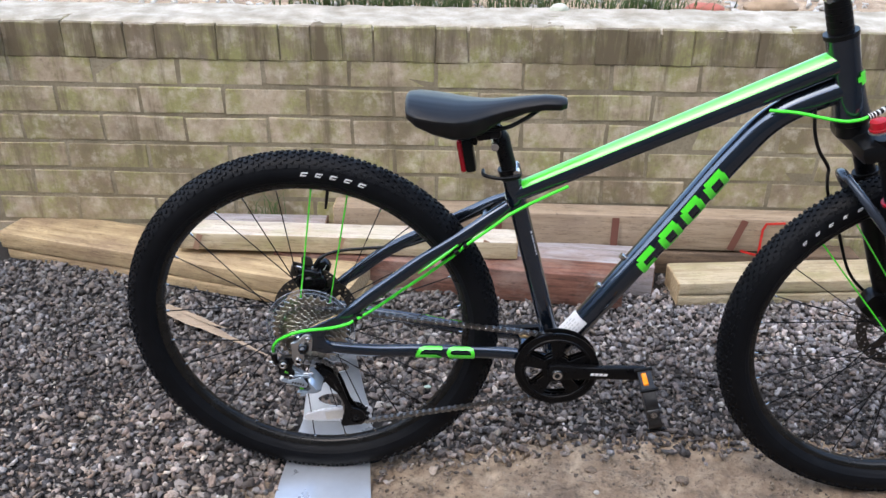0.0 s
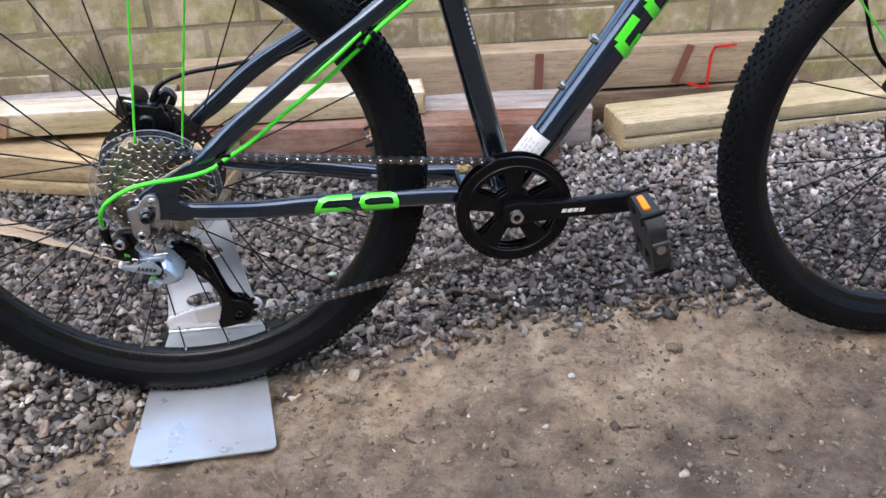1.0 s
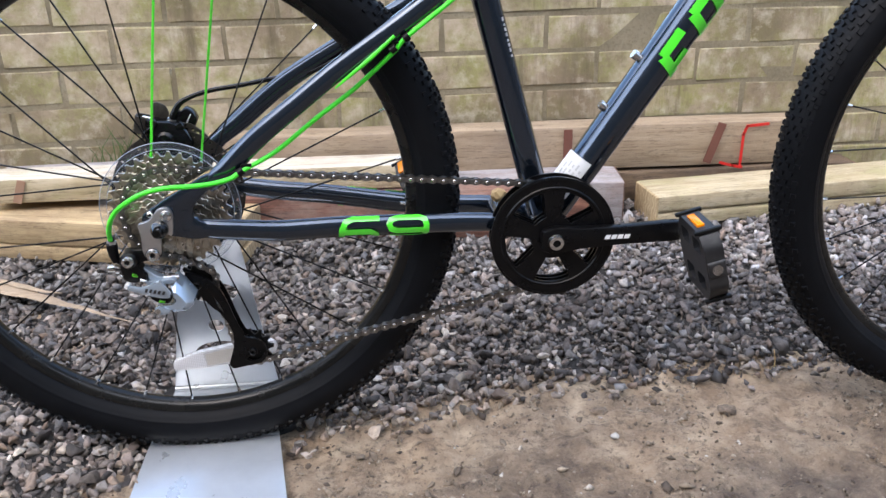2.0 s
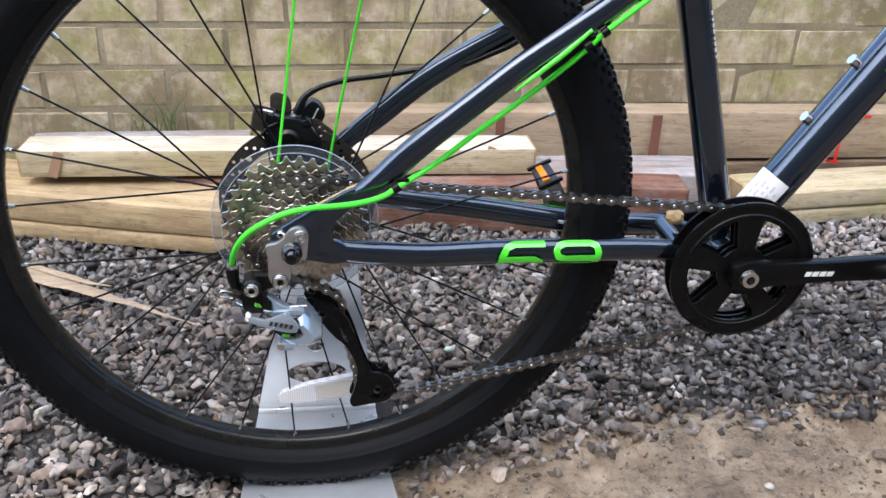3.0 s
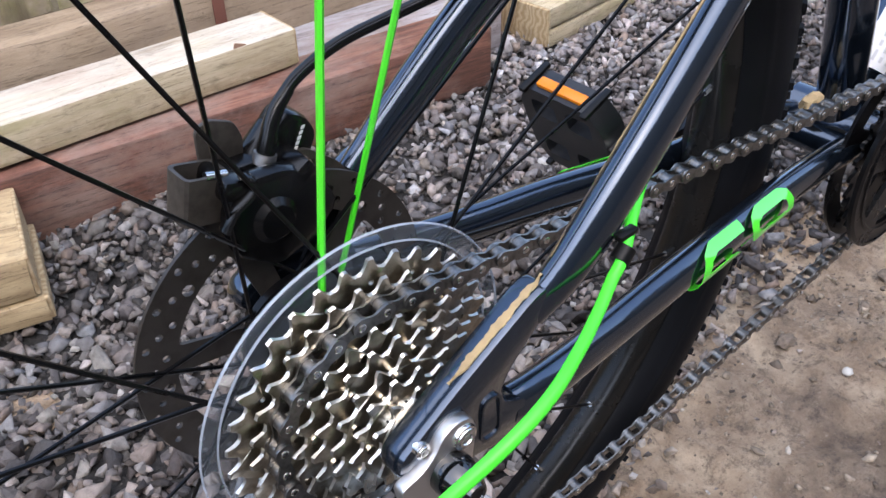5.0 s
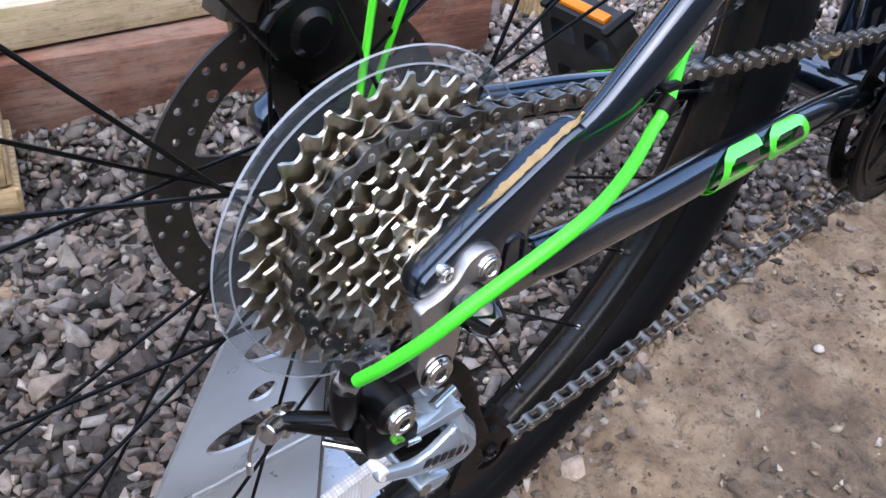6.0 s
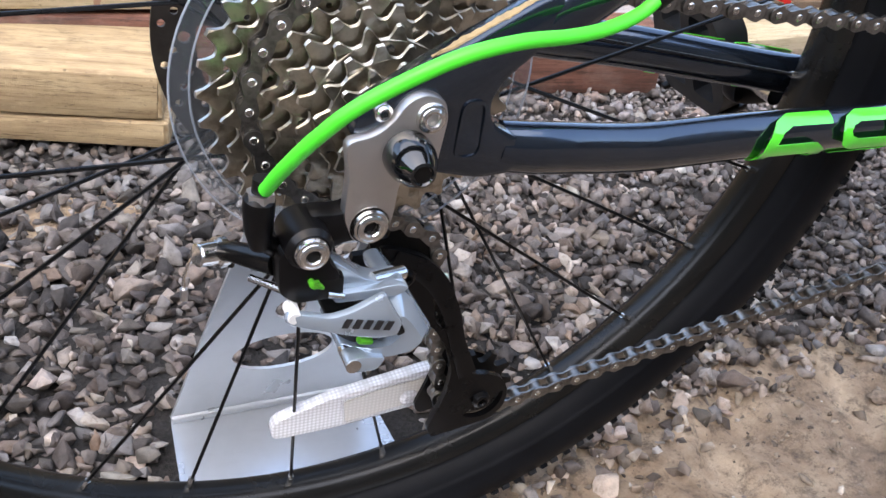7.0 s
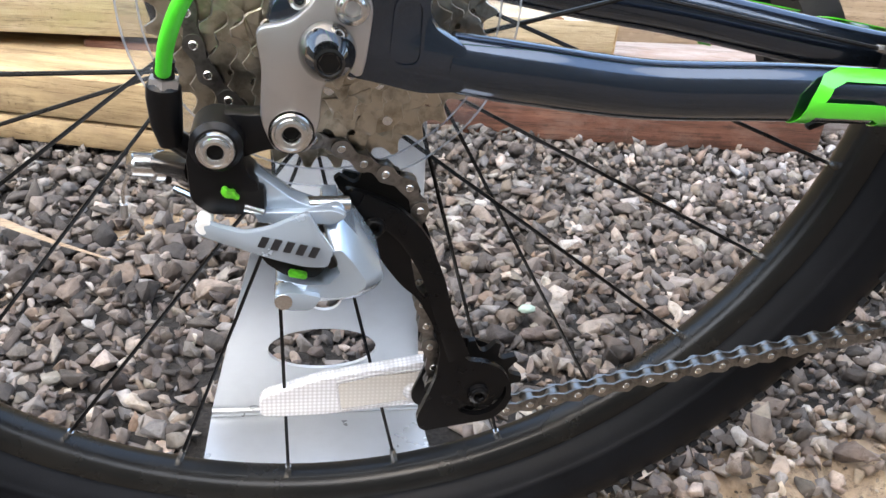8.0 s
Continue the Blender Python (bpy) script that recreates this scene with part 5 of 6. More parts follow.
# ---- fork and steering ----
hd = (H0 - H1).normalized()
fork = part("fork", sweep([H0 + hd * 0.002, H0 + hd * 0.014, H0 + hd * 0.016, H0 + hd * 0.034], [0.030, 0.028, 0.024, 0.026], 28), SATIN, bike, "black suspension fork crown race")
crown_c = H0 + hd * 0.04
part("crown", block((0.05, 0.155, 0.034), crown_c + Vector((0.012, 0, -0.002)), 0.012, turn=Matrix.Rotation(math.atan2(hd.x, -hd.z) * -1, 4, "Y")), SATIN, fork)
for s in (-1, 1):
    top = crown_c + Vector((0.022, s * 0.062, 0.022))
    low = Vector((FX - 0.012, s * 0.062, FZ + 0.0))
    d = (low - top).normalized()
    part("stanchion", sweep([top, top + d * 0.16], 0.0165, 24), BLACK, fork)
    part("fork_lower", sweep([top + d * 0.115, top + d * 0.135, top + d * 0.30, low - d * 0.03, low + d * 0.012], [0.0225, 0.0235, 0.022, 0.019, 0.014], 24), BLACK, fork, "gloss black fork lower leg")
    cap = top + Vector((-0.012, 0, 0.012))
    part("fork_cap", sweep([cap - d * 0.016, cap - d * 0.0145, cap - d * 0.004, cap - d * 0.0035, cap], [0.009, 0.0125, 0.014, 0.0155, 0.0155], 24), RED_PLASTIC, fork, "red adjuster cap")
    part("cap_ring", sweep([cap + d * 0.0005, cap + d * 0.003], 0.017, 24), ALU, fork, "bright metal ring")
    part("dust_seal", sweep([top + d * 0.112, top + d * 0.118], 0.0215, 20), RED_PLASTIC if s < 0 else PLASTIC, fork)
    part("axle_end", lathe([(0.0, s * 0.05), (0.011, s * 0.05), (0.011, s * 0.078), (0.0, s * 0.08)], (FX, 0, FZ), 18), BLACK, fork)
    tagged(part("leg_print", strokes([(0.0, -0.008, 0.006, 0.008), (0.011, -0.008, 0.017, 0.008), (0.022, -0.008, 0.028, 0.008)], on_tube(tuple(top + d * 0.215), tuple(top + d * 0.3), 0.0222, 0.001, side=s)), GREEN, fork), "green printed bars")
part("fork_arch", sweep(smooth_path([(0.962, -0.062, 0.585), (0.925, -0.052, 0.625), (0.903, -0.025, 0.652), (0.898, 0, 0.657), (0.903, 0.025, 0.652), (0.925, 0.052, 0.625), (0.962, 0.062, 0.585)], 6), [0.013, 0.011, 0.009, 0.009, 0.009, 0.011, 0.013], 16, flat=(1, 0.7)), ARCH, fork, "grey-blue fork brace arch")
ud = -hd
stem = part("stem", sweep([H1 + ud * 0.002, H1 + ud * 0.058], 0.0185, 28), SATIN, bike, "black headset spacers and stem")
part("bearing_cap", sweep([H1 - ud * 0.001, H1 + ud * 0.006], 0.0265, 28), SATIN, stem)
for k in range(4):
    part("spacer", sweep([H1 + ud * (0.008 + 0.0105 * k), H1 + ud * (0.0165 + 0.0105 * k)], 0.0195, 28), BLACK, stem)
part("stem_clamp", block((0.07, 0.042, 0.045), H1 + ud * 0.075 + Vector((0.02, 0, 0.008)), 0.012), SATIN, stem)
part("clamp_screw", lathe([(0.0, -0.028), (0.005, -0.028), (0.005, 0.028), (0, 0.028)], H1 + ud * 0.06 + Vector((-0.02, 0, 0.0)), 12), STEEL, stem)

# ---- cranks ----
crank = part("crankset", lathe([(0.0, -0.076), (0.009, -0.0755), (0.0095, -0.06), (0.012, -0.058), (0.012, 0.06), (0.0095, 0.062), (0.009, 0.085), (0.0, 0.086)], (BX, 0, BZ), 24), BLACK, bike, "black crank spindle")
crank.matrix_basis = Matrix.Translation((0, 0.002, 0.002))
part("crank_bolt", lathe([(0.0038, -0.0745), (0.0045, -0.0805), (0.0085, -0.0802), (0.0098, -0.076)], (BX, 0, BZ), 20, closed=True), STEEL, crank)
RING_R = 0.0127 / 2 / math.sin(math.pi / 32)


def toothed(n, r_root, r_tip, phase=0.0, worn=0.0):
    """Scalloped teeth: round valleys between narrow tips."""
    out = []
    rnd = random.Random(n)
    cut_back = [rnd.choice((0, 0, 0.2, 0.5, 1.0)) * worn for _ in range(n)]
    for k in range(n):
        for j in range(9):
            f = j / 9
            r = r_root + (r_tip - r_root) * min(1.0, (abs(2 * f - 1) / 0.74) ** 3)
            r -= (cut_back[k] if f < 0.5 else cut_back[(k + 1) % n]) * abs(2 * f - 1)
            if j == 0:
                r = r_tip * 0.9985
            a = phase + 2 * math.pi * (k + f) / n
            out.append((r * math.cos(a), r * math.sin(a)))
    return out


def windows(r0, r1, count, span, phase=0.0, n=8, corner=0.004):
    out = []
    for k in range(count):
        c = phase + 2 * math.pi * k / count
        arc = [(r1 * math.cos(c + span * (j / n - 0.5)), r1 * math.sin(c + span * (j / n - 0.5))) for j in range(n + 1)]
        inn = [(r0 * math.cos(c - span * 0.75 * (j / n - 0.5)), r0 * math.sin(c - span * 0.75 * (j / n - 0.5))) for j in range(n + 1)]
        out.append(rounded(arc + inn, corner, 2))
    return out


def shift(loop, cx, cz):
    return [(x + cx, z + cz) for x, z in loop]


for y0, y1, rad in ((-0.0595, -0.0565, 0.0740), (-0.041, -0.0385, 0.0740)):
    part("chain_guard", plate(ring(BX, BZ, rad, 96), [shift(w, BX, BZ) for w in windows(0.0265, 0.0575, 5, 0.8, radians(-18), 8, 0.006)], y0, y1), BLACK, crank, "black round chain guard with five windows", sharp=40)
part("guard_groove", lathe([(0.0595, -0.0597), (0.0605, -0.0606), (0.0625, -0.0606), (0.0635, -0.0597)], (BX, 0, BZ), 96, closed=True), BLACK, crank)
part("guard_rim", lathe([(0.0720, -0.0605), (0.0750, -0.0595), (0.0750, -0.0565), (0.0720, -0.0555)], (BX, 0, BZ), 96, closed=True), BLACK, crank)
part("chainring", plate(shift(toothed(32, RING_R - 0.0042, RING_R + 0.003), BX, BZ), [shift(w, BX, BZ) for w in windows(0.0265, 0.0575, 5, 0.8, radians(-18), 8, 0.006)], -0.050, -0.0475), BLACK, crank, sharp=40)
for s in (-1, 1):
    arm = [(-0.016, -0.012), (-0.016, 0.012), (0.0, 0.0165), (0.025, 0.0135), (0.08, 0.0115), (0.142, 0.0125), (0.158, 0.0105), (0.162, 0.0), (0.158, -0.0105), (0.142, -0.0125), (0.08, -0.0115), (0.025, -0.0135), (0.0, -0.0165)]
    ang = radians(2.5)
    tilt_m = (lambda c, s=s: Vector((BX - s * (c.x * math.cos(ang) - c.z * math.sin(ang) * 0), s * (0.066 + c.y + 0.06 * max(0, c.x) * 0.6), BZ + (c.z + (-s) * c.x * math.sin(ang)))))
    arm_ob = part("crank_arm", slab(rounded(arm, 0.005, 3), -0.007, 0.007, bevel=0.003, to=tilt_m), BLACK, crank, "black crank arm")
    if s < 0:
        tagged(part("arm_print", strokes([(0.0, -0.002, 0.006, 0.003), (0.0075, -0.002, 0.0135, 0.003), (0.015, -0.002, 0.021, 0.003), (0.0225, -0.002, 0.029, 0.003)], lambda c: Vector((BX + 0.058 + c.x + 0.35 * c.z, -0.0753 - 0.036 * (0.058 + c.x) - c.y, BZ + c.z + 0.0035))), WHITE_PRINT, arm_ob), "small white printed bars")
    # pedal, hanging with its long side upright
    PX, PZ = BX - s * 0.150, BZ + (0.150 * math.sin(ang) if s < 0 else 0.003)
    py = -0.092 if s < 0 else 0.0715
    pedal = part("pedal", sweep([(PX, py - s * 0.03, PZ), (PX, py, PZ), (PX, py + s * 0.095, PZ)], [0.0075, 0.0065, 0.006], 14), STEEL, bike, "black plastic pedal on a steel spindle")
    lean = Matrix.Rotation(radians(-14 if s < 0 else -24), 4, "Y")
    M = Matrix.Translation((PX, py + s * 0.052, PZ)) @ lean
    pm = lambda c, M=M: M @ Vector((c.y, c.x, c.z))
    out = rounded([(-0.04, -0.024), (-0.028, -0.042), (0.028, -0.042), (0.04, -0.024), (0.04, 0.024), (0.028, 0.042), (-0.028, 0.042), (-0.04, 0.024)], 0.006, 3)
    hl = [rounded([(sx * 0.005, sz * 0.013), (sx * 0.028, sz * 0.013), (sx * 0.028, sz * 0.031), (sx * 0.005, sz * 0.031)], 0.004, 2) for sx in (-1, 1) for sz in (-1, 1)]
    part("pedal_body", plate(out, hl, -0.0105, 0.0105, pm), PEDAL, pedal, "black moulded pedal cage")
    part("pedal_core", slab(rounded([(-0.043, -0.010), (0.041, -0.010), (0.041, 0.010), (-0.043, 0.010)], 0.004, 3), -0.0095, 0.0095, bevel=0.003, to=pm), PEDAL, pedal)
    for e in (-1, 1):
        part("pedal_reflector", block((0.0085, 0.044 if s > 0 else 0.032, 0.005), (0, 0, 0), 0.0012, turn=M @ Matrix.Translation((-0.002, 0, e * 0.0425))), ORANGE, pedal, "orange pedal reflector")
        part("grip_teeth", block((0.03, 0.006, 0.004), (0, 0, 0), 0.001, turn=M @ Matrix.Translation((0, 0.029, e * 0.042))), PLASTIC, pedal)
        part("grip_teeth", block((0.03, 0.006, 0.004), (0, 0, 0), 0.001, turn=M @ Matrix.Translation((0, -0.029, e * 0.042))), PLASTIC, pedal)

# ---- cassette ----
TEETH = (34, 30, 26, 23, 20, 17, 14, 11)
CY0, CSTEP = -0.0145, 0.0046
cassette = part("cassette", lathe([(0.0, -0.0512), (0.0155, -0.0512), (0.0175, -0.0495), (0.0175, -0.014), (0.0, -0.014)], (AX, 0, AZ), 36), STEEL, bike, "lock ring and body of the sprocket stack")
for i, n in enumerate(TEETH):
    R = 0.0127 / 2 / math.sin(math.pi / n)
    y = CY0 - i * CSTEP
    hs = []
    if n == 34:
        hs = [ring(q * math.cos(a), q * math.sin(a), 0.0014, 8) for q, m0 in ((R - 0.009, 17), (R - 0.016, 11)) for a in (2 * math.pi * k / m0 for k in range(m0))]
    elif n == 30 or n == 26:
        hs = [ring(q * math.cos(a), q * math.sin(a), 0.0013 + 0.0004 * (k % 2), 8) for q, m0 in ((R - 0.0075, 15), (R - 0.0125, 10)) for k in range(m0) for a in (2 * math.pi * (k + 0.3 * (q > 0.05)) / m0 + 0.2 * i,)]
        hs += windows(0.024, R - 0.021, 5, 0.5, 0.2 * i, 6) if n == 26 else []
    elif n >= 20:
        hs = windows(0.025, R - 0.0125, 6, 0.42 if n > 26 else 0.5, 0.3 * i, 6)
    part("sprocket", plate(shift(toothed(n, R - 0.0032, R + 0.0025, 0.37 * i, 0.0017), AX, AZ), [shift(h, AX, AZ) for h in hs], y, y - 0.0018), [NICKEL, TOOTH], cassette, sharp=35, edge=(AX, AZ, R - 0.006))
    if i < 7:
        r2 = 0.0127 / 2 / math.sin(math.pi / TEETH[i + 1])
        part("spacer", lathe([(0.0175, y - 0.0018), (min(0.024, r2 - 0.006), y - 0.0018), (min(0.024, r2 - 0.006), y - CSTEP), (0.0175, y - CSTEP)], (AX, 0, AZ), 30, closed=True), BLACK, cassette)
        rr = r2 - 0.0075
        for k in range(6):
            a = 0.4 * i + k * math.pi / 3
            part("rivet", lathe([(0.0, y - 0.0018), (0.0022, y - 0.0018), (0.0022, y - CSTEP - 0.0024), (0.0, y - CSTEP - 0.0024)], (AX + rr * math.cos(a), 0, AZ + rr * math.sin(a)), 8), STEEL, cassette)
# clear spoke guard behind the largest sprocket
guard_prof = [(r * 0.972, y + 0.0135) for r, y in ((0.0825, -0.0275), (0.0835, -0.0255), (0.0825, -0.0240), (0.0755, -0.0240), (0.0735, -0.0225), (0.040, -0.0225), (0.040, -0.0243), (0.0728, -0.0243), (0.0748, -0.0262), (0.0815, -0.0262))]
part("spoke_guard", lathe(guard_prof, (AX, 0, AZ), 96, closed=True), CLEAR, cassette, "clear plastic spoke protector disc", sharp=40)

# beads in the highlight colour at the disc's rim and step
for r, y in ((0.0808, -0.0123), (0.0727, -0.0117)):
    part("guard_bead", lathe([(r - 0.0005, y), (r, y - 0.0009), (r + 0.0005, y), (r, y + 0.0009)], (AX, 0, AZ), 96, closed=True), EDGE_GLINT, cassette)

# ---- chain ----
R26 = 0.0127 / 2 / math.sin(math.pi / 26)
GX, GZ, TX, TZ, PR = 0.024, 0.249, 0.0805, 0.1555, 0.0215
MECH_Y = 0.0085
CH_Y, RG_Y, CG_Y = CY0 - 2 * CSTEP - 0.0009, -0.04675, -0.0280 + MECH_Y


def arc(cx, cz, r, a0, a1, y, n=40):
    return [Vector((cx + r * math.cos(radians(a0 + (a1 - a0) * k / n)), y, cz + r * math.sin(radians(a0 + (a1 - a0) * k / n)))) for k in range(n + 1)]


path = arc(AX, AZ, R26, 86, 272, CH_Y, 80) + arc(GX, GZ, PR, 86, -30, CG_Y) + arc(TX, TZ, PR, 168, 284, CG_Y) + arc(BX, BZ, RING_R, -104, 84, RG_Y, 90)
path.append(path[0].copy())
dist = [0.0]
for a, b2 in zip(path, path[1:]):
    dist.append(dist[-1] + (b2 - a).length)
count = round(dist[-1] / 0.0127 / 2) * 2
pitch = dist[-1] / count
pin = [Vector([float(np.interp(k * pitch, dist, [q[c] for q in path])) for c in range(3)]) for k in range(count)]


def link_outline(p):
    top = []
    for k in range(9):
        a = radians(90 + 180 * k / 8)
        top.append((-p / 2 + 0.0042 * math.cos(a), 0.0042 * math.sin(a)))
    top += [(-p / 4, -0.0034), (0, -0.0024), (p / 4, -0.0034)]
    for k in range(9):
        a = radians(-90 + 180 * k / 8)
        top.append((p / 2 + 0.0042 * math.cos(a), 0.0042 * math.sin(a)))
    top += [(p / 4, 0.0034), (0, 0.0024), (-p / 4, 0.0034)]
    return top


LINKS = []
for half, th in ((0.0031, 0.0011), (0.0019, 0.0011)):
    bm = bmesh.new()
    for s in (-1, 1):
        slab(link_outline(pitch), s * half, s * (half + th), bm)
    if half > 0.002:
        for e in (-1, 1):
            lathe([(0.0, -0.0048), (0.0014, -0.0048), (0.0019, -0.0044), (0.0019, 0.0044), (0.0014, 0.0048), (0.0, 0.0048)], (e * pitch / 2, 0, 0), 10, bm)
        for f in bm.faces:
            if all((q.co.x - math.copysign(pitch / 2, q.co.x)) ** 2 + q.co.z ** 2 < 0.00211 ** 2 for q in f.verts):
                f.material_index = 1
    else:
        for e in (-1, 1):
            lathe([(0.0039, -0.0019), (0.0039, 0.0019)], (e * pitch / 2, 0, 0), 10, bm)
    me = bpy.data.meshes.new("link")
    bmesh.ops.recalc_face_normals(bm, faces=bm.faces)
    bm.to_mesh(me)
    bm.free()
    me.materials.append(CHAIN)
    me.materials.append(PIN)
    me.polygons.foreach_set("use_smooth", [True] * len(me.polygons))
    me.set_sharp_from_angle(angle=radians(40))
    LINKS.append(me)
chain = None
for k in range(count):
    a, b2 = pin[k], pin[(k + 1) % count]
    d = (b2 - a).normalized()
    yax = (Vector((0, 1, 0)) - d * d.y).normalized()
    zax = d.cross(yax)
    c = (a + b2) / 2
    M = Matrix(((d.x, yax.x, zax.x, c.x), (d.y, yax.y, zax.y, c.y), (d.z, yax.z, zax.z, c.z), (0, 0, 0, 1)))
    if chain is None:
        chain = new("chain", LINKS[0])
        chain.matrix_basis = M
        attach(chain, bike)
        tagged(chain, "grey steel roller chain link, slightly grimy")
        INV[chain.name] = M.inverted()
    else:
        twin("link", LINKS[k % 2], M, chain)

# ---- rear derailleur ----
hang = rounded([(-0.0245, 0.344), (-0.013, 0.3462), (-0.006, 0.352), (-0.002, 0.359), (0.0055, 0.3622), (0.0135, 0.3595), (0.0158, 0.352), (0.0148, 0.343), (0.0138, 0.334), (0.012, 0.327), (0.0055, 0.3315), (-0.0012, 0.325), (-0.0022, 0.310), (-0.0055, 0.299), (-0.018, 0.299), (-0.023, 0.311), (-0.0222, 0.330)], 0.004, 4)
hanger = part("hanger", slab(hang, -0.0705, -0.0643, bevel=0.0012), ALU, bike, "bare aluminium derailleur hanger plate")


def bolt_head(name, x, z, y, r, parent, material=STEEL):
    prof = [(r * 0.38, y + 0.001), (r * 0.4, y - 0.0012), (r * 0.46, y - 0.0019), (r * 0.62, y - 0.0021), (r * 0.76, y - 0.0016), (r * 0.8, y - 0.0011), (r * 0.93, y - 0.0008), (r, y + 0.0004), (r, y + 0.006), (0.0, y + 0.006)]
    ob = part(name, lathe(prof, (x, 0, z), 28), material, parent, sharp=22)
    part("hex_socket", lathe([(0.0, y + 0.0012), (r * 0.40, y + 0.0012)], (x, 0, z), 6), PLASTIC, ob, sharp=0)
    return ob


bolt_head("hanger_bolt", 0.0082, 0.3525, -0.0715, 0.0062, hanger)
bolt_head("hanger_bolt", -0.0095, 0.3535, -0.066, 0.0038, hanger)
axle_nut = part("axle_nut", lathe([(0.0, -0.0912), (0.0036, -0.0912), (0.0042, -0.0922), (0.0052, -0.0918), (0.0066, -0.0893), (0.0084, -0.0856), (0.0097, -0.0815), (0.0102, -0.0775), (0.0098, -0.073), (0.0, -0.073)], (0.0, 0.004, 0.338), 32), GLOSS_BLACK, bike, "glossy black domed axle nut")
part("nut_socket", lathe([(0.0, -0.0914), (0.0036, -0.0914), (0.0036, -0.0905)], (0.0, 0.004, 0.338), 6), PLASTIC, axle_nut, sharp=0)
mech = part("rear_derailleur", lathe([(0.0, -0.079), (0.0082, -0.079), (0.009, -0.077), (0.009, -0.066), (0.0, -0.066)], (-0.012, 0, 0.307), 28), SATIN, bike, "black pivot boss of the rear derailleur")
mech.matrix_basis = Matrix.Translation((0, MECH_Y, 0))
bolt_head("pivot_bolt", -0.012, 0.307, -0.0803, 0.0076, mech)
part("upper_link", slab(rounded([(-0.044, 0.311), (-0.034, 0.3135), (-0.024, 0.3125), (-0.012, 0.3165), (-0.004, 0.31), (-0.006, 0.299), (-0.02, 0.3), (-0.03, 0.296), (-0.044, 0.294), (-0.0475, 0.301)], 0.004, 3), -0.078, -0.067, bevel=0.002), SATIN, mech)
part("pivot_boss", lathe([(0.0, -0.0885), (0.0075, -0.0885), (0.0094, -0.086), (0.0094, -0.068), (0.0, -0.068)], (-0.038, 0, 0.304), 28), SATIN, mech)
bolt_head("pivot_bolt", -0.038, 0.304, -0.0902, 0.0068, mech)
part("barrel_adjuster", sweep([(-0.0542, -0.075, 0.3005), (-0.0552, -0.0758, 0.3085), (-0.0555, -0.0765, 0.3185), (-0.0553, -0.0768, 0.3225), (-0.055, -0.077, 0.324)], [0.0042, 0.0056, 0.0062, 0.006, 0.0048], 20), SATIN, mech)
part("barrel_arm", sweep([(-0.040, -0.071, 0.296), (-0.048, -0.072, 0.297), (-0.0545, -0.0745, 0.303)], [0.0045, 0.004, 0.0042], 12), SATIN, mech)
part("barrel_cap", sweep([(-0.0551, -0.077, 0.3225), (-0.0549, -0.077, 0.3255)], [0.0056, 0.0054], 6), ALU, mech)
part("ferrule", sweep([(-0.0549, -0.077, 0.325), (-0.0545, -0.0775, 0.3315)], 0.0036, 14), PLASTIC, mech)
part("link_side", slab(rounded([(-0.049, 0.300), (-0.030, 0.302), (-0.0275, 0.292), (-0.024, 0.289), (-0.023, 0.276), (-0.041, 0.2755), (-0.048, 0.281)], 0.003, 3), -0.0825, -0.064, bevel=0.002), SATIN, mech)
part("limit_block", block((0.013, 0.008, 0.012), (-0.0275, -0.079, 0.281), 0.003), PLASTIC, mech)
part("limit_screw", sweep([(-0.029, -0.084, 0.2795), (-0.022, -0.084, 0.2775)], [0.0016, 0.0013], 10), STEEL, mech)
# black filler, added for the dark gap between plate and knuckle
part("gap_filler", slab(rounded([(-0.027, 0.262), (-0.006, 0.258), (0.004, 0.254), (-0.002, 0.2455), (-0.014, 0.2465), (-0.022, 0.2525)], 0.003, 3), -0.078, -0.06, bevel=0.002), PLASTIC, mech)
part("plate_pin", lathe([(0.0, -0.0893), (0.0026, -0.0893), (0.003, -0.0885), (0.003, -0.08), (0.0, -0.08)], (-0.0432, 0, 0.2735), 14), WHITE_PRINT, mech)
part("return_spring", slab(rounded([(-0.0372, 0.2868), (-0.0355, 0.2878), (-0.0343, 0.2862), (-0.0325, 0.2866), (-0.0318, 0.2848), (-0.0302, 0.2838), (-0.0312, 0.2826), (-0.0335, 0.2836), (-0.0352, 0.2834), (-0.0368, 0.2848)], 0.0007, 2), -0.0852, -0.081, bevel=0.0008), SPRING, mech, "bright green spring tip")
part("clamp_bolt", sweep([(-0.0625, -0.044, 0.278), (-0.0655, -0.0454, 0.2788), (-0.0658, -0.0455, 0.279), (-0.0735, -0.0488, 0.2808), (-0.0742, -0.0491, 0.281)], [0.0068, 0.0068, 0.0052, 0.005, 0.004], 18), STEEL, mech, "silver cable clamp bolt")
part("clamp_arm", sweep([(-0.066, -0.042, 0.278), (-0.060, -0.052, 0.283), (-0.046, -0.070, 0.288)], [0.0036, 0.0046, 0.0058], 14), CAST, mech)
part("clamp_washer", block((0.003, 0.012, 0.011), (-0.0615, -0.0437, 0.2777), 0.0012, turn=Matrix.Rotation(radians(22), 4, "Z")), CAST, mech)
part("tension_screw", sweep([(-0.055, -0.0625, 0.2765), (-0.0445, -0.0765, 0.2785)], [0.0017, 0.0017], 10), STEEL, mech)
part("wire_tip", sweep([(-0.0785, -0.043, 0.2605), (-0.0787, -0.043, 0.2545)], 0.0016, 10), ALU, mech, "crimped silver wire end")
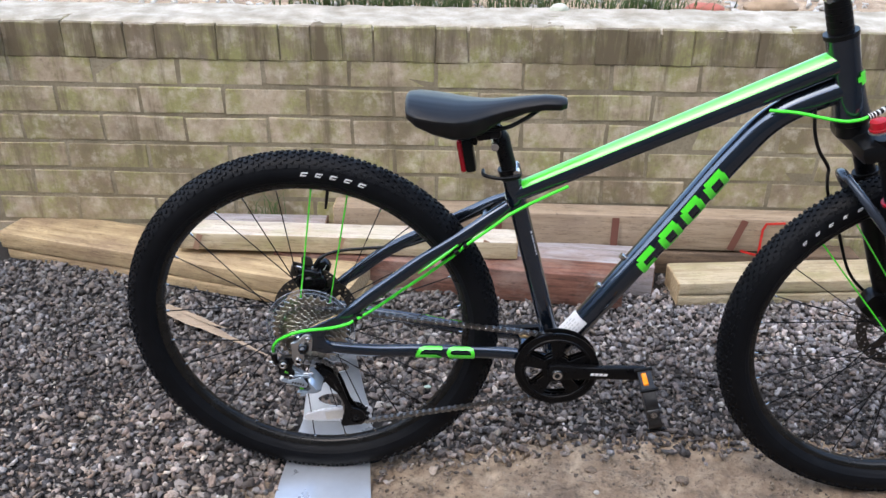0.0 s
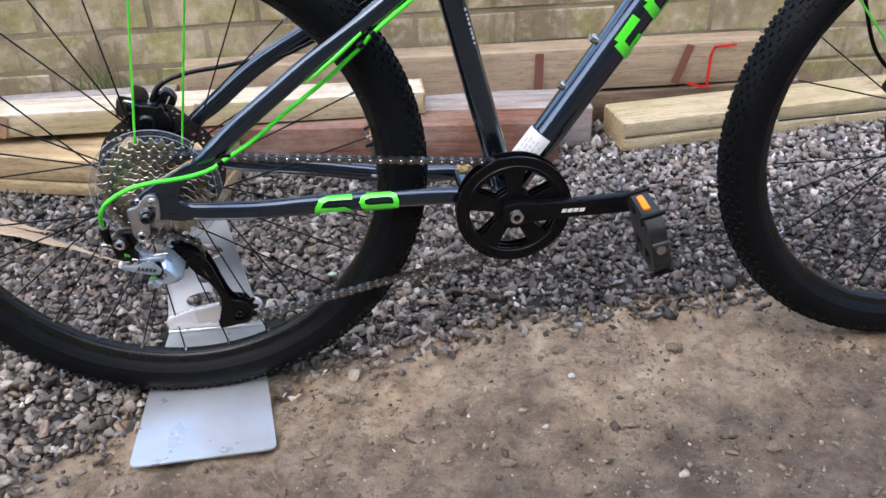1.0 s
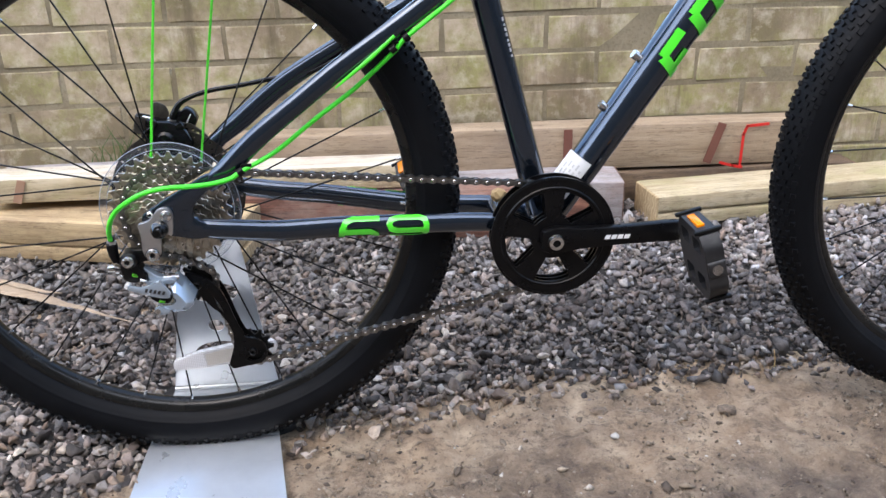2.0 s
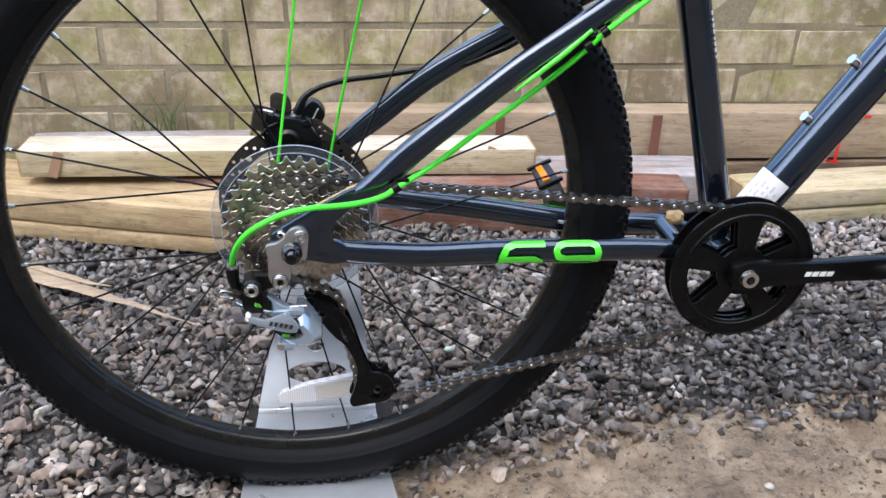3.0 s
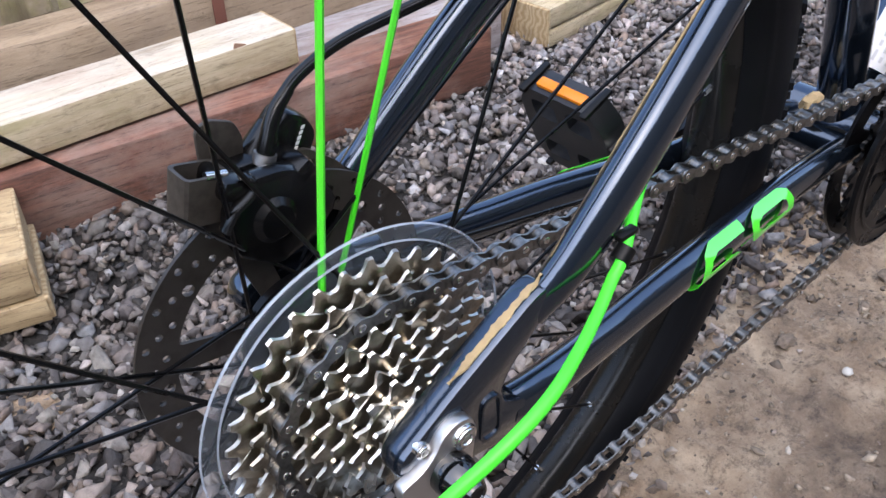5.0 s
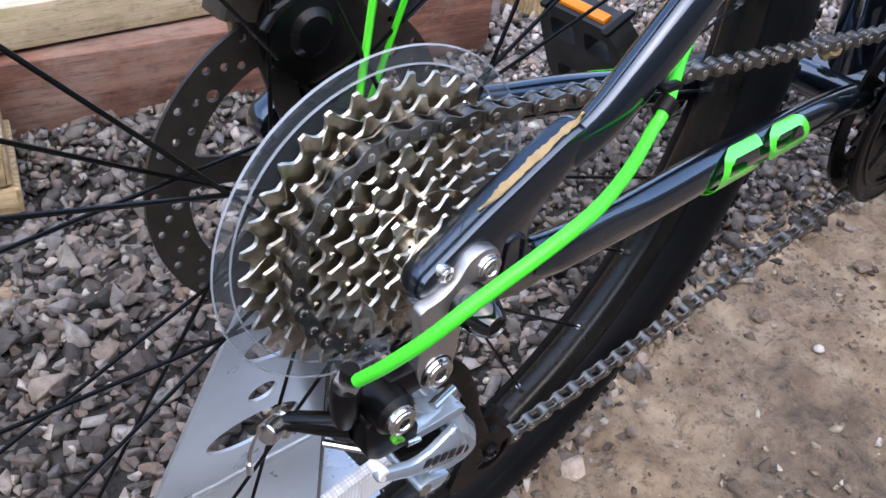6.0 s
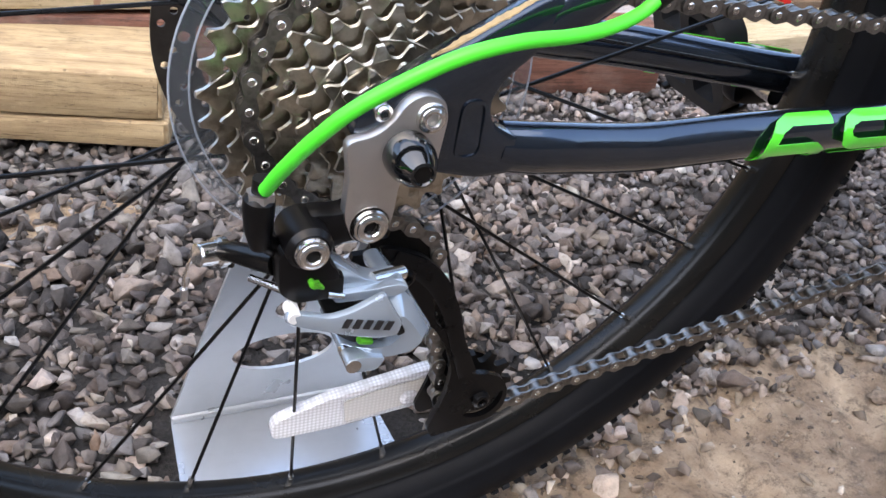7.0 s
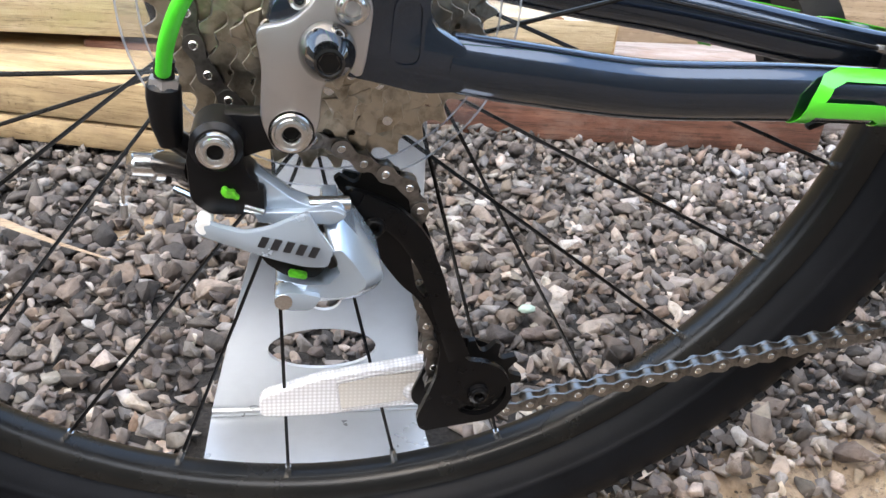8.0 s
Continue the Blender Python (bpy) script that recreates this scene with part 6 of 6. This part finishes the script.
# silver parallelogram
face = rounded([(-0.0472, 0.2735), (-0.045, 0.2762), (-0.040, 0.2752), (-0.029, 0.2725), (-0.021, 0.2742), (-0.009, 0.2792), (-0.0058, 0.2800), (-0.0028, 0.2740), (0.0042, 0.262), (0.002, 0.2562), (-0.007, 0.2572), (-0.019, 0.2612), (-0.032, 0.2658), (-0.040, 0.2682), (-0.046, 0.2705)], 0.0025, 3)


def bowed(co):
    return Vector((co.x, co.y - 0.003 * math.sin((co.x + 0.05) * 55), co.z))


body = part("parallelogram", slab(face, -0.0882, -0.084, bevel=0.0013, to=bowed, seg=2), SILVER, mech, "silver-blue parallelogram plate")
for k in range(5):
    part("printed_bar", strokes([(-0.0235 + 0.0046 * k, -0.0021, -0.0208 + 0.0046 * k, 0.0021)], lambda c: Vector((c.x + 0.45 * c.z, -0.0909 - c.y, 0.2665 + c.z - 0.24 * (c.x + 0.012)))), GREY_PRINT, body, "small dark printed bar" if k == 0 else "")
part("top_arm", slab(rounded([(-0.031, 0.287), (-0.026, 0.291), (-0.011, 0.279), (-0.002, 0.2755), (0.006, 0.277), (0.010, 0.272), (0.004, 0.268), (-0.007, 0.2695), (-0.015, 0.2685), (-0.023, 0.2705), (-0.028, 0.278)], 0.0025, 3), -0.0765, -0.066, bevel=0.0042, seg=4), SILVER, mech)
part("cross_arm", slab(rounded([(-0.026, 0.2755), (-0.024, 0.271), (0.004, 0.2705), (0.009, 0.274), (0.004, 0.2765), (-0.012, 0.2755)], 0.002, 3), -0.080, -0.07, bevel=0.0035, seg=4), SILVER, mech)
part("cross_pin", sweep([(-0.006, -0.073, 0.2755), (0.01, -0.068, 0.2735)], 0.0032, 14), STEEL, mech)
knuckle = rounded([(0.0, 0.2695), (0.006, 0.2712), (0.015, 0.2605), (0.0255, 0.2442), (0.0235, 0.2385), (0.015, 0.2325), (-0.002, 0.2310), (-0.013, 0.2332), (-0.0182, 0.2372), (-0.0180, 0.2422), (-0.011, 0.2425), (-0.002, 0.2425), (0.0065, 0.252), (0.0035, 0.258), (0.0005, 0.265)], 0.003, 3)
part("knuckle", crown(knuckle, (0.008, 0.247), 0.55, (-0.044, -0.0725, -0.0815)), SILVER, mech, "silver derailleur knuckle")
part("lower_arm", slab(rounded([(-0.0182, 0.2422), (-0.012, 0.2432), (0.0, 0.2405), (-0.004, 0.2345), (-0.0135, 0.2345), (-0.0185, 0.2378)], 0.002, 3), -0.0845, -0.076, bevel=0.0016), SILVER, mech)
part("lower_bolt", lathe([(0.0, -0.085), (0.0035, -0.085), (0.0035, -0.072), (0.0, -0.072)], (-0.0150, 0, 0.2388), 12), STEEL, mech)
# black block added for the dark of a notch in the plate
part("notch_shade", block((0.004, 0.004, 0.0065), (0.0025, -0.0868, 0.2590), 0.001, turn=Matrix.Rotation(radians(-25), 4, "Y")), PLASTIC, mech)
part("spring_tip", block((0.0075, 0.004, 0.0026), (-0.0095, -0.0805, 0.2490), 0.0012, turn=Matrix.Rotation(radians(12), 4, "Y")), SPRING, mech, "bright green spring tip")
part("inner_wire", sweep(smooth_path([(-0.0555, -0.076, 0.303), (-0.051, -0.066, 0.2925), (-0.060, -0.051, 0.283), (-0.072, -0.044, 0.279), (-0.078, -0.043, 0.268), (-0.0785, -0.043, 0.258)], 8), 0.0008, 6), STEEL, mech)
# cage
for y0, y1 in ((-0.0400, -0.0362), (-0.0200, -0.0180)):
    outer = rounded([(0.0098, 0.2672), (0.0201, 0.2646), (0.0335, 0.2590), (0.0438, 0.2497), (0.0510, 0.2394), (0.0572, 0.2218), (0.0613, 0.2064), (0.0668, 0.1890), (0.0722, 0.1752), (0.0825, 0.1738), (0.0920, 0.1690), (0.0975, 0.1590), (0.0972, 0.1470), (0.0900, 0.1385), (0.0535, 0.1322), (0.0498, 0.1392), (0.0552, 0.1548), (0.0583, 0.1651), (0.0593, 0.1816), (0.0541, 0.1971), (0.0459, 0.2115), (0.0376, 0.2188), (0.0283, 0.2311), (0.0180, 0.2497)], 0.004, 3)
    holes = [rounded([(0.0407, 0.2352), (0.0459, 0.2322), (0.0521, 0.2188), (0.0500, 0.2105), (0.0448, 0.2177)], 0.002, 2), shift([(0.0143 * math.cos(a), 0.0143 * math.sin(a)) for a in np.linspace(-2.3, 0.25, 14)] + [(0.0088 * math.cos(a), 0.0088 * math.sin(a)) for a in np.linspace(0.1, -2.15, 14)], TX, TZ)]
    part("cage_plate", plate(outer, holes, y0, y1), BLACK, mech, "black derailleur cage plate")
part("cage_rib", sweep(smooth_path([(0.017, -0.0405, 0.260), (0.0366, -0.041, 0.2487), (0.051, -0.041, 0.226), (0.0593, -0.041, 0.2012), (0.0686, -0.041, 0.1775)], 6), [0.0055, 0.006, 0.005, 0.0045, 0.0055], 14, flat=(0.16, 1)), BLACK, mech)
for cx, cz in ((GX, GZ), (TX, TZ)):
    jk = part("jockey_wheel", plate(shift(toothed(11, PR - 0.0035, PR + 0.003), cx, cz), [ring(cx, cz, 0.005, 14)], -0.0300, -0.0260), PLASTIC, mech, "black toothed jockey wheel")
    bolt_head("jockey_bolt", cx, cz, -0.0413, 0.0055, jk, BLACK)

# ---- rear brake ----
rotor_holes = []
for k in range(6):
    rotor_holes += windows(0.026, 0.0605, 1, 0.8, k * math.pi / 3 + 0.3, 8)
for k in range(72):
    a = 2 * math.pi * k / 72
    r = (0.0655, 0.0705, 0.0755)[k % 3]
    rotor_holes.append(ring(r * math.cos(a), r * math.sin(a), 0.0019 if k % 9 else 0.003, 8))
brake = part("rear_brake", plate(shift(ring(0, 0, 0.080, 96), AX, AZ), [shift(h, AX, AZ) for h in rotor_holes], 0.0455, 0.0475), ROTOR, bike, "dark drilled brake rotor", sharp=40)
part("caliper", slab(rounded([(-0.024, 0.398), (-0.026, 0.420), (-0.014, 0.434), (0.006, 0.432), (0.022, 0.422), (0.03, 0.404), (0.018, 0.392), (-0.004, 0.384)], 0.006, 4), 0.034, 0.045, bevel=0.004), CAST, brake, "black brake caliper body")
part("caliper", slab(rounded([(-0.026, 0.396), (-0.029, 0.418), (-0.016, 0.432), (0.008, 0.431), (0.02, 0.42), (0.026, 0.402), (0.012, 0.39), (-0.008, 0.384)], 0.006, 4), 0.049, 0.066, bevel=0.004), CAST, brake, "black brake caliper body")
part("piston_cover", lathe([(0.0, 0.0315), (0.008, 0.0315), (0.011, 0.034), (0.011, 0.036), (0.0, 0.036)], (-0.004, 0, 0.41), 24), CAST, brake)
part("caliper_bridge", block((0.014, 0.026, 0.010), (-0.018, 0.047, 0.430), 0.003, turn=Matrix.Rotation(radians(20), 4, "Y")), CAST, brake)
part("caliper_bridge", block((0.012, 0.026, 0.010), (0.014, 0.047, 0.425), 0.003, turn=Matrix.Rotation(radians(-28), 4, "Y")), CAST, brake)
hood = part("cable_hood", slab(rounded([(0.006, 0.424), (0.012, 0.438), (0.020, 0.445), (0.029, 0.440), (0.034, 0.430), (0.027, 0.416), (0.012, 0.414)], 0.004, 3), 0.053, 0.070, bevel=0.003), CAST, brake, "black moulded cable hood")
part("hood_print", strokes([(0.0, 0.0022 * k, 0.0016, 0.0022 * k + 0.0015) for k in range(6)], lambda c: Vector((0.0185 + c.x + 0.55 * c.z, 0.0527 - c.y, 0.424 + c.z))), WHITE_PRINT, hood, "tiny white printed bars")
part("inlet_tube", sweep(smooth_path([(0.002, 0.05, 0.424), (0.006, 0.05, 0.436), (0.013, 0.052, 0.448), (0.022, 0.054, 0.455)], 5), [0.0045, 0.004, 0.0036, 0.003], 14), CAST, brake)
part("inlet_ferrule", sweep([(0.0028, 0.05, 0.428), (0.0046, 0.05, 0.4325)], 0.0052, 12), ALU, brake)
part("lever_arm", sweep(smooth_path([(-0.016, 0.035, 0.437), (-0.0125, 0.034, 0.434), (-0.0135, 0.033, 0.4285), (-0.023, 0.032, 0.424), (-0.0285, 0.032, 0.417)], 6), [0.002, 0.0028, 0.0026, 0.0024, 0.0026], 12, flat=(1.4, 0.8)), CAST, brake, "curved black actuating lever")
part("caliper_bracket", plate(rounded([(0.004, 0.404), (0.008, 0.424), (0.024, 0.427), (0.042, 0.412), (0.052, 0.394), (0.044, 0.386), (0.026, 0.392), (0.012, 0.396)], 0.005, 3), [ring(px, pz, pr, 10) for px, pz, pr in ((0.0125, 0.414, 0.0034), (0.0195, 0.419, 0.0019), (0.0225, 0.412, 0.0021), (0.0265, 0.418, 0.0019), (0.0285, 0.4075, 0.0022), (0.032, 0.413, 0.0019), (0.035, 0.404, 0.0022), (0.0205, 0.4035, 0.0019), (0.041, 0.398, 0.0024))], 0.0505, 0.0535), DUSTY, brake, "grey-brown drilled adapter plate")


def in_housing(co):
    """Lays an outline in (x, y) as the upright wall of the tilted pad housing."""
    return Matrix.Translation((-0.029, 0, 0.4275)) @ Matrix.Rotation(radians(14), 4, "Y") @ Vector((co.x, co.z, co.y))


part("pad_housing", plate(rounded([(-0.0105, 0.040), (0.0105, 0.0415), (0.0105, 0.058), (-0.0105, 0.058)], 0.004, 3), [rounded([(-0.0088, 0.042), (0.0088, 0.0433), (0.0088, 0.0562), (-0.0088, 0.0562)], 0.003, 3)], -0.0105, 0.0105, in_housing), DUSTY, brake, "open grey-brown pressed steel pad housing")
part("brake_pad", block((0.018, 0.004, 0.016), (-0.028, 0.0475, 0.424), 0.001), CAST, brake)
part("heat_shield", slab(rounded([(-0.022, 0.424), (-0.021, 0.449), (-0.0145, 0.452), (-0.003, 0.447), (0.0, 0.439), (-0.002, 0.424)], 0.003, 3), 0.0585, 0.061, bevel=0.0007), DUSTY, brake, "grey-brown upright shield plate")
part("caliper_bolt", sweep([(-0.0275, 0.0425, 0.438), (-0.0185, 0.0425, 0.4355)], 0.0021, 12), STEEL, brake)
part("hose_joint", sweep([(0.0, 0.058, 0.415), (0.008, 0.060, 0.427), (0.016, 0.062, 0.438)], [0.0105, 0.0105, 0.006], 18), CAST, brake)
part("hose", sweep(smooth_path([(0.018, 0.054, 0.452), (0.031, 0.058, 0.4575), (0.0556, 0.062, 0.463), (0.0893, 0.061, 0.4675), (0.128, 0.053, 0.4755), (0.167, 0.047, 0.481), (0.198, 0.040, 0.495), (0.222, 0.036, 0.508), (0.275, 0.030, 0.545), (0.33, 0.018, 0.585)], 8), 0.0029, 12), CAST, brake, "black brake hose")

# ---- cables ----
gear_cable = part("gear_cable", sweep(smooth_path([(-0.0545, -0.0735, 0.3290), (-0.0510, -0.0845, 0.3435), (-0.0434, -0.0955, 0.3605), (-0.0305, -0.1025, 0.3755), (-0.0053, -0.1080, 0.3910), (0.0184, -0.1055, 0.3955), (0.0457, -0.0950, 0.3930), (0.067, -0.0856, 0.3922), (0.0849, -0.0776, 0.3945), (0.097, -0.0735, 0.4010), (0.134, -0.0535, 0.4163), (0.1775, -0.046, 0.4475), (0.2236, -0.0392, 0.479), (0.266, -0.042, 0.5158), (0.283, -0.045, 0.534), (0.32, -0.037, 0.56), (0.36, -0.028, 0.588), (0.41, -0.0225, 0.615), (0.45, -0.018, 0.634)], 8), 0.0027, 14), GREEN_CABLE, bike, "bright green gear cable housing")
part("green_stripe", sweep(smooth_path([(0.203, -0.0545, 0.4835), (0.22, -0.0535, 0.4965), (0.245, -0.051, 0.5155), (0.27, -0.0485, 0.5365)], 8), [0.001, 0.0022, 0.0026, 0.0018], 10), GREEN, frame_ob, "thin green stripe under the seat stay")
part("gear_cable_front", sweep(smooth_path([(0.752, -0.022, 0.771), (0.79, -0.034, 0.772), (0.83, -0.04, 0.766), (0.862, -0.042, 0.762), (0.885, -0.042, 0.765), (0.898, -0.041, 0.7705)], 8), 0.0027, 12), GREEN_CABLE, gear_cable)
spiral = smooth_path([(0.896, -0.0415, 0.769), (0.91, -0.04, 0.776), (0.935, -0.034, 0.79), (0.965, -0.026, 0.805)], 10)
wrap = part("spiral_wrap", sweep(spiral, 0.0042, 12), PLASTIC, gear_cable, "black cable wrap with a pale spiral")
for k in range(1, len(spiral) - 2, 3):
    part("pale_turn", sweep([spiral[k], spiral[k + 1]], 0.0048, 12), WHITE_PRINT, wrap)
for p, d in (((0.0955, -0.0738, 0.4002), (0.62, 0.1, 0.4)), ((0.283, -0.045, 0.534), (0.7, 0, 0.5)), ((0.268, -0.0475, 0.5225), (0.7, 0, 0.5))):
    q, dd = Vector(p), Vector(d).normalized()
    part("cable_tie", sweep([q - dd * 0.0035, q + dd * 0.0035], 0.0045, 12), PLASTIC, gear_cable, "black cable clip")
    part("tie_tail", block((0.012, 0.005, 0.003), q + Vector((0.006, 0.004, 0.006)), 0.001), PLASTIC, gear_cable)
part("brake_outer", sweep(smooth_path([(0.822, -0.012, 0.790), (0.824, -0.02, 0.762), (0.829, -0.022, 0.735), (0.842, -0.02, 0.705), (0.866, -0.01, 0.673), (0.885, 0.03, 0.64), (0.91, 0.07, 0.59), (0.945, 0.082, 0.52), (0.985, 0.085, 0.43), (1.03, 0.08, 0.385), (1.05, 0.07, 0.38)], 8), 0.0029, 12), PLASTIC, bike, "black front brake hose")
part("front_brake", slab(rounded([(1.00, 0.375), (1.015, 0.405), (1.05, 0.415), (1.075, 0.39), (1.06, 0.365), (1.02, 0.358)], 0.006, 3), 0.04, 0.075, bevel=0.004), BLACK, bike, "black front brake caliper")
part("front_rotor", plate(shift(ring(0, 0, 0.080, 96), FX, FZ), [shift(h, FX, FZ) for h in rotor_holes], 0.0455, 0.0475), ROTOR, front, "drilled front brake rotor", sharp=40)

# ---- small things on the ground and wall ----
b = bmesh.new()
bmesh.ops.create_icosphere(b, subdivisions=3, radius=0.05)
for q in b.verts:
    q.co = Vector((-1.005 + q.co.x * 0.9, 0.87 + q.co.y, COPE_Z0 + 0.075 + q.co.z * 0.75)) + Vector((0, 0, 0.008 * noise.noise(q.co * 30)))
tagged(part("white_stone", b, PEBBLE), "pale rounded stone on the end of the wall", "stone")



def lump(name, at, size, material, label, category, seed):
    """A small uneven stone or clod, sunk a little into what it lies on."""
    b = bmesh.new()
    bmesh.ops.create_icosphere(b, subdivisions=3, radius=1.0)
    for q in b.verts:
        k = 1 + 0.22 * noise.noise(q.co * 1.6 + Vector((seed, 0, 0))) + 0.1 * noise.noise(q.co * 4 + Vector((0, seed, 0)))
        q.co = Vector((at[0] + q.co.x * size[0] * k, at[1] + q.co.y * size[1] * k, at[2] + q.co.z * size[2] * k))
    tagged(part(name, b, material, sharp=50), label, category)


LEAF_RED = grimy("leaf_red", (0.42, 0.13, 0.09), 0.85, amount=0.3, scale=80)
TAN_STONE = grimy("tan_stone", (0.34, 0.24, 0.15), 0.85, amount=0.4, scale=60)
GREEN_STONE = grimy("pale_green_stone", (0.5, 0.52, 0.42), 0.7, amount=0.3, scale=60)
MILKY = grimy("milky_glass", (0.4, 0.52, 0.43), 0.2, amount=0.15, scale=90)
lump("tan_stone", (1.12, 1.21, 0.672), (0.07, 0.045, 0.028), TAN_STONE, "flat tan stone lying on the raised bed", "stone", 2)
# a red leaf, built as a flat lump
lump("red_leaf", (0.93, 1.19, 0.668), (0.055, 0.03, 0.016), LEAF_RED, "red leaf lying on the raised bed, shaped as a flat lump", "shard", 5)
lump("pale_stone", (0.513, 1.10, 0.682), (0.026, 0.02, 0.014), GREEN_STONE, "smooth pale green stone on top of the wall", "stone", 8)
CLOD = mat("dark_clod", (0.09, 0.068, 0.05), 0.95)
geo = add(CLOD, "ShaderNodeNewGeometry")
n1 = noise_tex(CLOD, geo.outputs["Position"], 220, 4)
base(CLOD, ramp(CLOD, n1, [(0.3, (0.09, 0.068, 0.05)), (0.7, (0.22, 0.165, 0.12))]))
bump(CLOD, n1, 0.7, 0.003)
lump("glass_shard", (0.198, 0.26, 0.015), (0.008, 0.005, 0.004), MILKY, "milky green glass shard among the gravel", "glass shard", 11)
for (x, y), r, sd in (((0.543, 0.025), 0.012, 14), ((0.722, 0.006), 0.014, 17), ((0.62, -0.12), 0.009, 19), ((0.42, -0.2), 0.011, 23), ((0.78, -0.22), 0.012, 29)):
    r *= 0.7
    lump("clod", (x, y, ground_height(x, y) + 0.3 * r), (r * 1.5, r, r * 0.5), CLOD, "crumbly dark clod on the trodden earth", "clod", sd)
lump("white_pebble", (0.547, -0.04, ground_height(0.547, -0.04) + 0.003), (0.006, 0.005, 0.004), PEBBLE, "small white pebble on the trodden earth", "pebble", 31)
z0 = ground_height(0.833, 0.096)
tagged(part("dry_stalk", sweep(smooth_path([(0.833, 0.096, z0 - 0.004), (0.834, 0.098, z0 + 0.016), (0.832, 0.101, z0 + 0.036)], 5), [0.0013, 0.0012, 0.0007], 7), STRAW), "short dry straw stalk standing in the earth", "stalk")

# ---- the wall's bricks ----
for name, me, m in wall_pieces:
    twin(name, me, m, wall)
